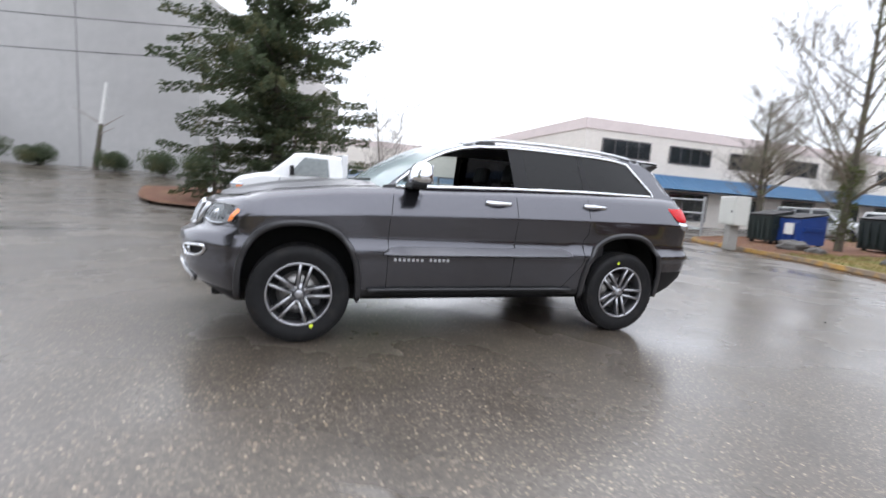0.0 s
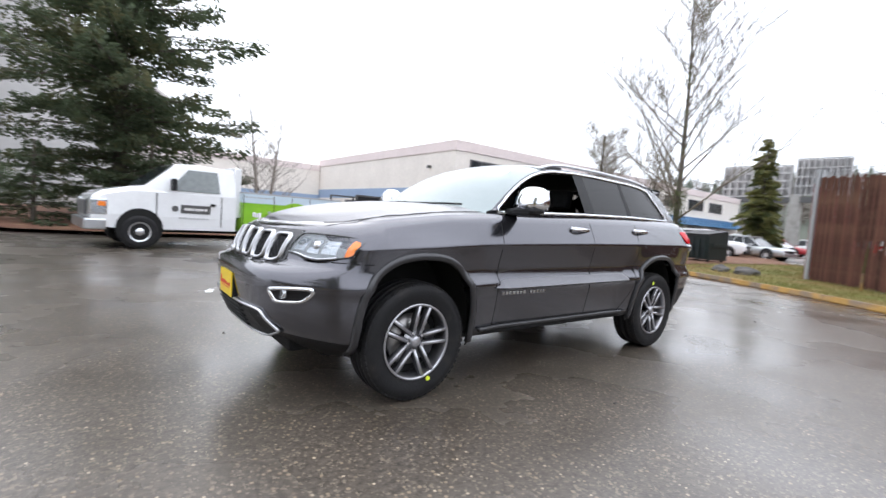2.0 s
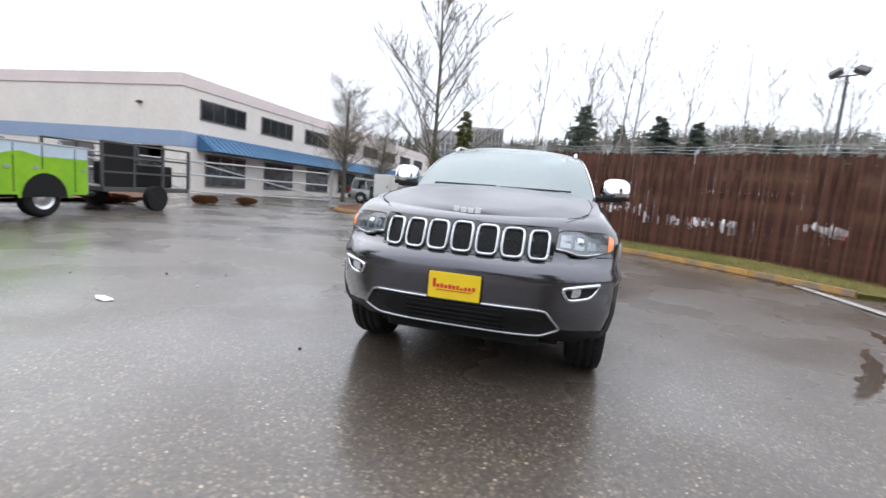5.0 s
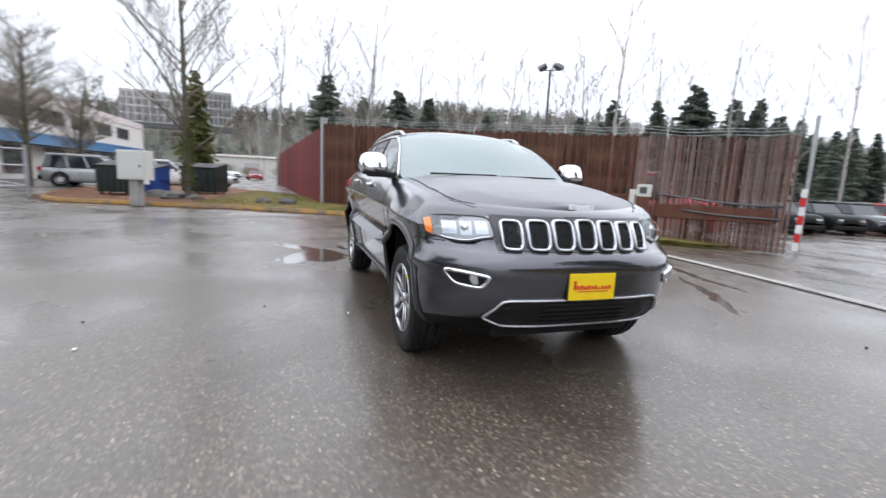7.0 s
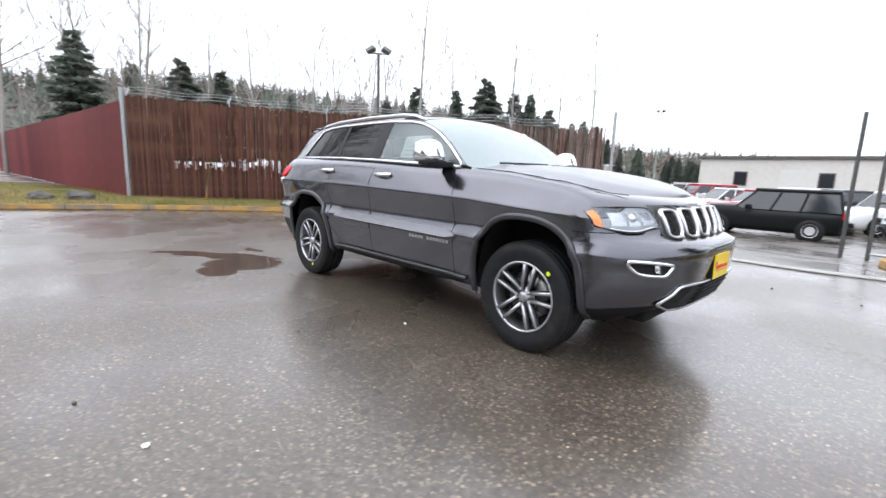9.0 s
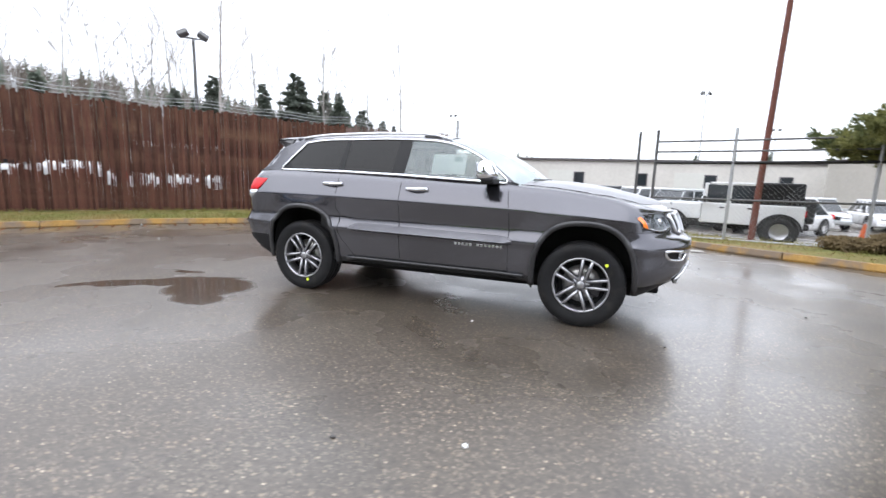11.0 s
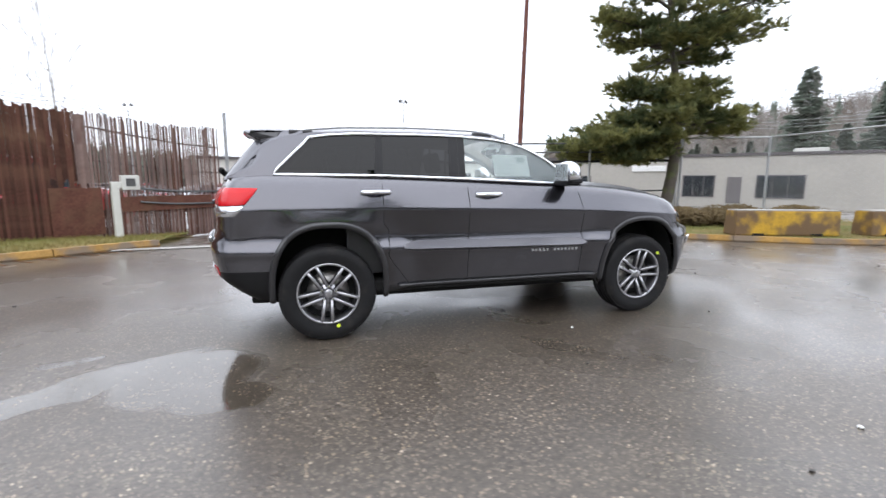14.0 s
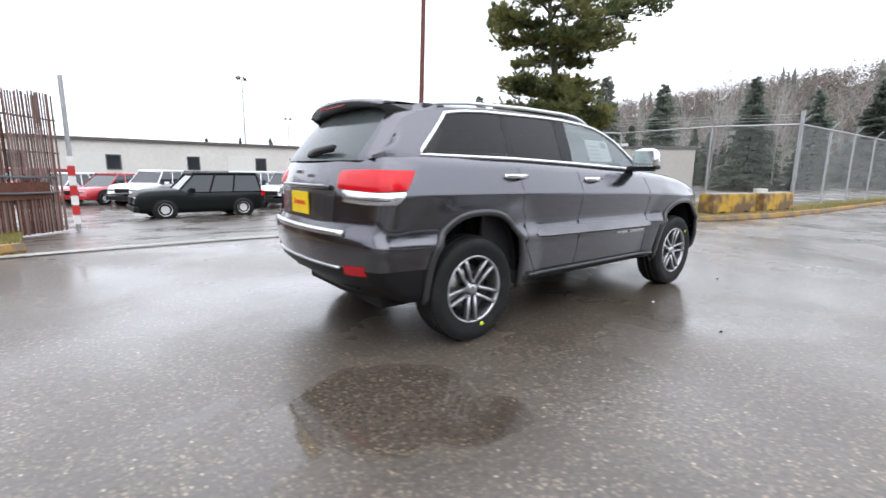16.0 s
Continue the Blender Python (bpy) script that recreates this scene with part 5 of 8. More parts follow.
for k in range(34):
    a = rnd.uniform(0, 6.28)
    d = rnd.uniform(1.3, 7)
    x, y = d * math.cos(a) * 1.2, d * math.sin(a)
    if abs(x) < 2.5 and abs(y) < 1.0:
        continue
    dark = rnd.random() < 0.6
    pebble(x, y, rnd.uniform(0.008, 0.018), ROCK if dark else PAPER, "pebble" if dark else "pale_chip", "small dark stone on the asphalt" if dark else "small white chip on the asphalt", "stone")
pebble(0.57, -1.18, 0.014, PAPER, "pale_chip", "small white chip on the asphalt", "stone")


def scatter(name, region, count, size, material, label, seed, lift=0.0):
    """Many small bent blades or leaves over a region given by a function of two numbers from 0 to 1."""
    rr = random.Random(seed)
    vs, fs = [], []
    for _ in range(count):
        x, y, z = region(rr.random(), rr.random())
        a = rr.uniform(0, 6.28)
        s = size * rr.uniform(0.5, 1.4)
        o = len(vs)
        if lift:
            dx, dy = math.cos(a), math.sin(a)
            lx, ly = rr.uniform(-0.5, 0.5) * s * lift, rr.uniform(-0.5, 0.5) * s * lift
            vs += [(x - dx * s * 0.10, y - dy * s * 0.10, z), (x + dx * s * 0.10, y + dy * s * 0.10, z), (x + lx, y + ly, z + s * lift)]
            fs.append((o, o + 1, o + 2))
        else:
            c, q = math.cos(a) * s, math.sin(a) * s
            vs += [(x - c, y - q, z + 0.003), (x + q * 0.5, y - c * 0.5, z + 0.012), (x + c, y + q, z + 0.005), (x - q * 0.5, y + c * 0.5, z + 0.010)]
            fs.append((o, o + 1, o + 2, o + 3))
    return tagged(mesh(name, vs, fs, material, smooth=False), label, "ground cover", kind="stuff")


def between(front, back, h, lo=0.02, hi=0.98):
    f, b = np.array(front), np.array(back)

    def at(u, v):
        k = u * (len(f) - 1.001)
        i, w = int(k), k - int(k)
        p = (f[i] * (1 - w) + f[i + 1] * w)
        q = (b[i] * (1 - w) + b[i + 1] * w)
        t = lo + (hi - lo) * v
        x, y = p * (1 - t) + q * t
        return x, y, ground_z(x, y) + h
    return at


scatter("grass_blades", between(KL[32:], backL[32:], 0.10), 22000, 0.07, GRASS, "thin winter grass blades", 1, 1.3)
scatter("grass_blades_right", between(KR, backR, 0.10, 0.03, 0.98), 15000, 0.08, GRASS, "thin brownish grass blades", 2, 1.3)
scatter("leaf_litter", between(KL[:38], backL[:38], 0.125, 0.0, 0.7), 12000, 0.035, LEAF, "fallen brown leaves on bark", 3)
scatter("leaf_litter_right", between(KR, backR, 0.13, 0.0, 0.9), 5000, 0.03, LEAF, "fallen brown leaves in grass", 4)
scatter("leaf_line", lambda u, v: (lambda p: (p[0] + 0.1 + 0.35 * v ** 2, p[1] - 0.25 * v ** 2, ground_z(*p)))(KL[int(u * 78)]), 5200, 0.028, LEAF, "wet leaves gathered along the kerb", 6)

# ---- trees ----
def tube(vs, fs, p, q, r0, r1, seg):
    p, q = Vector(p), Vector(q)
    d = (q - p)
    if d.length < 1e-4:
        return
    d.normalize()
    a = d.orthogonal().normalized()
    b = d.cross(a)
    o = len(vs)
    for c, r in ((p, r0), (q, r1)):
        for k in range(seg):
            t = 2 * math.pi * k / seg
            vs.append(c + a * (r * math.cos(t)) + b * (r * math.sin(t)))
    for k in range(seg):
        fs.append((o + k, o + (k + 1) % seg, o + seg + (k + 1) % seg, o + seg + k))


def bare_tree(name, x, y, h, r, spread, seed, label, material=None, levels=4, stems=1, start=0.22, dens=1.0, group="", fine=0.004, twig=None, rise=0.22):
    """A leafless tree: tapering trunk and limbs that fork into fine twigs."""
    rr = random.Random(seed)
    root = empty(name, pose(x, y, ground_z(x, y)), label, "tree", group)
    tv, tf, lv, lf = [], [], [], []

    def grow(p, d, length, rad, level):
        n = 5 if level == 0 else 4
        pts = [p]
        for k in range(n):
            d = (d + Vector((rr.uniform(-1, 1), rr.uniform(-1, 1), rr.uniform(-0.2, 0.6))) * (0.03 if level == 0 else 0.09)).normalized()
            pts.append(pts[-1] + d * (length / n))
        for k in range(n):
            r0, r1 = rad * (1 - 0.8 * k / n), rad * (1 - 0.8 * (k + 1) / n)
            if level == 0:
                tube(tv, tf, pts[k], pts[k + 1], r0, r1, 9)
            else:
                tube(lv, lf, pts[k], pts[k + 1], max(r0, fine * 1.5), max(r1, fine), 5 if level < 2 else 3)
        if level < levels:
            count = int((22 if level == 0 else 6 if level == 1 else 4) * dens)
            for c in range(count):
                t = (start + (1 - start) * (c + rr.random()) / count) if level == 0 else 0.25 + 0.75 * (c + rr.random()) / count
                k = min(int(t * n), n - 1)
                base = pts[k].lerp(pts[k + 1], t * n - k)
                a = rr.uniform(0, 6.28)
                side = Vector((math.cos(a), math.sin(a), 0))
                if level:
                    side = (side + Vector((0, 0, rr.uniform(-0.3, 0.6)))).normalized()
                nd = (d * rr.uniform(0.25, 0.7) + side * spread * (1.0 if level == 0 else 0.7) + Vector((0, 0, rise))).normalized()
                grow(base, nd, length * (rr.uniform(0.22, 0.42) * (1.15 - 0.6 * t) * min(1.0, 0.4 + spread) if level == 0 else rr.uniform(0.35, 0.6)), rad * (1 - 0.8 * t) * (0.42 if level == 0 else 0.5), level + 1)
    for s in range(stems):
        a = 6.28 * s / max(stems, 1) + 0.5
        grow(Vector((0.15 * math.cos(a) * (stems > 1), 0.15 * math.sin(a) * (stems > 1), 0)), Vector((0.16 * math.cos(a) * (stems > 1), 0.16 * math.sin(a) * (stems > 1), 1)), h * (1 if s == 0 else rr.uniform(0.7, 0.95)), r * (1 if s == 0 else 0.7), 0)
    mesh("trunk", tv, tf, material or BARK, root)
    mesh("crown", lv, lf, twig or material or BARK, root)
    return root


def conifer(name, x, y, h, r, seed, label, material=None, first=0.03, droop=0.35, tufts=26, whorls=34, trunk=0.16, gaps=0.12, group="", nsize=1.0, skirt=1.0, loose=0.06, fan=0.30, ragged=0.0):
    """A conifer: trunk, whorls of drooping boughs, each bough hung with many small needle sprays."""
    rr = random.Random(seed)
    root = empty(name, pose(x, y, ground_z(x, y) + 0.08), label, "tree", group)
    tv, tf, bv, bf, nv, nf = [], [], [], [], [], []
    for k in range(8):
        tube(tv, tf, (0, 0, h * k / 8 - (0.15 if k == 0 else 0)), (0, 0, h * (k + 1) / 8), trunk * (1 - k / 8) + 0.02, trunk * (1 - (k + 1) / 8) + 0.015, 9)
    for w in range(whorls):
        u = first + (1 - first) * w / whorls
        z = h * u
        reach = r * (1 - u) ** 0.75 * rr.uniform(0.78, 1.12) * min(1.0, skirt + 2.4 * u) + 0.15
        for b in range(rr.randint(4, 6)):
            if rr.random() < gaps:
                continue
            a = rr.uniform(0, 6.28)
            L = reach * rr.uniform(0.6 - ragged, 1.12 + 0.4 * ragged)
            sag = droop * rr.uniform(1 - 1.6 * ragged, 1 + 1.2 * ragged)
            p0 = Vector((0, 0, z + rr.uniform(-2.5, 2.5) * loose))
            dirv = Vector((math.cos(a), math.sin(a), 0))
            pts = [p0 + dirv * (L * t) + Vector((0, 0, L * (0.18 * t - sag * t * t + 0.12 * t ** 4))) for t in (0, 0.25, 0.5, 0.75, 1.0)]
            for k in range(4):
                tube(bv, bf, pts[k], pts[k + 1], 0.03 * (1 - k / 4.5) * (L / 3 + 0.3), 0.03 * (1 - (k + 1) / 4.5) * (L / 3 + 0.3), 4)
            side = Vector((-dirv.y, dirv.x, 0))
            for s in range(int(tufts * (0.4 + L / r))):
                t = rr.random() ** 0.7
                k = min(int(t * 4), 3)
                c = pts[k].lerp(pts[k + 1], t * 4 - k)
                wide = L * fan * (1.08 - t) * rr.choice((-1, 1)) * rr.random() ** 0.6
                c = c + side * wide + Vector((0, 0, -abs(wide) * 0.25 + rr.uniform(-1.0, 0.8) * loose))
                fw = (dirv * rr.uniform(0.4, 1) + side * math.copysign(rr.uniform(0.1, 0.9), wide) + Vector((0, 0, rr.uniform(-0.55, 0.2)))).normalized()
                ln = rr.uniform(0.13, 0.30) * (0.6 + 0.4 * L / r) * (r / 3.5) ** 0.5 * nsize
                wd = fw.cross(Vector((rr.uniform(-0.5, 0.5), rr.uniform(-0.5, 0.5), 1))).normalized() * ln * 0.26
                o = len(nv)
                up = Vector((0, 0, ln * 0.10))
                nv += [c, c + fw * ln * 0.5 + wd + up, c + fw * ln, c + fw * ln * 0.5 - wd + up, c + fw * ln * 0.6 - up * 2.2]
                nf += [(o, o + 1, o + 2), (o, o + 2, o + 3), (o, o + 2, o + 4)]
    mesh("trunk", tv, tf, BARK, root)
    mesh("branch_frame", bv, bf, BARK, root)["kind"] = "stuff"
    mesh("needles", nv, nf, material or NEEDLE, root, smooth=False)
    return root


big = conifer("spruce_tree", 2.4, -17.4, 17.5, 5.7, 11, "large dark green spruce in a bark bed", tufts=330, whorls=96, trunk=0.26, first=0.05, droop=0.32, gaps=0.22, nsize=0.62, skirt=0.42, loose=0.20, fan=0.20, ragged=0.28)
conifer("spruce_tree", 1.6, -15.2, 4.2, 2.2, 14, "low blue-green spruce under the large one", tufts=60, whorls=16, trunk=0.09)
conifer("spruce_tree", 4.6, -15.6, 2.6, 1.6, 15, "low spruce bush on bark mulch", tufts=60, whorls=14, trunk=0.07)
conifer("cedar_tree", -34.5, -8.6, 8.4, 1.7, 17, "narrow green cedar tree beyond the lot", PINE, tufts=120, whorls=46, droop=0.6, trunk=0.14, nsize=1.4, fan=0.5, gaps=0.03)
bare_tree("bare_tree", -15.5, -5.6, 10.6, 0.13, 0.72, 21, "tall leafless tree with an ivy-covered trunk", levels=3, start=0.16, dens=1.6, twig=BROWN_TWIG, rise=0.30, stems=1, fine=0.006)
bare_tree("bare_tree", -22.6, -13.8, 7.0, 0.16, 0.95, 24, "leafless spreading street tree by the shops", levels=3, start=0.26, dens=1.7, stems=2, twig=BROWN_TWIG)
bare_tree("bare_tree", -30, -14.5, 6.5, 0.14, 0.95, 25, "leafless spreading street tree by the shops", levels=3, start=0.26, dens=1.5, stems=2, twig=BROWN_TWIG)
bare_tree("bare_shrub_tree", -2.5, -16.5, 5.5, 0.07, 0.85, 29, "thin leafless tree beside the spruce", TWIG, levels=3, stems=4, start=0.15, dens=0.8)
bare_tree("bare_tree", -34, 3.5, 12, 0.14, 0.55, 33, "slender leafless tree behind the fence", TWIG, levels=3, stems=2)


def leaf_cloud(bm_v, bm_f, rr, c, rad, count, size):
    for _ in range(count):
        v = Vector((rr.gauss(0, 1), rr.gauss(0, 1), rr.gauss(0, 1)))
        v = v.normalized() * rr.random() ** 0.4
        p = c + Vector((v.x * rad[0], v.y * rad[1], v.z * rad[2]))
        a = Vector((rr.uniform(-1, 1), rr.uniform(-1, 1), rr.uniform(-1, 1))).normalized()
        b = a.orthogonal().normalized()
        s = size * rr.uniform(0.6, 1.4)
        o = len(bm_v)
        bm_v += [p - a * s, p + b * s * 0.35, p + a * s, p - b * s * 0.35]
        bm_f.append((o, o + 1, o + 2, o + 3))


def shrub(name, x, y, w, h, seed, label, material, group="", z=None):
    rr = random.Random(seed)
    root = empty(name, pose(x, y, ground_z(x, y) if z is None else z), label, "shrub", group)
    vs, fs, sv, sf = [], [], [], []
    for k in range(7):
        a = 6.28 * k / 7
        tube(sv, sf, (0, 0, -0.05), (math.cos(a) * w * 0.4, math.sin(a) * w * 0.4, h * 0.6), 0.02, 0.008, 4)
    for k in range(9):
        a, d = rr.uniform(0, 6.28), rr.uniform(0, 0.55) * w
        leaf_cloud(vs, fs, rr, Vector((d * math.cos(a), d * math.sin(a), h * rr.uniform(0.4, 0.6))), (w * 0.45, w * 0.45, h * 0.42), 520, 0.055)
    mesh("stems", sv, sf, BARK, root)
    mesh("foliage", vs, fs, material, root, smooth=False)
    return root


iv, ivf, rr = [], [], random.Random(8)
for k in range(26):
    z = 0.5 + 2.6 * k / 26
    leaf_cloud(iv, ivf, rr, Vector((rr.uniform(-0.12, 0.12), rr.uniform(-0.12, 0.12), z)), (0.34, 0.34, 0.25), 70, 0.05)
ivy = tagged(mesh("ivy", iv, ivf, IVY, smooth=False), "green ivy climbing the bare tree trunk", "plant")
ivy.matrix_basis = pose(-15.5, -5.6, ground_z(-15.5, -5.6))
for k, (x, y, w, h) in enumerate([(11.4, -26.2, 1.1, 1.2), (8.8, -25.6, 1.6, 1.5), (7.0, -25.0, 1.4, 1.5), (15.5, -27.5, 1.3, 1.3), (18.5, -28.5, 1.6, 1.6)]):
    shrub("hedge_shrub", x, y, w, h, 40 + k, "rounded green hedge shrub against the grey wall", NEEDLE, "shrubs by the grey wall")
for k, (x, y, w, h) in enumerate([(8.9, 6.2, 1.0, 0.55), (10.2, 5.6, 1.3, 0.6), (11.6, 4.8, 1.2, 0.55), (7.6, 6.5, 0.7, 0.4), (6.2, 6.35, 0.65, 0.36), (6.9, 6.05, 0.8, 0.45), (7.6, 5.75, 0.9, 0.5), (8.3, 5.45, 0.9, 0.52), (9.1, 5.15, 1.0, 0.5), (10.0, 4.85, 1.0, 0.48), (10.9, 4.5, 0.9, 0.42)]):
    shrub("dead_shrub", x, y, w, h, 60 + k, "low tangle of brown dry weeds on the verge", DRY_WEED, "low shrubs on the verge", ground_z(x, y) + 0.1)
for k, (x, y, w, h) in enumerate([(-9.3, -12.6, 0.5, 0.35), (-6.0, -13.0, 0.9, 0.3), (-11, -12.2, 0.6, 0.3)]):
    shrub("dry_weeds", x, y, w, h, 70 + k, "brown dry weeds at the lot edge", LEAF, "weeds")

# the pine by the chain-link fence
def pine_tree(x, y, h, seed):
    rr = random.Random(seed)
    root = empty("pine_tree", pose(x, y, ground_z(x, y) + 0.05), "tall pine with open clumped crown beside the fence", "tree")
    tv, tf, bv, bf, nv, nf = [], [], [], [], [], []
    trunk = [Vector((0.25 * math.sin(k * 0.5), -0.15 * math.sin(k * 0.4), h * k / 12)) for k in range(13)]
    trunk[0].z = -0.2
    for k in range(12):
        tube(tv, tf, trunk[k], trunk[k + 1], 0.21 * (1 - k / 13), 0.21 * (1 - (k + 1) / 13), 10)
    # tiers of limbs: lowest and highest root, middle azimuth, spread, length, count, rise
    tiers = ((2.3, 3.3, 160, 55, 3.3, 15, -0.13), (2.9, 4.3, 180, 180, 2.0, 18, 0.08), (5.0, 6.7, 180, 180, 2.9, 18, 0.16), (6.8, 9.3, 180, 180, 2.1, 15, 0.25))
    for z0, z1, az, spread, reach, count, rise in tiers:
        for w in range(count):
            z = z0 + (z1 - z0) * (w + rr.random()) / count
            u = z / h
            k = min(int(u * 12), 11)
            base = trunk[k].lerp(trunk[k + 1], u * 12 - k)
            a = radians(az + spread * (2 * ((w * 0.618) % 1) - 1) + rr.uniform(-12, 12))
            L = reach * rr.uniform(0.5, 1.15)
            d = Vector((math.cos(a), math.sin(a), rise + rr.uniform(-0.08, 0.12)))
            side = Vector((-d.y, d.x, 0)).normalized()
            bend = rr.uniform(-0.25, 0.25)

            def along(t):
                return base + d * (L * t) + side * (bend * L * t * t) + Vector((0, 0, -0.12 * L * t * t + 0.13 * L * t ** 3))
            for m in range(4):
                tube(bv, bf, along(m / 4), along((m + 1) / 4), 0.06 * (1 - m / 4.6), 0.06 * (1 - (m + 1) / 4.6), 5)
            for c in range(int(5 + 3.5 * L)):
                t = 1.04 - 0.72 * rr.random() ** 1.25
                cc = along(t) + side * (rr.uniform(-0.34, 0.34) * L * (1.2 - 0.6 * t)) + Vector((0, 0, rr.uniform(0.0, 0.16)))
                tube(bv, bf, along(t * 0.85), cc, 0.016, 0.006, 3)
                sx = rr.uniform(0.30, 0.46)
                for _ in range(17):
                    # a twig tip with its brush of needles
                    q = Vector((rr.gauss(0, 1), rr.gauss(0, 1), rr.gauss(0, 0.42))).normalized() * (sx * rr.random() ** 0.4)
                    q.z *= 0.8
                    tip = cc + q
                    ax = (q + Vector((0, 0, 0.14)) + d * 0.08).normalized()
                    for _ in range(24):
                        fw = (ax + Vector((rr.gauss(0, 0.55), rr.gauss(0, 0.55), rr.gauss(0, 0.4)))).normalized()
                        ln = rr.uniform(0.11, 0.18)
                        wd = fw.cross(Vector((rr.gauss(0, 1), rr.gauss(0, 1), rr.gauss(0, 1)))).normalized() * 0.014
                        s = tip - ax * rr.uniform(0, 0.13)
                        o = len(nv)
                        nv += [s - wd, s + wd, s + fw * ln]
                        nf.append((o, o + 1, o + 2))
    mesh("trunk", tv, tf, BARK, root)
    mesh("branch_frame", bv, bf, BARK, root)["kind"] = "stuff"
    mesh("needles", nv, nf, PINE, root, smooth=False)
    return root


pine_tree(9.6, 7.6, 9.6, 5)

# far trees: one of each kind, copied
fir0 = conifer("fir_tree", 0, 0, 11, 2.1, 91, "fir tree in a misty tree line, needles paled for haze", HAZY_FIR, tufts=120, whorls=54, trunk=0.16, gaps=0.03, group="far firs", nsize=1.5, droop=0.4, fan=0.5, loose=0.10)
fir1 = conifer("fir_tree", 0, 0, 9, 2.2, 92, "fir tree in a misty tree line, needles paled for haze", HAZY_FIR, tufts=120, whorls=48, trunk=0.16, gaps=0.03, group="far firs", nsize=1.5, droop=0.4, fan=0.5, loose=0.10)
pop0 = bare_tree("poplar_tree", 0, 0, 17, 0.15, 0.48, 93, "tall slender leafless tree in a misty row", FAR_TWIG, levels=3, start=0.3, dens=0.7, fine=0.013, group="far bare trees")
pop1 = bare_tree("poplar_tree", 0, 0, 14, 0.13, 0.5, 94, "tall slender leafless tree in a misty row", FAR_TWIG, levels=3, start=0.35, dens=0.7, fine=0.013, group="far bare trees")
rr = random.Random(77)


def plant(kinds, x, y, s, zoff=0.0):
    k = rr.choice(kinds)
    m = Matrix.Translation((x, y, ground_z(x, y) + zoff)) @ Matrix.Rotation(rr.uniform(0, 6.28), 4, "Z")
    ob = copy_thing(k, m)
    ob.scale = (s * rr.uniform(0.85, 1.15), s * rr.uniform(0.85, 1.15), s)
    return ob


# rows behind the rusty fence, seen over its top: bearing and height angle from the lot
for az, el in ((175, 11.6), (170.6, 9.6), (166.2, 10.8), (162.4, 10.2), (155.2, 9.0), (150.0, 8.0), (144.1, 9.0), (140.4, 10.8), (135.6, 10.6), (131.8, 12.0), (128.4, 10.4), (126.5, 9.4), (124.3, 8.6)):
    d = 46 + rr.uniform(-3, 3)
    x, y = 3.5 + d * math.cos(radians(az)), -2.6 + d * math.sin(radians(az))
    k = rr.choice((fir0, fir1))
    ob = plant([k], x, y, 1.0)
    hs = (d * math.tan(radians(el)) + 1.2) / (11 if k is fir0 else 9)
    ob.scale = (hs * 1.32, hs * 1.32, hs)
for k in range(19):
    az = 119 + k * 3.4 + rr.uniform(-1.2, 1.2)
    d = rr.uniform(44, 60)
    plant([pop0, pop1], 3.5 + d * math.cos(radians(az)), -2.6 + d * math.sin(radians(az)), rr.uniform(0.85, 1.25))
# wooded slope past the gate
for k in range(34):
    az = rr.uniform(105, 128)
    d = rr.uniform(95, 130)
    el = np.interp(az, (105, 111, 114, 119.5, 128), (2.2, 3.2, 4.0, 7.0, 8.2)) * rr.uniform(0.7, 1.0)
    k0 = rr.choice((fir0, fir1))
    ob = plant([k0], 3.5 + d * math.cos(radians(az)), -2.6 + d * math.sin(radians(az)), 1.0)
    hs = (d * math.tan(radians(el)) + 1.2) / (11 if k0 is fir0 else 9)
    ob.scale = (hs * 1.25, hs * 1.25, hs)
# behind the long white building and on the slope to the east
for k in range(30):
    a = radians(44 + k * 1.7 + rr.uniform(-1, 1))
    d = rr.uniform(120, 150)
    plant([fir0, fir1], d * math.cos(a), d * math.sin(a), rr.uniform(0.5, 0.95))
for k in range(46):
    a = radians(rr.uniform(-4, 44))
    d = rr.uniform(70, 95)
    ob = plant([fir0, fir1], d * math.cos(a), d * math.sin(a), rr.uniform(0.5, 1.0))
    ob.scale.x *= 1.2
    ob.scale.y *= 1.2
for az, el in ((34.3, 11.4), (28.3, 10.4), (19.7, 10.4), (14.4, 8.6), (10, 8.8), (49.3, 9.6), (5, 9.0)):
    d = rr.uniform(60, 72)
    ob = plant([fir0], -2.2 + d * math.cos(radians(az)), -4 + d * math.sin(radians(az)), 1.0)
    hs = (d * math.tan(radians(el)) + 1.2) / 11
    ob.scale = (hs * 1.3, hs * 1.3, hs)
for k in range(34):
    a = radians(rr.uniform(-4, 44))
    d = rr.uniform(66, 92)
    plant([pop0, pop1], d * math.cos(a), d * math.sin(a), rr.uniform(0.6, 0.95))
for k in range(22):
    a = radians(rr.uniform(168, 200))
    d = rr.uniform(70, 110)
    plant([pop0, pop1], d * math.cos(a), d * math.sin(a), rr.uniform(0.45, 0.75))
for ob in (fir0, fir1, pop0, pop1):
    a = radians(rr.uniform(118, 160))
    ob.location = (50 * math.cos(a), 50 * math.sin(a), ground_z(50 * math.cos(a), 50 * math.sin(a)))


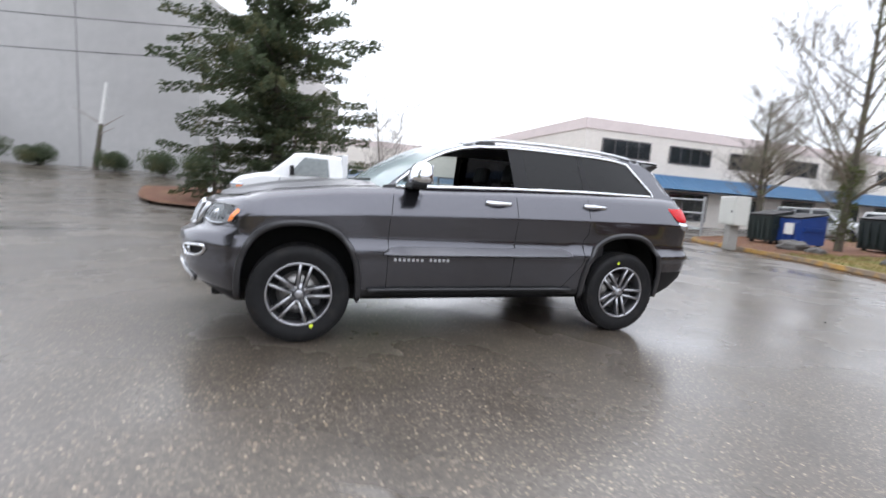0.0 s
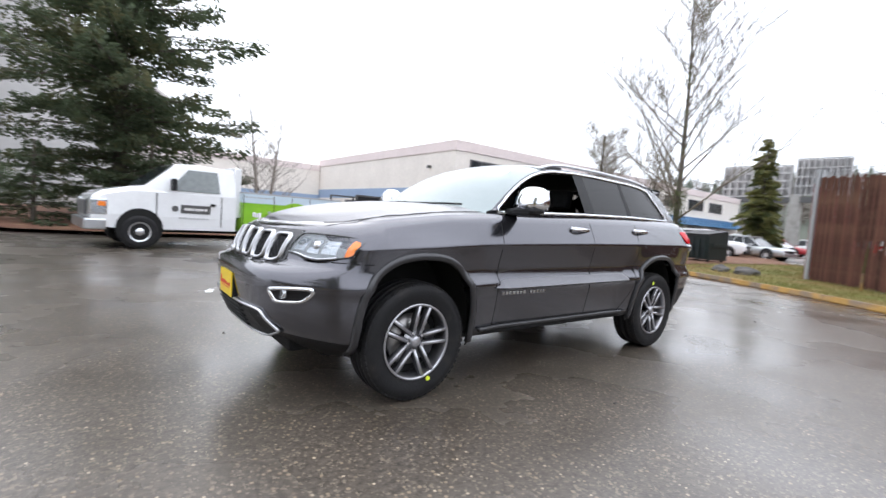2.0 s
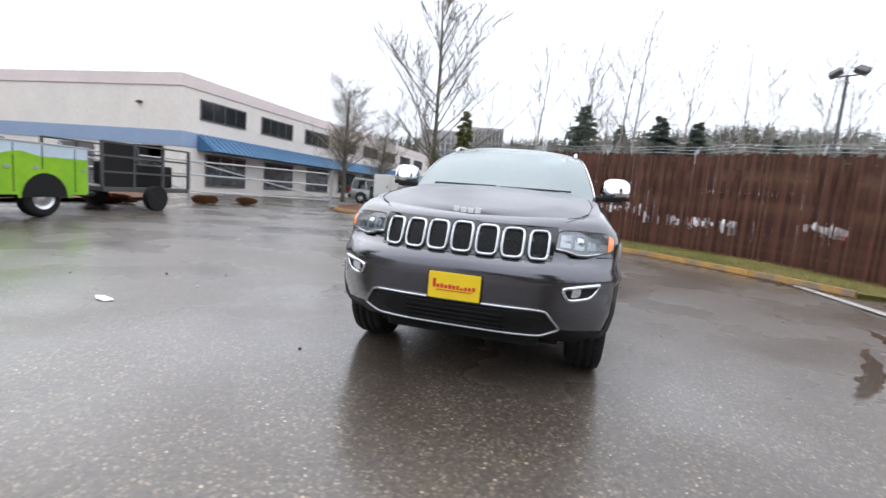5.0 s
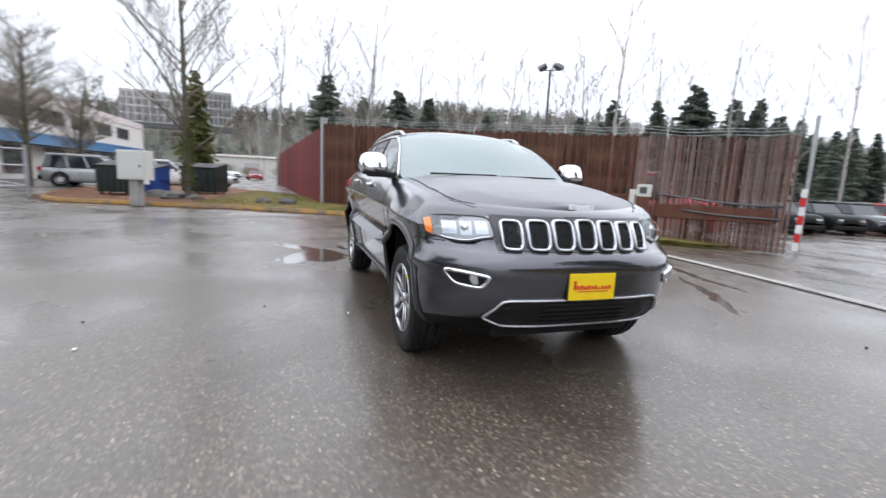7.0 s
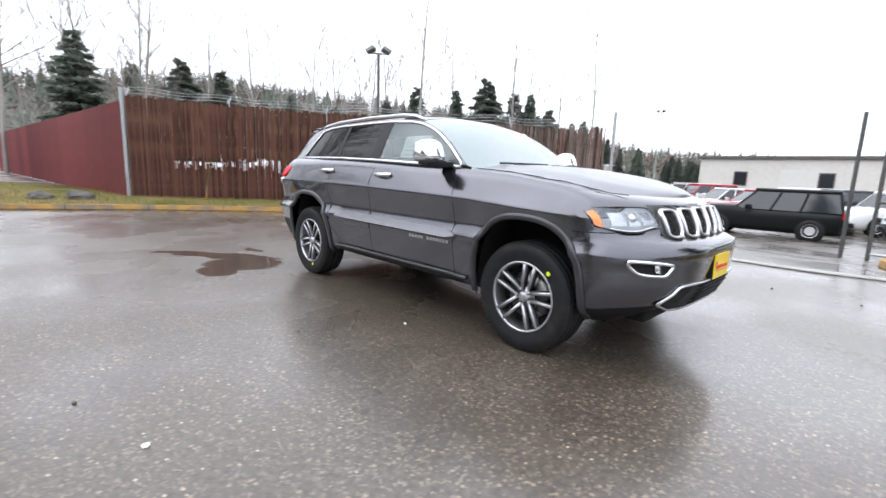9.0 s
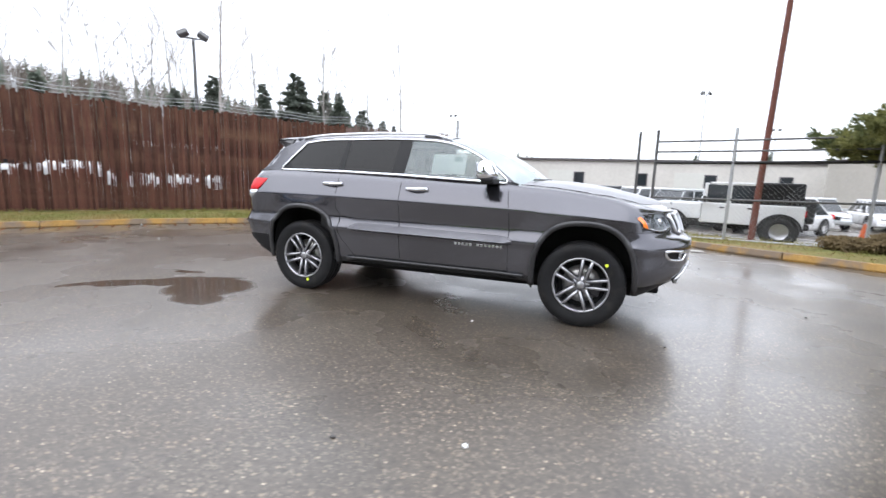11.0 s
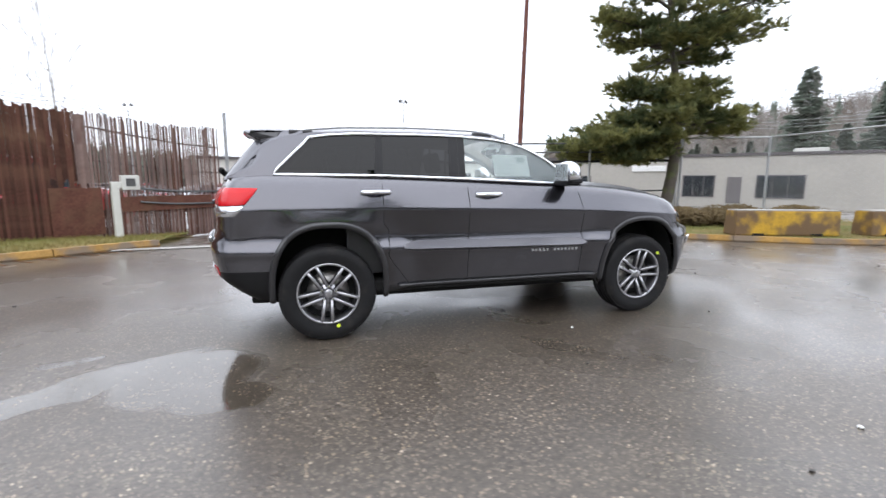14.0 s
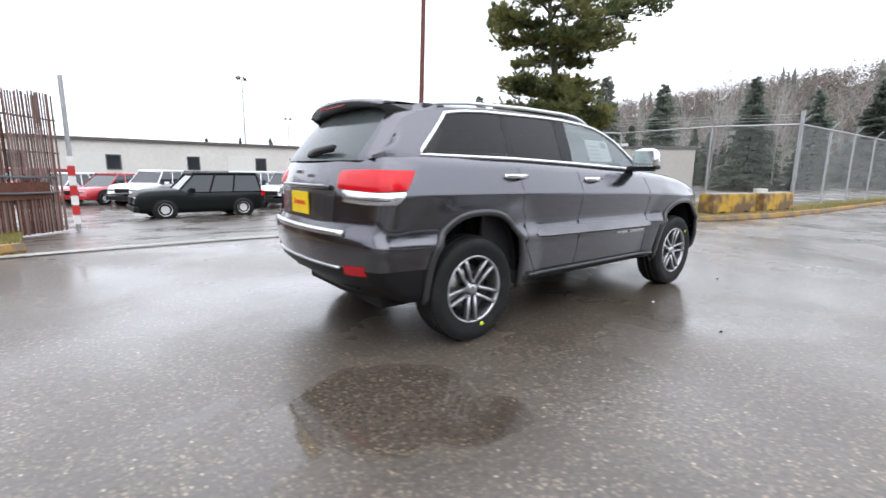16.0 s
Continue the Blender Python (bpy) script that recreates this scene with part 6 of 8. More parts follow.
def hill(name, r0, a0, a1, heights, seed, label):
    """A far wooded ridge: a band of rough slope on an arc."""
    vs, fs, N, M = [], [], 90, 8
    for i in range(N + 1):
        a = radians(a0 + (a1 - a0) * i / N)
        h = np.interp(i / N, np.linspace(0, 1, len(heights)), heights)
        h *= 1 + 0.18 * noise.noise(Vector((i * 0.35, seed, 0))) + 0.10 * noise.noise(Vector((i * 1.3, seed, 2)))
        for j in range(M + 1):
            u = j / M
            d = r0 + 90 * u
            vs.append((d * math.cos(a), d * math.sin(a), h * math.sin(u * math.pi / 2) + 1.5 * noise.noise(Vector((i * 0.9, j * 0.9, seed))) * u))
    for i in range(N):
        for j in range(M):
            fs.append((i * (M + 1) + j, i * (M + 1) + j + 1, (i + 1) * (M + 1) + j + 1, (i + 1) * (M + 1) + j))
    return tagged(mesh(name, vs, fs, HILL), label, "hill", kind="structure")


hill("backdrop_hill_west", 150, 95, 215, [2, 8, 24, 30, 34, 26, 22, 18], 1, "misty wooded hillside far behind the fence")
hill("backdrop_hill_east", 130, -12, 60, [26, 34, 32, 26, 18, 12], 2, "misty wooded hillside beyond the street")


def hill_woods(name, r0, a0, a1, heights, count, material, label, seed, twiggy):
    """Trees on a far slope, too many to count, in one mesh."""
    q = random.Random(seed)
    vs, fs = [], []
    for _ in range(count):
        u = q.random()
        a = radians(a0 + (a1 - a0) * u)
        h = np.interp(u, np.linspace(0, 1, len(heights)), heights)
        t = q.random() ** 0.7
        d = r0 + 90 * t
        z = h * math.sin(t * math.pi / 2) - 1
        c = Vector((d * math.cos(a), d * math.sin(a), z))
        H = q.uniform(6, 11)
        if twiggy:
            leaf_cloud(vs, fs, q, c + Vector((0, 0, H * 0.45)), (H * 0.3, H * 0.3, H * 0.5), 110, 0.36)
        else:
            for tier in range(8):
                zz, rad = H * (0.10 + 0.108 * tier), H * 0.19 * (1 - tier / 8.5) * q.uniform(0.8, 1.2)
                o = len(vs)
                vs.append(c + Vector((0, 0, zz + H * 0.20)))
                for k in range(9):
                    b = 6.283 * k / 9 + q.uniform(-0.2, 0.2)
                    rk = rad * q.uniform(0.55, 1.2)
                    vs.append(c + Vector((rk * math.cos(b), rk * math.sin(b), zz + q.uniform(-0.06, 0.04) * H)))
                fs += [(o, o + 1 + k, o + 1 + (k + 1) % 9) for k in range(9)]
    return tagged(mesh(name, vs, fs, material, smooth=False), label, "woods", kind="stuff")


WH, EH = [2, 8, 24, 30, 34, 26, 22, 18], [26, 34, 32, 26, 18, 12]
hill_woods("west_fir_woods", 150, 95, 215, WH, 500, HAZY_FIR, "firs scattered over the far slope, needles paled for haze", 1, False)
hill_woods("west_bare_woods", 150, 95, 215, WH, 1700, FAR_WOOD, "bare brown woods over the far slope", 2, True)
hill_woods("east_fir_woods", 130, -12, 60, EH, 130, HAZY_FIR, "firs scattered over the far slope, needles paled for haze", 3, False)
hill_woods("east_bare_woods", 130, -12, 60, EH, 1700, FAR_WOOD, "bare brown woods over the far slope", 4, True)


# ---- fences ----
def shared(name, me, parent, m, label=""):
    ob = new(name, me)
    ob.parent = parent
    ob.matrix_basis = m
    if label:
        ob["label"] = label
    return ob


def slat_mesh(name, h, material):
    bm = box(-0.0285, 0.0285, -0.004, 0.004, 0, h, 0)
    me = bpy.data.meshes.new(name)
    bm.to_mesh(me)
    bm.free()
    me.materials.append(material)
    return me


rr = random.Random(404)
fence = empty("slat_fence", pose(0, 0, 0), "tall rusty brown slatted fence with broken slats and barbed wire", "fence")
dF = GATE - CORNER
LF = dF.length
aF = math.degrees(math.atan2(dF.y, dF.x))


def fence_at(s):
    p = CORNER + dF * (s / LF)
    return p.x, p.y, ground_z(p.x, p.y) + 0.10 * (1 - sm(11, 13.5, s))


FULL_SLAT = slat_mesh("slat_full", 2.78, SLAT)
GREY_SLAT = slat_mesh("slat_full_grey", 2.66, SLAT_GREY)
LOW_SLAT = slat_mesh("slat_low", 0.93, SLAT)
MID_SLAT = slat_mesh("slat_mid", 0.30, SLAT)
UP_SLAT = slat_mesh("slat_up", 1.58, SLAT)
step = 0.0585


def fence_h(s):
    return float(np.interp(s, (0, 5, 9, 12, 14.6), (2.95, 2.72, 2.74, 2.95, 3.15)))


# worn places: stretch of the fence, tops of the broken slats, foot of the hanging ones, share broken
WORN = ((1.2, 4.4, 0.97, 1.20, 0.72), (4.5, 7.4, 0.70, 0.94, 0.45), (8.6, 9.4, 0.95, 1.15, 0.5), (10.3, 14.4, 1.18, 1.30, 0.45))
places = [((k + 0.5) * step, 1.0) for k in range(int(11.2 / step))]
places += [(11.2 + (k + 0.5) * 0.042, 0.60) for k in range(int((LF - 11.2) / 0.042))]
for s, slim in places:
    x, y, z = fence_at(s)
    grey = s > 10.8 and rr.random() < 0.85
    lift = 0.03 + rr.uniform(-0.015, 0.02)
    m = pose(x, y, z + lift, rr.uniform(-0.4, 0.4), rr.uniform(-0.12, 0.12) * (1 if slim == 1 else 6), aF + rr.uniform(-4, 4)) @ Matrix.Diagonal((slim, 1, 1, 1))
    if s > 12.8 and rr.random() < 0.06:
        continue
    top = fence_h(s) + rr.uniform(-0.06, 0.05)
    worn = [w for w in WORN if w[0] < s < w[1]]
    if worn and rr.random() < worn[0][4]:
        a, b = worn[0][2] + rr.uniform(-0.13, 0.10), worn[0][3] + rr.uniform(-0.08, 0.06)
        if rr.random() < 0.86:
            shared("slat", MID_SLAT, fence, m @ pose(rr.uniform(-0.008, 0.008), 0.004, a - 0.01) @ Matrix.Diagonal((rr.uniform(0.45, 0.75), 0.6, (b - a + 0.02) / 0.30, 1)))
        shared("slat", LOW_SLAT, fence, m @ Matrix.Diagonal((1, 1, a / 0.93, 1)))
        shared("slat", GREY_SLAT if grey else UP_SLAT, fence, m @ pose(0, 0, b) @ Matrix.Diagonal((1, 1, (top - b) / (2.66 if grey else 1.58), 1)))
    else:
        shared("slat", GREY_SLAT if grey else FULL_SLAT, fence, m @ Matrix.Diagonal((1, 1, top / (2.66 if grey else 2.78), 1)))
for s, top in ((0.0, 3.2), (2.9, 3.0), (5.8, 2.9), (8.7, 2.85), (11.6, 3.0)):
    x, y, z = fence_at(min(s, LF))
    nx, ny = math.sin(radians(aF)) * 0.05, -math.cos(radians(aF)) * 0.05
    post = part("post", cyl(0.04, 0.04, (x - nx, y - ny, z - 0.2), (x - nx, y - ny, z + top), seg=10), GALV, fence)
    part("barb_arm", cyl(0.015, 0.012, (x - nx, y - ny, z + fence_h(s) - 0.05), (x - nx * 5, y - ny * 5, z + fence_h(s) + 0.3), seg=6), GALV, post)
for h in (0.12, 1.86, 2.62):
    pts = [Vector(fence_at(s)) + Vector((-math.sin(radians(aF)) * 0.03, math.cos(radians(aF)) * 0.03, h)) for s in np.linspace(0.05, LF, 12)]
    v, f = sweep(pts, 0.04, 0.04)
    mesh("rail", v, f, DARKPIPE, fence)
for h, o in ((0.10, 0.08), (0.20, 0.14), (0.29, 0.2)):
    pts = [Vector(fence_at(s)) + Vector((-math.sin(radians(aF)) * o, math.cos(radians(aF)) * o, fence_h(s) + h + 0.03 * math.sin(s * 3))) for s in np.linspace(0.05, LF, 60)]
    v, f = sweep(pts, 0.012, 0.012)
    mesh("barbed_wire", v, f, GALV, fence)
# boards that mend the gate end
for s0, s1, z0, z1, mt in ((10.2, 11.3, 0.08, 1.18, SLAT), (11.5, 14.4, 0.78, 1.16, SLAT)):
    x, y, z = fence_at((s0 + s1) / 2)
    b = part("patch_board", box(-(s1 - s0) / 2, (s1 - s0) / 2, -0.035, -0.015, z0, z1, 0.004), mt, fence, "rust-brown plywood patch")
    b.matrix_basis = pose(x, y, z, 0, 0, aF)
for s0, s1, z0 in ((11.6, 14.6, 1.30), (12.2, 14.6, 0.95)):
    v, f = sweep([Vector(fence_at(s)) + Vector((math.sin(radians(aF)) * 0.05, -math.cos(radians(aF)) * 0.05, z0)) for s in np.linspace(s0, min(s1, LF), 6)], 0.05, 0.05)
    mesh("cross_pipe", v, f, DARKPIPE, fence)

gx0, gy0, gz0 = -3.88, 11.25, ground_z(-3.88, 11.25)
gp = empty("gate_post", pose(gx0, gy0, gz0), "gate post with red and white reflective bands at the fence end", "post")
part("pole", cyl(0.05, 0.05, (0, 0, -0.2), (0, 0, 3.7), seg=12), GALV, gp)
for k in range(7):
    part("band", box(-0.075, 0.075, -0.085, -0.06, 0.15 + k * 0.24, 0.37 + k * 0.24, 0.003), SIGNRED if k % 2 else SIGNWHITE, gp)

mf = empty("maroon_fence", pose(0, 0, 0), "long maroon painted panel fence running away from the corner", "fence")
P0, P1 = Vector((-13.3, -0.7, 0)), Vector((-48, -3.4, 0))
dm = (P1 - P0)
am = math.degrees(math.atan2(dm.y, dm.x))
NP = 15
pl_w = dm.length / NP
vs, fs = [], []
M = 24
for k in range(M + 1):
    xx = pl_w * k / M
    yy = 0.018 if k % 2 else -0.018
    vs += [(xx, yy - 0.01, 0), (xx, yy - 0.01, 2.85), (xx, yy + 0.01, 2.85), (xx, yy + 0.01, 0)]
for k in range(M):
    for j in range(4):
        fs.append((4 * k + j, 4 * k + (j + 1) % 4, 4 * k + 4 + (j + 1) % 4, 4 * k + 4 + j))
pm = bpy.data.meshes.new("panel")
pm.from_pydata(vs, [], fs)
pm.materials.append(MAROON)
for k in range(NP):
    p = P0 + dm * (k / NP)
    shared("panel", pm, mf, pose(p.x, p.y, ground_z(p.x, p.y) + 0.06, 0, 0, am))
    part("post", cyl(0.035, 0.035, (p.x, p.y + 0.06, -0.1), (p.x, p.y + 0.06, 2.98), seg=8), DARKPIPE, mf)
cp = Vector((-13.27, -0.63, 0))
corner_post = tagged(part("corner_post", cyl(0.055, 0.055, (cp.x, cp.y, -0.1), (cp.x, cp.y, 3.3), seg=12), GALV), "galvanised corner post of the slatted fence", "post")

# white sign box on a post, stake, rocks
sg = empty("sign_post", pose(-5.55, 7.1, ground_z(-5.55, 7.1) + 0.16), "white post with an angled sign box by the fence", "sign")
part("pole", box(-0.07, 0.07, -0.07, 0.07, -0.1, 1.18, 0.01), CABINET, sg)
part("arm", box(-0.07, 0.42, -0.06, 0.06, 1.06, 1.2, 0.01), CABINET, sg)
hd = part("sign_box", box(0.12, 0.46, -0.09, 0.09, 1.02, 1.34, 0.015), CABINET, sg, "white box with a dark symbol panel")
part("symbol_panel", box(0.20, 0.38, -0.098, -0.09, 1.10, 1.27, 0.002), DARKPIPE, hd)
sg.rotation_euler = (0, 0, radians(30))
stake = empty("yellow_stake", pose(-11.2, 0.9, ground_z(-11.2, 0.9) + 0.12), "bent yellow stake with a vine in the grass", "stake")
part("rod", cyl(0.03, 0.025, (0, 0, -0.1), (0.12, 0.02, 0.45), seg=8), KERB, stake)
part("vine", cyl(0.02, 0.012, (0.12, 0.02, 0.45), (0.42, 0.1, 1.15), seg=6), IVY, stake)


def rock(x, y, r, seed, group="rocks on the verge"):
    q = random.Random(seed)
    bm = bmesh.new()
    bmesh.ops.create_icosphere(bm, subdivisions=3, radius=r)
    for v in bm.verts:
        d = 1 + 0.35 * noise.noise(v.co * (1.6 / r) + Vector((seed, 0, 0))) + 0.1 * noise.noise(v.co * (5 / r))
        v.co = Vector((v.co.x * 1.35 * d, v.co.y * d, v.co.z * 0.68 * d))
    ob = part("rock", bm, ROCK)
    ob.matrix_basis = pose(x, y, ground_z(x, y) + 0.10 + r * 0.3, 0, 0, q.uniform(0, 360))
    return tagged(ob, "dark grey landscape rock on the grass verge", "rock", group)


for k, (x, y, r) in enumerate([(-12.4, -1.9, 0.26), (-12.7, -2.7, 0.22), (-13.6, -5.7, 0.34), (-14.4, -6.4, 0.3), (-13.5, -5.0, 0.2)]):
    rock(x, y, r, k)

# chain-link fence with posts, rails and wire mesh
def chain_link(name, pts, h, label, base=0.06, top_rail=True, arms=False, spacing=0.11):
    root = empty(name, pose(0, 0, 0), label, "fence")
    wv, wf = [], []
    for i, (a, b) in enumerate(zip(pts[:-1], pts[1:])):
        A, B = Vector((*a, ground_z(*a) + base)), Vector((*b, ground_z(*b) + base))
        L = (B - A).length
        d = (B - A) / L
        if top_rail:
            part("top_rail", cyl(0.028, 0.028, A + Vector((0, 0, h)), B + Vector((0, 0, h)), seg=8), GALV, root)
        n = int((L + h) / spacing)
        for k in range(n + 1):
            for sgn in (1, -1):
                s0 = k * spacing - h if sgn > 0 else k * spacing
                s1 = s0 + sgn * h
                z0, z1 = 0.0, h
                lo, hi = min(s0, s1), max(s0, s1)
                q0, q1 = (s0, z0), (s1, z1)
                def clip(q, p):
                    if q[0] < 0:
                        u = (0 - q[0]) / (p[0] - q[0])
                        return (0, q[1] + (p[1] - q[1]) * u)
                    if q[0] > L:
                        u = (L - q[0]) / (p[0] - q[0])
                        return (L, q[1] + (p[1] - q[1]) * u)
                    return q
                if hi <= 0 or lo >= L:
                    continue
                c0, c1 = clip(q0, q1), clip(q1, q0)
                tube(wv, wf, A + d * c0[0] + Vector((0, 0, c0[1])), A + d * c1[0] + Vector((0, 0, c1[1])), 0.0022, 0.0022, 3)
    for i, p in enumerate(pts):
        z = ground_z(*p)
        end = i in (0, len(pts) - 1)
        post = part("post", cyl(0.038, 0.038, (*p, z - 0.1), (*p, z + base + h + (0.25 if arms == "tall" else 0.02)), seg=10), GALV, root)
        if arms:
            part("barb_arm", cyl(0.018, 0.014, (*p, z + base + h), (p[0] + 0.05, p[1] - 0.22, z + base + h + 0.3), seg=6), GALV, post)
    mesh("wire_mesh", wv, wf, GALV, root, smooth=False)["kind"] = "stuff"
    return root


cl = chain_link("chain_link_fence", [(10.4, 7.75), (13.3, 7.0), (14.4, 4.1), (15.5, 1.75)], 2.85, "tall galvanised chain-link fence with a top rail")
chain_link("chain_link_fence", [(15.5, 1.75), (18.5, 1.6), (21.5, 1.45), (24.5, 1.3), (28, 1.1), (32, 0.9), (37, 0.7)], 2.85, "tall chain-link fence with barbed wire arms along the street", arms=True)
for h in (3.0, 3.1, 3.2):
    v, f = sweep([Vector((x, y, h + 0.05)) for x, y in ((10.4, 7.75), (13.3, 7.0), (14.4, 4.1), (15.5, 1.75))], 0.01, 0.01)
    mesh("barbed_wire", v, f, GALV, cl)
part("corner_cap", cyl(0.06, 0.06, (15.5, 1.75, 0), (15.5, 1.75, 3.35), seg=10), GALV, cl)
sf = empty("pipe_fence", pose(0, 0, 0), "open fence of dark pipes with three rails and wire mesh", "fence")
PF = [(2.3, 9.8), (2.75, 9.5), (4.6, 9.15), (7.4, 8.5), (10.3, 7.8)]
for i, (x, y) in enumerate(PF):
    part("post", cyl(0.04, 0.04, (x, y, ground_z(x, y) - 0.1), (x, y, ground_z(x, y) + (3.1 if i < 3 else 2.85)), seg=10), GALV if i > 1 else DARKPIPE, sf)
for h, mt in ((2.78, DARKPIPE), (2.50, DARKPIPE), (2.20, BLACK), (1.22, DARKPIPE), (0.15, GALV)):
    for a, b in zip(PF[1:-1] if h > 1.3 else PF[1:-1], PF[2:]):
        part("rail", cyl(0.026 if h != 2.2 else 0.04, 0.026 if h != 2.2 else 0.04, (*a, ground_z(*a) + h), (*b, ground_z(*b) + h), seg=8), mt, sf)
wv, wf = [], []
for a, b in zip(PF[1:-1], PF[2:]):
    A, B = Vector((*a, ground_z(*a) + 0.1)), Vector((*b, ground_z(*b) + 0.1))
    L = (B - A).length
    d = (B - A) / L
    for k in range(int(L / 0.11)):
        for sgn in (1, -1):
            s0 = k * 0.11
            n = 4
            s1 = min(max(s0 + sgn * 2.1, 0), L)
            tube(wv, wf, A + d * s0, A + d * s1 + Vector((0, 0, abs(s1 - s0))), 0.002, 0.002, 3)
            if sgn > 0 and s0 > 0:
                pass
mesh("wire_mesh", wv, wf, GALV, sf, smooth=False)["kind"] = "stuff"

# ---- poles and lamps ----
def flood_pole(x, y, h, label, heads=2, turn=0, material=None, r=0.07, group=""):
    root = empty("floodlight_pole", pose(x, y, ground_z(x, y), 0, 0, turn), label, "lamp post", group)
    part("pole", cyl(r * 1.3, r * 0.8, (0, 0, -0.2), (0, 0, h), seg=12), material or DARKPIPE, root)
    part("cross_arm", cyl(0.03, 0.03, (-0.36, 0, h - 0.02), (0.36, 0, h - 0.02), seg=8), DARKPIPE, root)
    for s in ((-1, 1) if heads == 2 else (1,)):
        hd = part("lamp_head", box(-0.21, 0.21, -0.17, 0.17, -0.10, 0.10, 0.05, m=pose(s * 0.37, 0.05, h + 0.14, 38, s * 30, 0)), DARKPIPE, root)
        part("lens", box(-0.17, 0.17, -0.13, 0.13, -0.115, -0.10, 0.005, m=pose(s * 0.37, 0.05, h + 0.14, 38, s * 30, 0)), WINDOW, hd)
    return root


flood_pole(-15.0, 9.8, 6.9, "dark pole with twin floodlights behind the slatted fence", turn=52)
flood_pole(9.6, 47.5, 10.8, "tall slim pole with twin lamps in the far lot", turn=20, material=GALV, group="far lot lamps")
flood_pole(-22, 62, 11, "tall slim pole with twin lamps in the far lot", turn=10, material=GALV, group="far lot lamps")
flood_pole(22, 70, 9.5, "tall slim pole with twin lamps in the far lot", turn=-20, material=GALV, group="far lot lamps")
flood_pole(24, -0.6, 8.6, "street lamp post beyond the fence corner", turn=90, heads=1, material=RUSTPOLE)
rp2 = empty("utility_pole", pose(5.35, 9.6, ground_z(5.35, 9.6), 0, 1.2, 0), "rust-red round pole standing in the verge", "pole")
part("shaft", cyl(0.085, 0.055, (0, 0, -0.3), (0, 0, 14), seg=14), RUSTPOLE, rp2)
part("collar", cyl(0.11, 0.11, (0, 0, 0.0), (0, 0, 0.16), seg=14), RUSTPOLE, rp2)

# yellow concrete barriers
def barrier(x0, y0, x1, y1):
    L = math.hypot(x1 - x0, y1 - y0)
    xs, ys = (x0 + x1) / 2, (y0 + y1) / 2
    root = empty("concrete_barrier", pose(xs, ys + 0.18, ground_z(xs, ys) + 0.115, 0, 0, math.degrees(math.atan2(y1 - y0, x1 - x0))), "chipped yellow painted concrete block barrier behind the kerb", "barrier", "yellow barriers")
    bm = box(-L / 2, L / 2, -0.24, 0.24, 0, 0.54, 0.03)
    for v in bm.verts:
        v.co.y *= 1 - 0.12 * v.co.z / 0.54
        v.co += Vector((0.012 * noise.noise(v.co * 4), 0.012 * noise.noise(v.co * 4 + Vector((5, 0, 0))), 0))
    part("block", bm, BARRIER, root)
    for s in (-L * 0.28, L * 0.28):
        part("lifting_slot", box(s - 0.13, s + 0.13, -0.245, -0.20, 0.0, 0.05, 0.004), DARK, root)
    part("cap", box(-L / 2 + 0.03, L / 2 - 0.03, -0.20, 0.20, 0.54, 0.56, 0.008), CONCRETE, root)


barrier(7.5, 3.1, 9.6, 2.35)
barrier(10.3, 2.2, 12.3, 1.8)
barrier(12.75, 1.74, 14.75, 1.52)
bag = tagged(part("white_bucket", cyl(0.16, 0.2, (13.6, 2.1, 0.1), (13.6, 2.1, 0.78), seg=14), CABINET), "white plastic bucket behind the barriers", "bucket")

# ---- buildings ----
def window(parent, x0, x1, z0, z1, panes, depth=0.08):
    """A framed window on a local wall whose outside is y = 0 and faces -y when depth is positive."""
    fr = part("window", box(x0 - 0.06, x1 + 0.06, -0.05, 0.03, z0 - 0.06, z1 + 0.06, 0.01), WFRAME, parent, "dark framed window band")
    w = (x1 - x0) / panes
    for k in range(panes):
        part("pane", box(x0 + k * w + 0.03, x0 + (k + 1) * w - 0.03, -0.058, -0.045, z0 + 0.02, z1 - 0.02, 0.002), WINDOW, fr)
    return fr


# the two-storey shop building, its corner near the lot; local x runs along the shop front away from the corner
bA = empty("office_building", pose(-14.8, -19.2, 0, 0, 0, 180), "cream two-storey office building with blue awning and band", "building")
zg = -0.05
part("wall", box(0, 46, 0, 22, zg - 0.3, 6.15, 0), CREAM, bA, "cream stucco walls")
part("parapet", box(-0.06, 46.06, -0.06, 22.06, 5.55, 6.2, 0.02), PINKTRIM, bA, "pinkish parapet band")
part("band", box(-0.03, 46.03, -0.03, 22.03, 2.45, 3.25, 0.01), BLUEBAND, bA, "pale blue painted band")
for k in range(8):
    x0 = 1.25 + k * 5.15
    window(bA, x0, x0 + 3.55 if k % 2 == 0 else x0 + 3.4, 4.05, 5.05, 4)
aw = empty("awning", pose(0, 0, 0), "", "")
aw.parent = bA
v = [(1.0, -0.05, 3.2), (45, -0.05, 3.2), (45, -1.25, 2.35), (1.0, -1.25, 2.35), (1.0, -0.05, 2.3), (45, -0.05, 2.3)]
mesh("awning_sheet", v, [(0, 1, 2, 3), (0, 3, 4), (1, 5, 2), (3, 2, 5, 4)], AWNING, aw, "blue standing-seam metal awning", smooth=False)
for k in range(98):
    x = 1.2 + k * 0.45
    b = part("awning_rib", box(-0.02, 0.02, 0, 1.47, 0, 0.04, 0), AWNING, aw)
    b.matrix_basis = pose(x, -1.25, 2.35, 35.3, 0, 0)
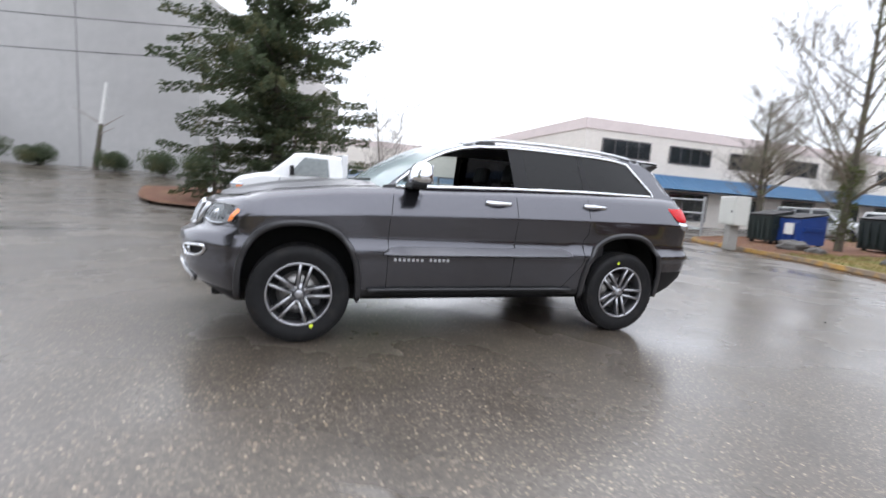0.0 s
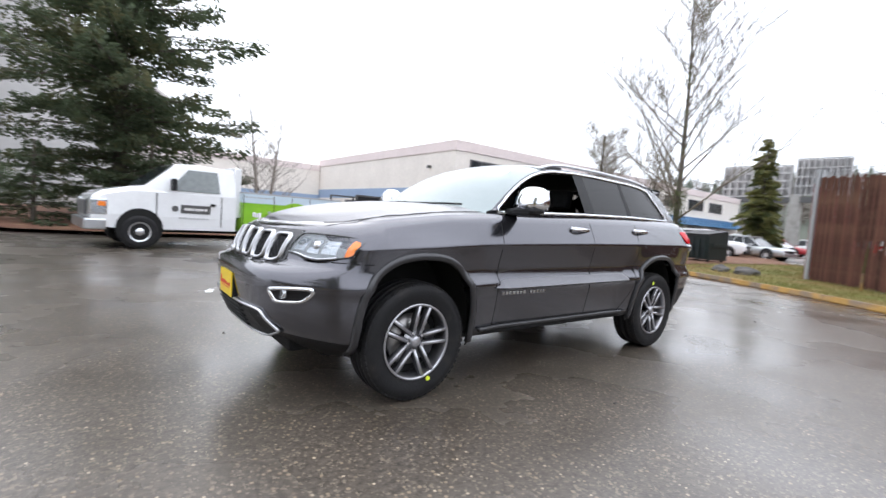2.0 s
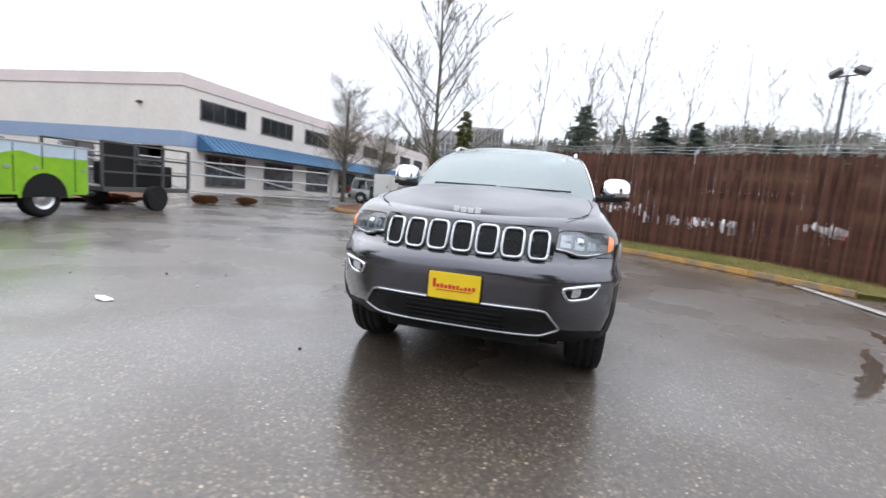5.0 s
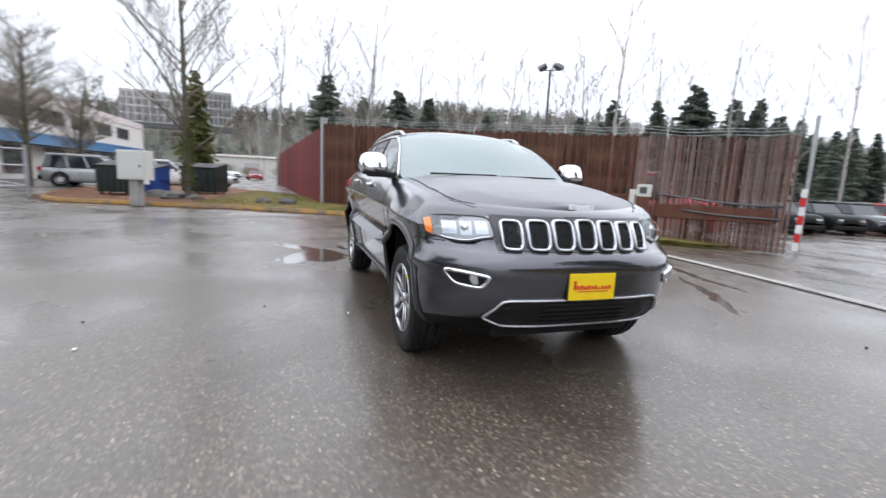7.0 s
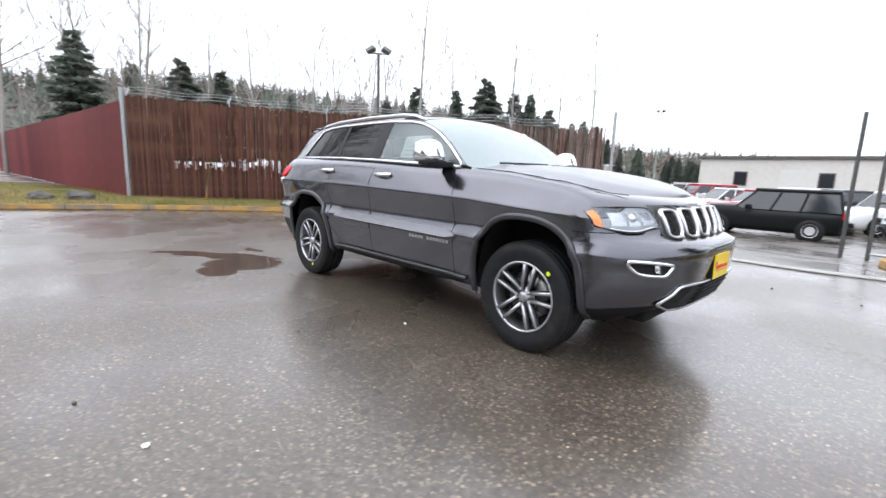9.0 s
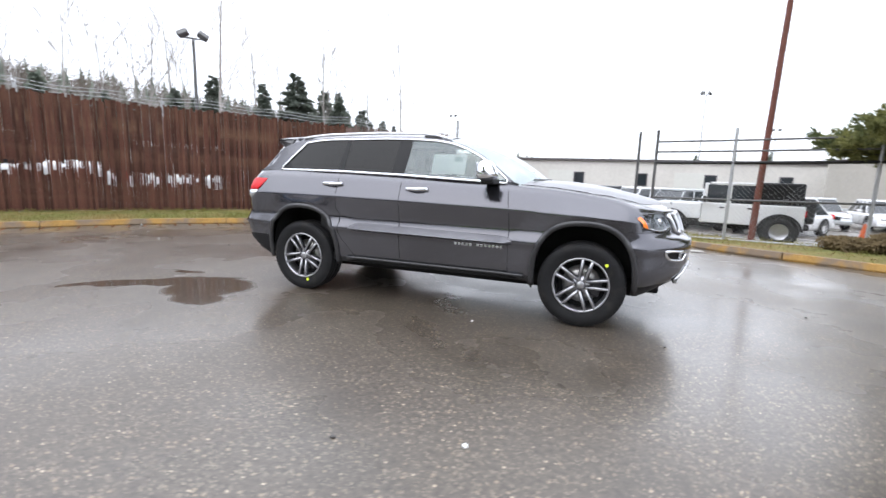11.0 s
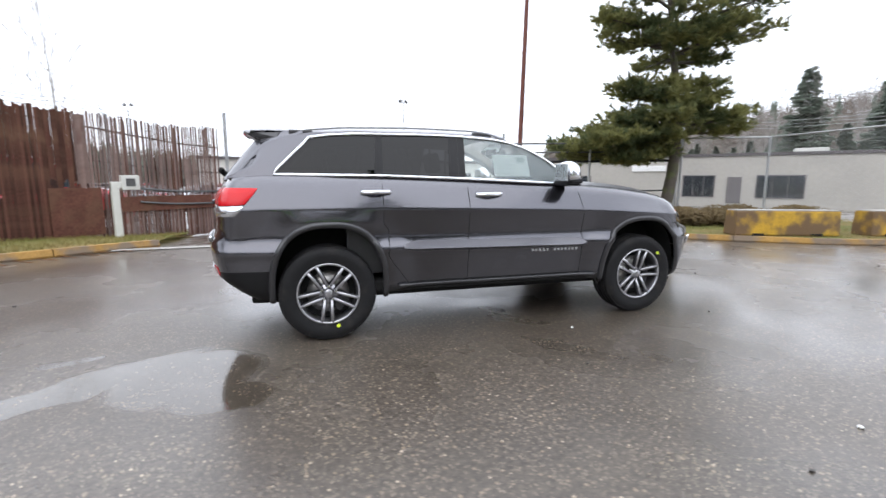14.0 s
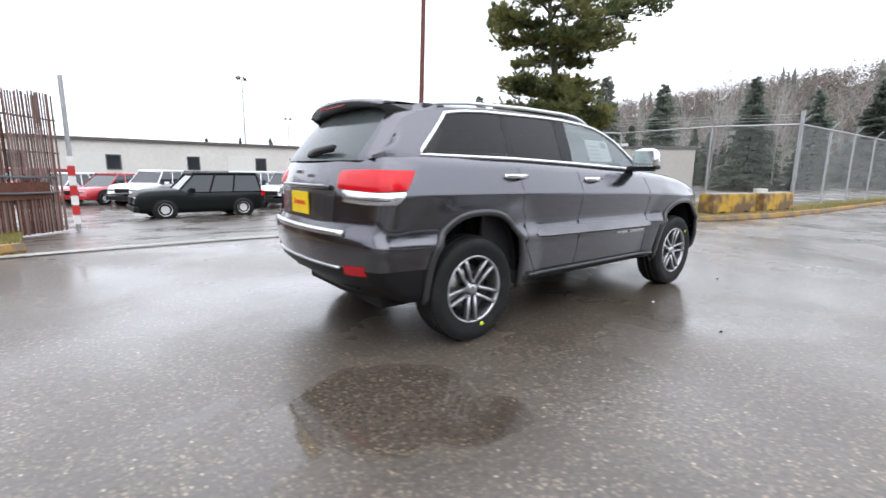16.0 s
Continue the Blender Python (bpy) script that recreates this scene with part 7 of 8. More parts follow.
for k in range(8):
    x0 = 1.6 + k * 5.15
    sh = part("shop_window", box(x0, x0 + 3.3, -0.06, 0.02, 0.35, 2.2, 0.01), WFRAME, bA, "dark shop window under the awning")
    for q in range(3):
        part("pane", box(x0 + 0.06 + q * 1.09, x0 + 1.08 + q * 1.09, -0.07, -0.055, 0.45, 2.1, 0.002), WINDOW, sh)
dr = part("entrance_door", box(-0.0, 0.0 + 0.02, 1.2, 3.3, 0, 2.4, 0), WINDOW, bA, "dark glass entrance")
for y0 in (6.0, 13.0):
    part("side_door", box(-0.05, 0.02, y0, y0 + 2.6, 0, 2.3, 0.01), WFRAME, bA)
part("security_lamp", box(-0.2, 0.0, 2.6, 2.85, 4.55, 4.7, 0.02), DARKPIPE, bA)
lowA = empty("annex_building", pose(-9.0, -41, 0, 0, 0, 0), "long low cream warehouse wing behind the offices", "building")
part("wall", box(-5.75, 12, -20, 0, -0.3, 5.6, 0), CREAM, lowA)
part("parapet", box(-5.76, 12.05, -20, 0.05, 5.1, 5.7, 0.02), PINKTRIM, lowA)
part("band", box(-5.77, 12.02, -20, 0.02, 2.0, 2.7, 0.01), BLUEBAND, lowA)

# grey warehouse with a drainpipe mast, wires
wh = empty("grey_warehouse", pose(7.2, -26.8, 0, 0, 0, -20.5), "big plain grey tilt-up warehouse above the drive", "building")
part("wall", box(0, 60, -30, 0, 0.3, 12.0, 0), WALLGREY, wh, "grey painted concrete panels")
for k in range(1, 8):
    part("panel_joint", box(k * 7.5 - 0.02, k * 7.5 + 0.02, -0.01, 0.012, 0.6, 12.0, 0), ROOFDARK, wh)
part("roof_edge", box(-0.05, 60.05, -30, 0.06, 11.85, 12.05, 0.01), CABINET, wh)
snag = empty("bare_snag", pose(12.6, -26.9, ground_z(12.6, -26.9)), "pale dead tree trunk beside the grey wall", "tree")
part("trunk", cyl(0.16, 0.10, (0, 0, -0.2), (-0.4, 0.1, 2.6), seg=9), BARK, snag)
part("pale_top", cyl(0.10, 0.07, (-0.4, 0.1, 2.6), (-0.75, 0.2, 4.9), seg=9), SIGNWHITE, snag)
for p, q in (((-0.4, 0.1, 2.6), (0.9, 0.3, 3.4)), ((-0.4, 0.1, 2.4), (-1.6, 0.3, 3.2)), ((-0.3, 0.1, 2.0), (-1.2, 0.6, 2.4))):
    part("limb", cyl(0.04, 0.012, p, q, seg=6), TWIG, snag)
for k, (z0, z1) in enumerate(((8.4, 8.1), (6.9, 6.5))):
    cbl = [Vector((x, -22.0, (z0 if k == 0 else z0) - 0.05 * (x - 8) + 0.0012 * (x - 22) ** 2 - 0.3)) for x in np.linspace(5.5, 38, 26)]
    v, f = sweep(cbl, 0.03, 0.03)
    tagged(mesh("overhead_cable", v, f, BLACK), "black overhead cable across the grey wall", "cable", "overhead cables")
part_end = tagged(part("cable_pole", cyl(0.15, 0.11, (38, -22, 0), (38, -22, 9.5), seg=12), BARK), "wooden pole that carries the overhead cables", "pole")

# long low white building at the end of the lot
wl_b = empty("white_workshop", pose(-11.5, 46, -0.5), "long low off-white workshop at the end of the lot", "building")
part("wall", box(0, 70, 0, 14, -0.3, 3.95, 0), OFFWHITE, wl_b)
part("roof_edge", box(-0.2, 70.2, -0.25, 14.2, 3.9, 4.15, 0.02), ROOFDARK, wl_b)
for k in range(11):
    window(wl_b, 3.0 + k * 6.2, 4.0 + k * 6.2, 1.5, 2.7, 1)
for k in range(5):
    part("roller_door", box(6.5 + k * 12.4, 9.2 + k * 12.4, -0.04, 0.02, 0, 2.9, 0.01), CABINET, wl_b)
far_b = empty("far_shed", pose(-85, 105, 0.0), "low pale commercial building in the mist", "building")
part("wall", box(0, 34, 0, 12, -0.5, 4.2, 0), OFFWHITE, far_b)
part("roof_edge", box(-0.2, 34.2, -0.2, 12, 4.2, 4.6, 0.02), SIGNWHITE, far_b)

# tan building across the street
tb = empty("tan_shop", pose(26.8, 30.2, -0.35, 0, 0, -51.5), "low tan block commercial building across the street", "building")
part("wall", box(-14, 19.2, 0, 14, -0.5, 3.9, 0), TAN, tb)
part("roof_edge", box(-14.1, 19.3, -0.08, 14, 3.75, 4.0, 0.02), ROOFDARK, tb)
for x0, x1 in ((4.4, 6.7), (9.6, 12.6), (-6, -3.5)):
    window(tb, x0, x1, 0.5, 2.2, 3)
part("entrance_door", box(7.6, 8.6, -0.05, 0.02, 0, 2.1, 0.01), WFRAME, tb)
part("fascia_sign", box(0.2, 3.0, -0.12, 0, 2.6, 3.1, 0.01), SIGNWHITE, tb, "white unlit sign panel")
part("rooftop_unit", box(12, 14.2, 4, 6, 4.0, 4.5, 0.05), CABINET, tb, "pale rooftop air unit")

# back of a big roadside hoarding in the distance
ov = empty("roadside_hoarding", pose(-64, -16, 0, 0, 0, 94), "grey steel back of a double roadside hoarding on a post", "hoarding")
part("column", cyl(0.75, 0.7, (1.6, 0, -0.5), (1.6, 0, 7.0), seg=16), CONCRETE, ov)
part("beam", box(-6.2, 6.4, -0.5, 0.5, 6.1, 6.8, 0.05), DARKPIPE, ov)
for x0, x1, z0, z1 in ((-6.2, 1.0, 6.8, 10.6), (1.5, 6.4, 7.0, 11.3)):
    fr = part("board", box(x0, x1, 0.3, 0.4, z0, z1, 0.02), WALLGREY, ov)
    for k in range(10):
        x = x0 + (x1 - x0) * k / 9
        part("upright", box(x - 0.07, x + 0.07, -0.5, 0.3, z0, z1 + 0.1, 0.01), WALLGREY, fr)
    for k in range(5):
        z = z0 + (z1 - z0) * k / 4
        part("rung", box(x0, x1, -0.56, -0.44, z - 0.07, z + 0.07, 0.01), WALLGREY, fr)

# ---- vehicles ----
def tyre_set(root, wb, tr, r, w, rimmat):
    for x in (wb / 2, -wb / 2):
        for s in (1, -1):
            e = empty("wheel", pose(x, s * tr, r, 0, 0, 0 if s < 0 else 180), "", "")
            e.parent = root
            v, f = spin([(r * 0.62, -w / 2), (r * 0.8, -w / 2 - 0.01), (r * 0.95, -w / 2 + 0.015), (r, -w * 0.3), (r, w * 0.3), (r * 0.95, w / 2), (r * 0.6, w / 2)], 28)
            mesh("tyre", v, f, TYRE, e)
            v, f = spin([(0.0, -w / 2 + 0.015), (r * 0.2, -w / 2 + 0.01), (r * 0.55, -w / 2 + 0.03), (r * 0.62, -w / 2 - 0.002)], 20)
            mesh("rim", v, f, rimmat, e)


def parked_car(m, L, W, H, paint, label, suv=True, group="", rimmat=None):
    """A parked car: shell lofted along its length, glasshouse, panes, lamps, wheels."""
    root = empty("parked_car", m, label, "car", group)
    belt_z = 0.58 * H
    hood = 0.60 * H if suv else 0.57 * H
    prof = [(-0.5, 0.38, 0.44 * H), (-0.497, 0.32, 0.54 * H), (-0.485, 0.27, 0.59 * H), (-0.45, 0.24, belt_z), (-0.3, 0.22, belt_z), (-0.1, 0.22, belt_z), (0.10, 0.22, belt_z), (0.20, 0.22, hood * 1.01), (0.30, 0.22, hood), (0.40, 0.23, hood * 0.97), (0.455, 0.25, hood * 0.92), (0.483, 0.28, hood * 0.82), (0.496, 0.32, hood * 0.68), (0.5, 0.38, hood * 0.55)]
    sect = [(-0.80, 0), (-0.95, 0.06), (-0.99, 0.25), (-1.0, 0.5), (-0.985, 0.75), (-0.95, 0.90), (-0.86, 0.97), (-0.6, 1.0), (0, 1.015)]
    sect += [(-y, z) for y, z in sect[-2::-1]]
    ring_n = len(sect)
    if suv:
        prof = [(u, z0, z1 * (1.05 if u > 0.15 else 1.0)) for u, z0, z1 in prof]
    vs, fs = [], []
    for k, (u, z0, z1) in enumerate(prof):
        wk = W / 2 * (1 - 0.16 * max(0, (abs(u) - 0.40) / 0.1) ** 2)
        for y, zz in sect:
            vs.append((u * L, y * wk, z0 + (z1 - z0) * zz))
    for k in range(len(prof) - 1):
        for j in range(ring_n):
            fs.append((k * ring_n + j, k * ring_n + (j + 1) % ring_n, (k + 1) * ring_n + (j + 1) % ring_n, (k + 1) * ring_n + j))
    fs += [tuple(range(ring_n)), tuple(range(len(vs) - 1, len(vs) - ring_n - 1, -1))]
    mesh("body", vs, fs, paint, root)
    # glasshouse
    xr, xf = (-0.47 * L, 0.20 * L) if suv else (-0.40 * L, 0.20 * L)
    tr_, tf_ = (-0.44 * L, 0.06 * L) if suv else (-0.24 * L, 0.04 * L)
    b0, b1 = W / 2 * 0.88, W / 2 * 0.70
    g = [(xr, -b0, belt_z - .01), (xf, -b0, belt_z - .01), (xf, b0, belt_z - .01), (xr, b0, belt_z - .01), (tr_, -b1, H * 0.96), (tf_, -b1, H * 0.96), (tf_, b1, H * 0.96), (tr_, b1, H * 0.96)]
    mesh("glasshouse", g, [(0, 1, 5, 4), (1, 2, 6, 5), (2, 3, 7, 6), (3, 0, 4, 7)], WINDOW, root, "dark window glass", smooth=False)
    rt = box(tr_ - 0.04, tf_ + 0.08, -b1 - 0.03, b1 + 0.03, H * 0.925, H, 0.055)
    part("roof", rt, paint, root)
    for s in (-1, 1):
        for xa, xb in ((xr, tr_), (xr + (xf - xr) * 0.36, tr_ + (tf_ - tr_) * 0.36), (xr + (xf - xr) * 0.64, tr_ + (tf_ - tr_) * 0.68), (xf, tf_)):
            v, f = sweep([(xa, s * (b0 + 0.006), belt_z - 0.02), (xb, s * (b1 + 0.006), H * 0.96)], 0.07, 0.03, normals=[(0, s, 0.2)] * 2)
            mesh("pillar", v, f, paint, root, smooth=False)
        part("headlamp", box(0.455 * L, 0.497 * L, s * W * 0.30 - 0.15, s * W * 0.30 + 0.15, hood * 0.66, hood * 0.80, 0.03), LAMP, root)
        part("tail_lamp", box(-0.503 * L, -0.47 * L, s * W * 0.40 - 0.09, s * W * 0.40 + 0.09, 0.46 * H, 0.58 * H, 0.02), RED, root)
        part("door_mirror", box(xf - 0.12 * L, xf - 0.08 * L, s * W * 0.53 - 0.09, s * W * 0.53 + 0.09, belt_z, belt_z + 0.14, 0.03), paint, root)
        for xx in (0.11 * L, -0.12 * L, -0.3 * L):
            part("panel_gap", box(xx - 0.006, xx + 0.006, s * W / 2 - 0.002, s * W / 2 + 0.003, 0.36, belt_z - 0.05), DARK, root)
        # flat black discs on the side paint the shade of the wheel openings
        for xx in (0.30 * L, -0.30 * L):
            v, f = spin([(0.0, 0.0), (0.40, 0.0)], 24)
            a = mesh("wheel_well", v, f, DARK, root)
            a.matrix_basis = pose(xx, s * (W / 2 + 0.004), 0.36)
    part("grille", box(0.492 * L, 0.505 * L, -W * 0.2, W * 0.2, hood * 0.62, hood * 0.80, 0.01), BLACK, root)
    part("bumper", box(0.47 * L, 0.508 * L, -W * 0.46, W * 0.46, 0.30, 0.50, 0.04), BLACK if suv else paint, root)
    part("rear_bumper", box(-0.508 * L, -0.46 * L, -W * 0.46, W * 0.46, 0.32, 0.54, 0.04), BLACK if suv else paint, root)
    tyre_set(root, 0.60 * L, W / 2 - 0.09, 0.36 if suv else 0.33, 0.23, rimmat or SILVER_RIM)
    return root


P_BLACK = mat("black_car_paint", (0.006, 0.008, 0.008), 0.4, 0, 0.1, 6, spec=0.15, coat=0.06, coat_rough=0.1)
SILVER_RIM = mat("silver_wheel", (0.60, 0.60, 0.61), 0.4, 0.3, 0.1, 9)
P_GREY = mat("charcoal_car_paint", (0.05, 0.055, 0.06), 0.3, 0.4, 0.1, 6, coat=0.8)
P_SILVER = mat("silver_car_paint", (0.48, 0.50, 0.51), 0.3, 0.6, 0.05, 6, coat=0.8)
P_RED = mat("red_car_paint", (0.42, 0.02, 0.03), 0.25, 0, 0.08, 6, coat=1.0)


def park(x, y, turn, L, W, H, paint, label, suv=True, group="cars in the far lot"):
    return parked_car(pose(x, y, ground_z(x, y), 0, 0, turn), L, W, H, paint, label, suv, group)


park(-0.3, 16.2, 184, 4.4, 1.78, 1.68, P_BLACK, "boxy black sport utility parked across the lot", True, "cars near the gate")
ROW = [(P_RED, True, "red"), (WHITE, False, "white"), (P_RED, False, "red"), (WHITE, True, "white"), (P_GREY, True, "charcoal"), (WHITE, True, "white"), (P_SILVER, True, "silver"), (WHITE, True, "white"), (WHITE, False, "white")]
for k, (pt, sv, nm) in enumerate(ROW):
    x, y = -6.4 + 1.85 * k, 29.2 - 1.44 * k
    park(x, y, 226 + 2 * math.sin(k * 2.3), 4.6, 1.82, 1.74 if sv else 1.55, pt, nm + (" sport utility" if sv else " saloon car") + " parked in a row on wet asphalt", sv)
for x, y, pt, nm in ((-13.6, 24.0, P_BLACK, "black"), (-13.3, 26.8, P_BLACK, "black"), (-13.0, 29.6, P_GREY, "charcoal"), (-12.7, 32.4, P_RED, "red"), (-12.4, 35.2, P_BLACK, "black")):
    park(x, y, 342, 4.7, 1.88, 1.72, pt, nm + " sport utility parked in the far row", True)
for x, y, pt, nm in ((9.2, 24, WHITE, "white"), (11.8, 24, P_SILVER, "silver"), (14.4, 24, WHITE, "white"), (17, 24, P_GREY, "charcoal"), (4.6, 27, P_SILVER, "silver"), (-8.2, 30.5, P_SILVER, "silver"), (0.2, 30, WHITE, "white")):
    park(x, y, 265, 4.5, 1.82, 1.5, pt, nm + " car in the packed far lot", False)
park(-8.0, 30.0, 205, 4.8, 1.92, 1.75, P_SILVER, "pale silver sport utility facing the gate", True, "cars near the gate")


def off_road_wagon(x, y, turn):
    """A boxy four-door off-road wagon: slab sides, flat bonnet, black flares and soft top, spare wheel behind."""
    root = empty("off_road_wagon", pose(x, y, ground_z(x, y), 0, 0, turn), "boxy white off-road wagon with black top behind the fence", "car", "cars near the gate")
    part("tub", box(-2.05, 0.62, -0.79, 0.79, 0.52, 1.16, 0.04), WHITE, root, "white slab-sided body")
    part("bonnet", box(0.60, 1.86, -0.66, 0.66, 0.62, 1.13, 0.05), WHITE, root)
    part("grille_panel", box(1.84, 1.90, -0.64, 0.64, 0.60, 1.10, 0.03), WHITE, root)
    for k in range(7):
        part("grille_slot", box(1.895, 1.908, -0.25 + k * 0.083 - 0.022, -0.25 + k * 0.083 + 0.022, 0.70, 1.02, 0.004), BLACK, root)
    part("front_bumper", box(1.92, 2.10, -0.82, 0.82, 0.46, 0.66, 0.04), BLACK, root)
    part("rear_bumper", box(-2.18, -2.02, -0.78, 0.78, 0.46, 0.64, 0.04), BLACK, root)
    part("chassis", box(-2.0, 1.9, -0.55, 0.55, 0.36, 0.56, 0.02), DARK, root)
    part("windscreen", box(-0.02, 0.02, -0.68, 0.68, 0, 0.66, 0.01, m=pose(0.56, 0, 1.14, 0, -18, 0)), WINDOW, root)
    part("roof", box(-0.86, 0.40, -0.70, 0.70, 1.74, 1.80, 0.025), WHITE, root)
    part("soft_top", box(-2.0, -0.84, -0.71, 0.71, 1.14, 1.82, 0.07), BLACK, root, "black folding top")
    for s_ in (-1, 1):
        for x0, x1 in ((-0.80, -0.20), (-0.10, 0.46)):
            part("side_window", box(x0, x1, s_ * 0.725 - 0.012, s_ * 0.725 + 0.012, 1.18, 1.72, 0.02), WINDOW, root)
        for xx in (-0.84, -0.15, 0.50):
            part("pillar", box(xx - 0.045, xx + 0.045, s_ * 0.72 - 0.025, s_ * 0.72 + 0.025, 1.14, 1.77, 0.01), WHITE, root)
        for xx in (-0.86, -0.14, 0.58):
            part("door_gap", box(xx - 0.007, xx + 0.007, s_ * 0.79 - 0.003, s_ * 0.79 + 0.004, 0.58, 1.14), DARK, root)
        for xx in (-0.70, 0.02):
            part("door_handle", box(xx - 0.06, xx + 0.06, s_ * 0.80 - 0.012, s_ * 0.80 + 0.012, 1.00, 1.04, 0.006), BLACK, root)
        for xx in (1.475, -1.475):
            n_, v_ = 14, []
            for q in np.linspace(radians(8), radians(172), n_):
                for rr_, yy in ((0.50, 0.70), (0.57, 0.70), (0.57, 0.94), (0.50, 0.94)):
                    v_.append((xx + rr_ * math.cos(q), s_ * yy, 0.36 + rr_ * math.sin(q) * 0.98))
            f_ = [(4 * k + j, 4 * k + (j + 1) % 4, 4 * k + 4 + (j + 1) % 4, 4 * k + 4 + j) for k in range(n_ - 1) for j in range(4)]
            mesh("fender_flare", v_, f_, BLACK, root, smooth=False)
            # flat black disc in place of a hollow, shaded arch
            v, f = spin([(0.0, 0.0), (0.50, 0.0)], 24)
            mesh("wheel_well", v, f, DARK, root).matrix_basis = pose(xx, s_ * 0.796, 0.40)
        part("headlamp", cyl(0.09, 0.09, (1.88, s_ * 0.46, 0.90), (1.915, s_ * 0.46, 0.90), seg=18), LAMP, root)
        part("tail_lamp", box(-2.08, -2.03, s_ * 0.72 - 0.06, s_ * 0.72 + 0.06, 0.86, 1.04, 0.015), RED, root)
        part("door_mirror", box(0.46, 0.56, s_ * 0.92 - 0.09, s_ * 0.92 + 0.09, 1.16, 1.36, 0.03), BLACK, root)
    part("spare_wheel", cyl(0.38, 0.38, (-2.08, 0, 1.0), (-2.32, 0, 1.0), seg=24), TYRE, root)
    tyre_set(root, 2.95, 0.80, 0.39, 0.25, ALLOY)
    return root


off_road_wagon(5.1, 12.1, 168)
# cars in front of the shops and behind the trees
for x, y, t, pt, sv, nm in ((-24.5, -11.6, 95, P_SILVER, True, "pale silver"), (-27.5, -9.2, 100, WHITE, True, "white"), (-33, -13, 90, WHITE, False, "white"), (-36.5, -12.5, 90, P_GREY, False, "charcoal"), (-31, -7.8, 80, P_SILVER, False, "silver"),
                            (-40, -11.5, 90, P_SILVER, False, "silver"), (-43, -11, 90, WHITE, True, "white"), (-46, -10.5, 90, P_RED, False, "red"), (-66, -7.0, 10, P_RED, False, "red"), (-60, -10.5, 60, WHITE, True, "white")):
    park(x, y, t, 4.6, 1.82, 1.66 if sv else 1.46, pt, nm + (" sport utility" if sv else " saloon car") + " parked beyond the bare trees", sv, "cars by the shops")
# pale low shed and clipped bushes where the street ends
shed = empty("low_shed", pose(-86, -9.0, ground_z(-86, -9.0), 0, 0, 86), "long pale low shed at the end of the street", "building")
part("wall", box(-6.5, 7.0, 0, 8, -0.2, 3.4, 0.03), OFFWHITE, shed)
part("roof", box(-6.8, 7.3, -0.3, 8.3, 3.4, 3.75, 0.04), CREAM, shed)
part("roller_door", box(-1.2, 1.2, -0.06, 0.0, 0, 2.4, 0.02), WALLGREY, shed)
for x, y, w, h in ((-80, -3.5, 3.0, 2.2), (-79, -8.5, 2.4, 1.8), (-81, -13.0, 3.2, 2.4)):
    shrub("street_bush", x, y, w, h, int(90 - y), "dark bush at the end of the street", NEEDLE, "bushes at the street end")
# cars glimpsed through the slatted fence
for k, (x, y, pt, nm) in enumerate([(-14.6, 3.0, WHITE, "white"), (-11.6, 7.2, WHITE, "white"), (-8.8, 10.4, P_RED, "red")]):
    park(x, y, aF + 4, 5.0, 1.95, 2.2, pt, nm + " van behind the slatted fence", True, "vans behind the fence")

# the service truck
CAB_GLASS = mat("grey_cab_glass", (0.15, 0.17, 0.17), 0.08, 0, 0.25, 1.2, coat=0.6)
tk = empty("service_truck", pose(0.19, -9.40, 0, 0, 0, 7.5), "white cutaway service truck with lime green wrapped utility boxes", "truck")
# local: x forward, near side at y = 0, far side at y = -2.0
cab = [(-0.0, 0.45, 2.02), (0.95, 0.45, 2.06), (1.35, 0.45, 2.02), (2.02, 0.45, 1.44), (2.30, 0.45, 1.40), (2.80, 0.48, 1.27), (2.96, 0.50, 1.14), (3.0, 0.52, 0.6)]
vs, fs = [], []
for k, (x, z0, z1) in enumerate(cab):
    ins = 0.16 if z1 > 1.6 else 0.06
    for y, z in ((-0.02, z0), (-0.0, z0 + 0.3), (-0.02, min(1.32, z1 - 0.1)), (-ins, z1 - 0.08), (-ins - 0.12, z1), (-1.98 + ins + 0.12, z1), (-1.98 + ins, z1 - 0.08), (-1.96, min(1.32, z1 - 0.1)), (-1.98, z0 + 0.3), (-1.96, z0)):
        vs.append((x, y, z))
for k in range(len(cab) - 1):
    for j in range(10):
        fs.append((k * 10 + j, (k + 1) * 10 + j, (k + 1) * 10 + (j + 1) % 10, k * 10 + (j + 1) % 10))
fs += [tuple(range(9, -1, -1)), tuple(range(70, 80))]
mesh("cab", vs, fs, WHITE, tk, "white cab with dark side window", smooth=False)
ws = [(1.40, -0.26, 1.98), (2.00, -0.16, 1.46), (2.00, -1.82, 1.46), (1.40, -1.72, 1.98)]
mesh("windscreen", [(x + 0.015, y, z + 0.015) for x, y, z in ws] + [(x - 0.01, y, z - 0.01) for x, y, z in ws], [(0, 1, 2, 3), (7, 6, 5, 4)], WINDOW, tk, smooth=False)
wd = [(0.40, 1.39), (1.52, 1.39), (1.46, 1.50), (1.10, 1.91), (0.44, 1.91)]
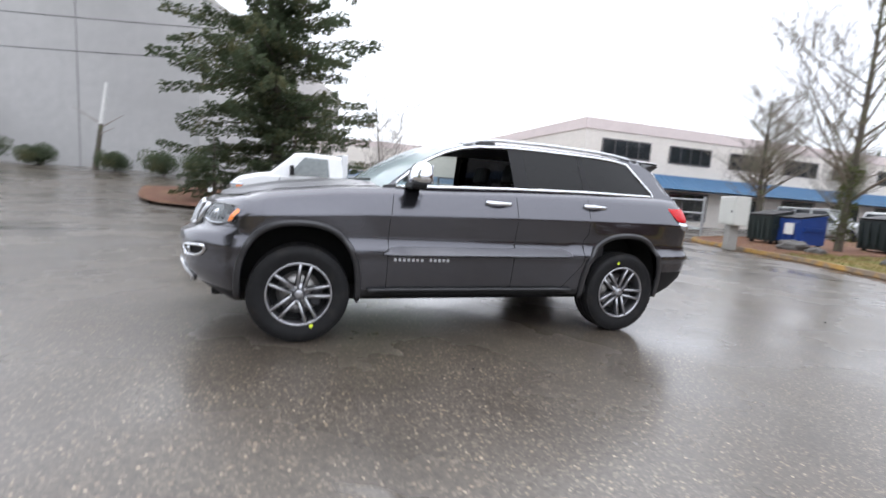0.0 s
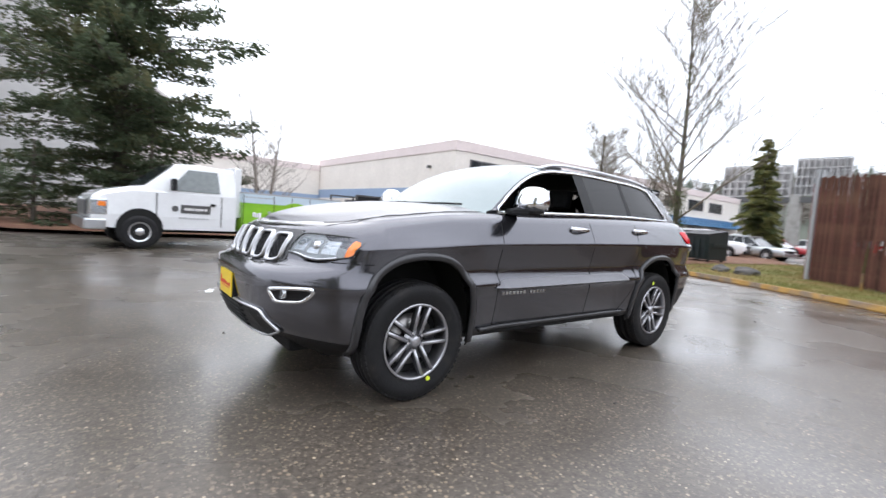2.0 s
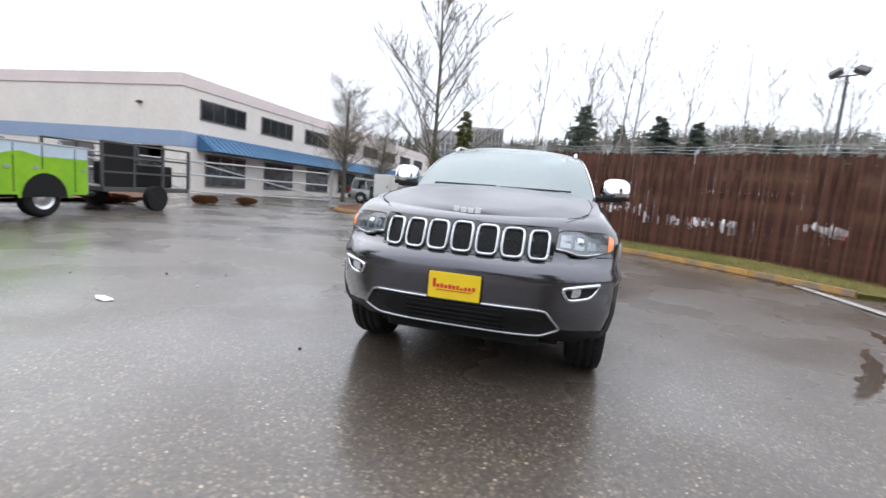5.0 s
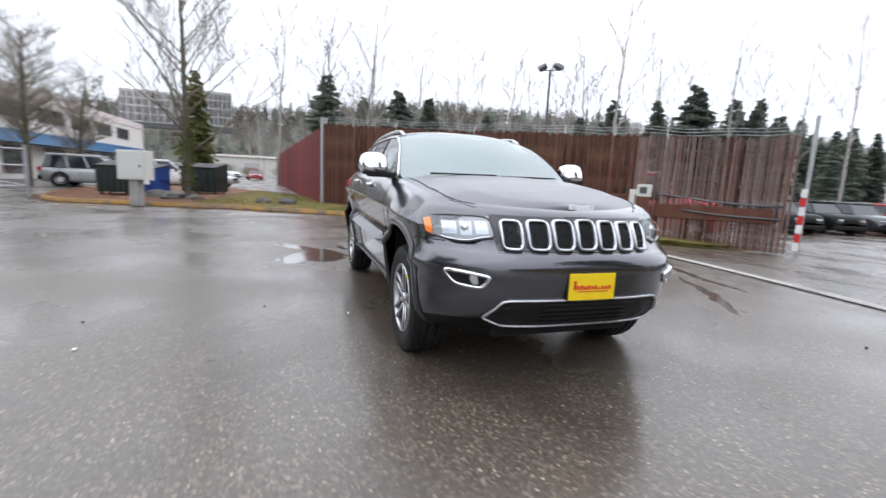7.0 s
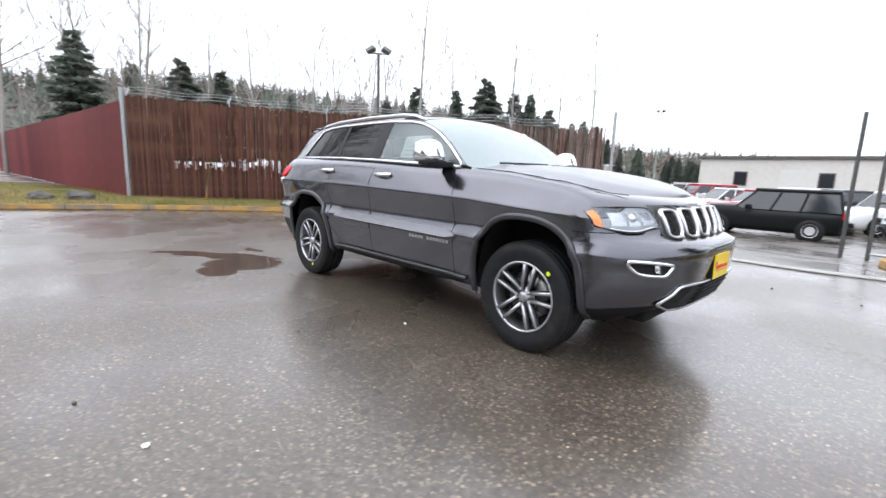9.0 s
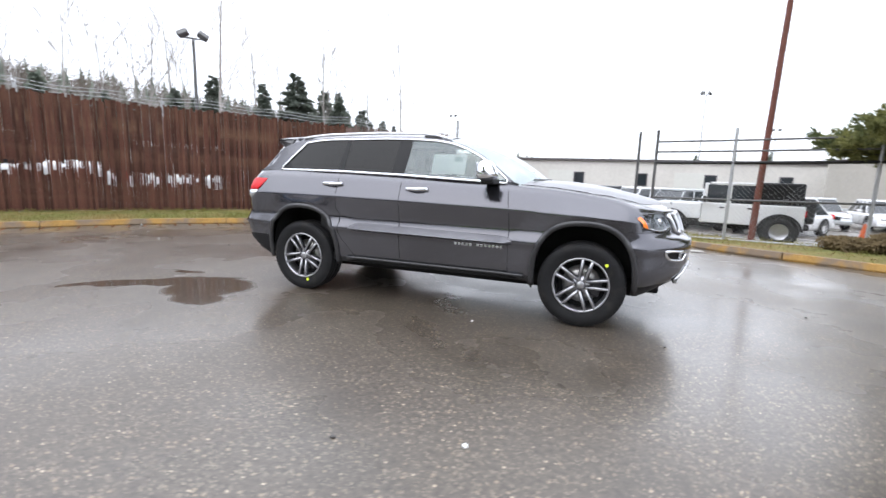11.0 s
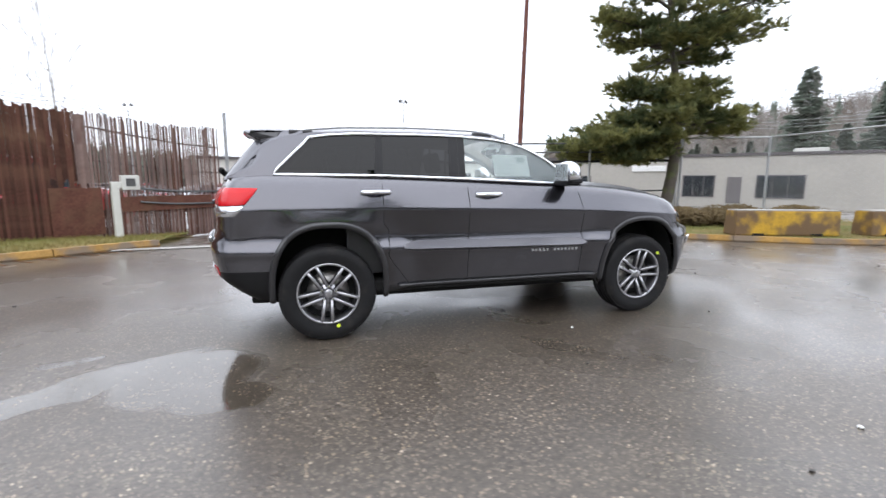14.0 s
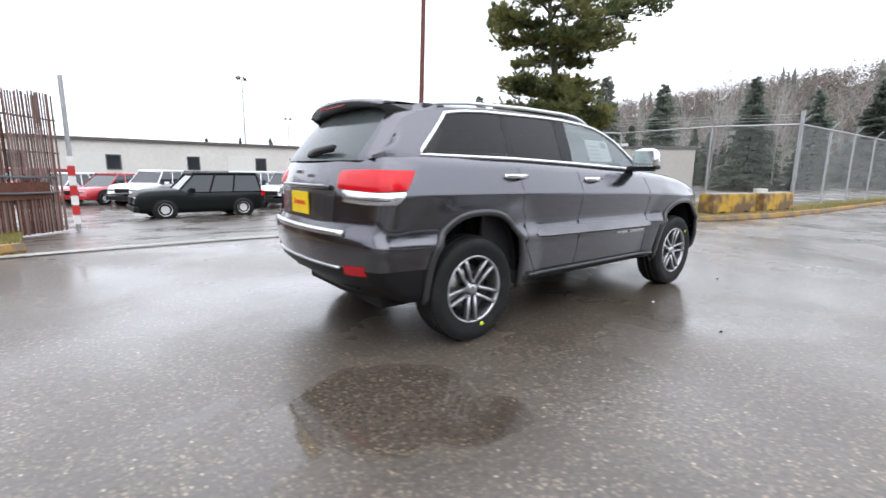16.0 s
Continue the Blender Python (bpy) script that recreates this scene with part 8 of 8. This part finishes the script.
for s, y in ((1, 0.0), (-1, -1.98)):
    pts = [(x, y + s * (0.012 - 0.14 * max(0, z - 1.32) / 0.6), z) for x, z in wd]
    mesh("door_window", pts + [(x, yy - s * 0.02, z) for x, yy, z in pts], [(0, 1, 2, 3, 4), (9, 8, 7, 6, 5)] + [(k, (k + 1) % 5, (k + 1) % 5 + 5, k + 5) for k in range(5)], CAB_GLASS, tk, smooth=False)
    for x in (0.36, 1.78):
        part("door_gap", box(x - 0.008, x + 0.008, y - 0.004, y + 0.004 * s + 0.004, 0.55, 1.3), DARK, tk)
    ml = part("tow_mirror", box(1.42, 1.52, y + s * 0.12 - 0.11, y + s * 0.12 + 0.11, 1.38, 1.66, 0.03), BLACK, tk)
    part("mirror_arm", box(1.44, 1.50, min(y, y + s * 0.1), max(y, y + s * 0.1), 1.40, 1.46), BLACK, ml)
    part("door_handle", box(0.50, 0.62, y - 0.01, y + s * 0.03, 1.06, 1.12, 0.01), BLACK, tk)
part("door_sign", box(0.62, 1.28, 0.0, 0.012, 0.86, 1.06, 0.004), DARKPIPE, tk, "dark company sign plate with pale bars")
for k in range(7):
    part("sign_bar", box(0.70 + k * 0.075, 0.755 + k * 0.075, 0.011, 0.015, 0.93, 0.985), SIGNWHITE, tk)
part("sign_emblem", cyl(0.07, 0.07, (1.40, 0.0, 0.96), (1.40, 0.014, 0.96), seg=16), DARKPIPE, tk)
for k in range(9):
    part("sign_bar", box(0.66 + k * 0.075, 0.71 + k * 0.075, 0.0, 0.008, 0.72, 0.755), GALV, tk)
part("front_bumper", box(2.72, 3.12, -2.0, 0.02, 0.42, 0.66, 0.04), SATIN, tk, "dull chrome bumper")
part("front_grille", box(2.95, 3.05, -1.45, -0.5, 0.72, 1.05, 0.03), DARKPIPE, tk)
for y in (-0.155, -1.805):
    hl = part("headlamp", box(2.70, 3.03, y - 0.17, y + 0.17, 0.74, 1.10, 0.04), LAMP, tk, "tall chrome headlamp cluster")
    part("turn_signal", box(2.74, 2.88, y - 0.177, y + 0.177, 0.93, 1.03, 0.01), AMBER, hl, "orange side marker")
part("bulkhead", box(-0.16, 0.03, -1.86, -0.10, 0.8, 2.1, 0.05), WHITE, tk, "raised white cab bulkhead")
# utility body: near and far side boxes with doors and wrap
for s, ya, yb in ((1, -0.52, 0.06), (-1, -2.08, -1.5)):
    ub = part("utility_box", box(-3.05, -0.14, ya, yb, 0.46, 1.22, 0.01), GREEN, tk, "lime green wrapped utility box")
    yo = yb if s > 0 else ya
    part("upper_band", box(-3.05, -0.14, ya, yb, 1.222, 1.46, 0.01), SKYWRAP, ub, "pale sky-blue upper band")
    part("top_rail", box(-3.08, -0.12, ya - 0.01, yb + 0.01, 1.46, 1.50, 0.01), GALV, ub)
    for x in (-0.16, -0.98, -1.50, -2.05, -2.75):
        part("door_gap", box(x - 0.008, x + 0.008, yo - 0.004, yo + 0.006 if s > 0 else yo + 0.004, 0.52, 1.44), DARK, ub)
    for x in (-0.86, -1.38, -1.92, -2.94):
        part("paddle_latch", box(x - 0.045, x + 0.045, yo - 0.01, yo + 0.018, 0.96, 1.03, 0.006), GALV, ub)
    n, v, f = 20, [], []
    for a in np.linspace(0, math.pi, n):
        v += [(-2.1 + 0.47 * math.cos(a), yo + s * 0.012, 0.40 + 0.50 * math.sin(a)), (-2.1 + 0.54 * math.cos(a), yo + s * 0.012, 0.40 + 0.57 * math.sin(a))]
    f = [(2 * k, 2 * k + 1, 2 * k + 3, 2 * k + 2) for k in range(n - 1)]
    mesh("wheel_lip", v, f, GREEN, ub)
    # flat black fan on the box side paints the shaded opening
    v = [(-2.1, yo + s * 0.009, 0.42)] + [(-2.1 + 0.47 * math.cos(a), yo + s * 0.009, 0.40 + 0.50 * math.sin(a)) for a in np.linspace(0, math.pi, n)]
    mesh("wheel_opening", v, [(0, k + 1, k + 2) for k in range(n - 1)], DARK, ub)
# hill-line of the wrap
vs, fs = [], []
for k in range(40):
    x = -0.15 - 2.88 * k / 39
    t = 1.225 + 0.05 * math.sin(x * 3.1 + 0.6) + 0.03 * math.sin(x * 7)
    vs += [(x, 0.066, 1.215), (x, 0.066, t)]
    if k:
        fs.append((2 * k - 2, 2 * k, 2 * k + 1, 2 * k - 1))
mesh("wrap_hills", vs, fs, GREEN, tk)
for k in range(8):
    part("wrap_bar", box(-0.28 - k * 0.10, -0.21 - k * 0.10, 0.058, 0.064, 1.36, 1.39), GALV, tk)
part("bed_floor", box(-3.05, -0.14, -1.6, -0.4, 0.62, 0.72, 0.01), DARKPIPE, tk)
part("tailboard", box(-3.1, -3.02, -2.05, 0.03, 0.5, 1.3, 0.02), GALV, tk)
part("chassis", box(-3.0, 2.6, -1.45, -0.5, 0.36, 0.56, 0.02), DARK, tk)
part("rear_step", box(-3.35, -3.05, -1.95, -0.05, 0.42, 0.52, 0.02), BLACK, tk)
for x in (2.1, -2.1):
    for s, y in ((-1, -0.10), (1, -1.90)):
        e = empty("wheel", pose(x, y, 0.385, 0, 0, 180 if s < 0 else 0), "", "")
        e.parent = tk
        v, f = spin([(0.22, -0.12), (0.30, -0.135), (0.36, -0.12), (0.385, -0.08), (0.385, 0.08), (0.36, 0.12), (0.22, 0.12)], 32)
        mesh("tyre", v, f, TYRE, e)
        v, f = spin([(0.0, -0.135), (0.07, -0.13), (0.09, -0.10), (0.17, -0.09), (0.21, -0.115), (0.225, -0.122)], 24)
        mesh("rim", v, f, SATIN, e, "dull chrome steel wheel")
    # front arch hollow painted as a flat black disc
    v, f = spin([(0.0, 0.0), (0.46, 0.0)], 28)
    if x > 0:
        a = mesh("wheel_well", v, f, DARK, tk)
        a.matrix_basis = pose(x, 0.006, 0.46)
# trailer frame behind the truck
tr = empty("utility_trailer", pose(-4.9, -10.6, 0, 0, 0, 3), "dark steel utility trailer with mesh sides", "trailer")
part("bed", box(-1.7, 1.1, -1.9, 0, 0.50, 0.62, 0.01), DARKPIPE, tr)
for x in (-1.7, -0.75, 0.2, 1.1):
    for y in (-1.88, -0.02):
        part("upright", box(x - 0.03, x + 0.03, y - 0.03, y + 0.03, 0.6, 1.75), DARKPIPE, tr)
for z in (1.0, 1.4, 1.74):
    for y in (-1.88, -0.02):
        part("side_rail", box(-1.7, 1.1, y - 0.025, y + 0.025, z - 0.025, z + 0.025), DARKPIPE, tr)
part("front_panel", box(0.2, 1.06, -0.03, -0.01, 0.62, 1.72), BLACK, tr)
part("load", box(-1.4, 0.0, -1.6, -0.3, 0.62, 1.25, 0.05), BLACK, tr)
for y in (-1.98, 0.08):
    part("wheel", cyl(0.34, 0.34, (-0.4, y - 0.09, 0.34), (-0.4, y + 0.09, 0.34), seg=22), TYRE, tr)
part("drawbar", box(1.1, 2.0, -1.05, -0.85, 0.42, 0.52), DARKPIPE, tr)

# ---- things on the mulch verge ----
cb = empty("utility_cabinet", pose(-11.4, -6.15, ground_z(-11.4, -6.15) + 0.12, 0, 0, 70), "off-white metal utility cabinet on a concrete pillar", "cabinet")
part("pillar", box(-0.14, 0.14, -0.14, 0.14, -0.1, 0.72, 0.02), CONCRETE, cb)
bx = part("box", box(-0.42, 0.42, -0.22, 0.22, 0.68, 1.55, 0.02), CABINET, cb)
part("door", box(-0.38, 0.38, -0.235, -0.22, 0.73, 1.50, 0.008), CABINET, bx)
part("lock", box(0.26, 0.32, -0.25, -0.235, 1.05, 1.13, 0.004), DARKPIPE, bx)


def dumpster(x, y, turn, L, W, H, material, label):
    root = empty("dumpster", pose(x, y, ground_z(x, y) + 0.11, 0, 0, turn), label, "dumpster")
    vs = [(-L / 2, -W / 2 * 0.85, 0.12), (L / 2, -W / 2 * 0.85, 0.12), (L / 2, W / 2, 0.12), (-L / 2, W / 2, 0.12), (-L / 2, -W / 2, H * 0.86), (L / 2, -W / 2, H * 0.86), (L / 2, W / 2, H), (-L / 2, W / 2, H)]
    mesh("bin_body", vs, [(3, 2, 1, 0), (0, 1, 5, 4), (1, 2, 6, 5), (2, 3, 7, 6), (3, 0, 4, 7), (4, 5, 6, 7)], material, root, smooth=False)
    for s in (-1, 1):
        ld = part("lid", box(-L * 0.245, L * 0.245, -W / 2 - 0.03, W / 2 + 0.02, 0, 0.05, 0.015), BLACK, root)
        ld.matrix_basis = pose(s * L * 0.25, 0, H * 0.94, math.degrees(math.atan2(H * 0.14, W)), 0, 0)
        part("lift_pocket", box(s * L / 2 - 0.05, s * L / 2 + 0.05, -0.35, 0.35, H * 0.5, H * 0.62, 0.01), material, root)
    for k in range(5):
        xx = -L / 2 + L * (k + 0.5) / 5
        part("side_rib", box(xx - 0.03, xx + 0.03, -W / 2 * 0.99 - 0.02, -W / 2 * 0.86, 0.2, H * 0.8, 0.005), material, root)
    for xx in (-L * 0.4, L * 0.4):
        for yy in (-W * 0.3, W * 0.4):
            part("caster", cyl(0.07, 0.07, (xx - 0.03, yy, 0.07), (xx + 0.03, yy, 0.07), seg=12), BLACK, root)


dumpster(-15.6, -7.0, 75, 1.25, 0.95, 1.15, BLUE, "blue plastic dumpster with a white label beside the tree")
dumpster(-17.7, -5.35, 72, 1.5, 1.1, 1.3, BINDARK, "dark green steel dumpster on the mulch")
dumpster(-15.4, -7.9, 85, 1.0, 0.95, 1.2, BINDARK, "dark green steel dumpster on the mulch")
lab = tagged(part("bin_label", box(-0.2, 0.2, -0.012, 0.0, 0, 0.4, 0.003), SIGNWHITE), "white notice on the blue dumpster", "label")
lab.matrix_basis = pose(-15.08, -6.95, ground_z(-15.1, -6.9) + 0.55, 0, 0, 75)
# swing gate of galvanised pipe at the shop drive
sw_g = empty("pipe_gate", pose(0, 0, 0), "open galvanised pipe and mesh gate at the shop drive", "gate")
GP = [(-14.9, -10.4), (-10.6, -14.6), (-6.2, -15.4)]
for x, y in GP:
    part("post", cyl(0.06, 0.06, (x, y, -0.1), (x, y, 1.75), seg=10), GALV, sw_g)
for a, b in zip(GP[:-1], GP[1:]):
    for h in (0.35, 1.05, 1.6):
        part("pipe", cyl(0.03, 0.03, (*a, h), (*b, h), seg=8), GALV, sw_g)
    part("brace", cyl(0.025, 0.025, (*a, 0.35), (*b, 1.6), seg=8), GALV, sw_g)
wv, wf = [], []
for a, b in zip(GP[:-1], GP[1:]):
    A, B = Vector((*a, 0.35)), Vector((*b, 0.35))
    for k in range(60):
        for sgn in (0.2, -0.2):
            u0, u1 = k / 60, min(1, max(0, k / 60 + sgn))
            tube(wv, wf, A.lerp(B, u0), A.lerp(B, u1) + Vector((0, 0, 1.25 * abs(u1 - u0) / 0.2)), 0.002, 0.002, 3)
mesh("wire_mesh", wv, wf, GALV, sw_g, smooth=False)["kind"] = "stuff"
cone = empty("traffic_cone", pose(8.9, 12.2, ground_z(8.9, 12.2)), "orange traffic cone behind the fence", "cone")
part("cone", cyl(0.16, 0.03, (0, 0, 0.03), (0, 0, 0.7), seg=16), CONE_O, cone)
part("base", box(-0.19, 0.19, -0.19, 0.19, 0, 0.035, 0.008), CONE_O, cone)
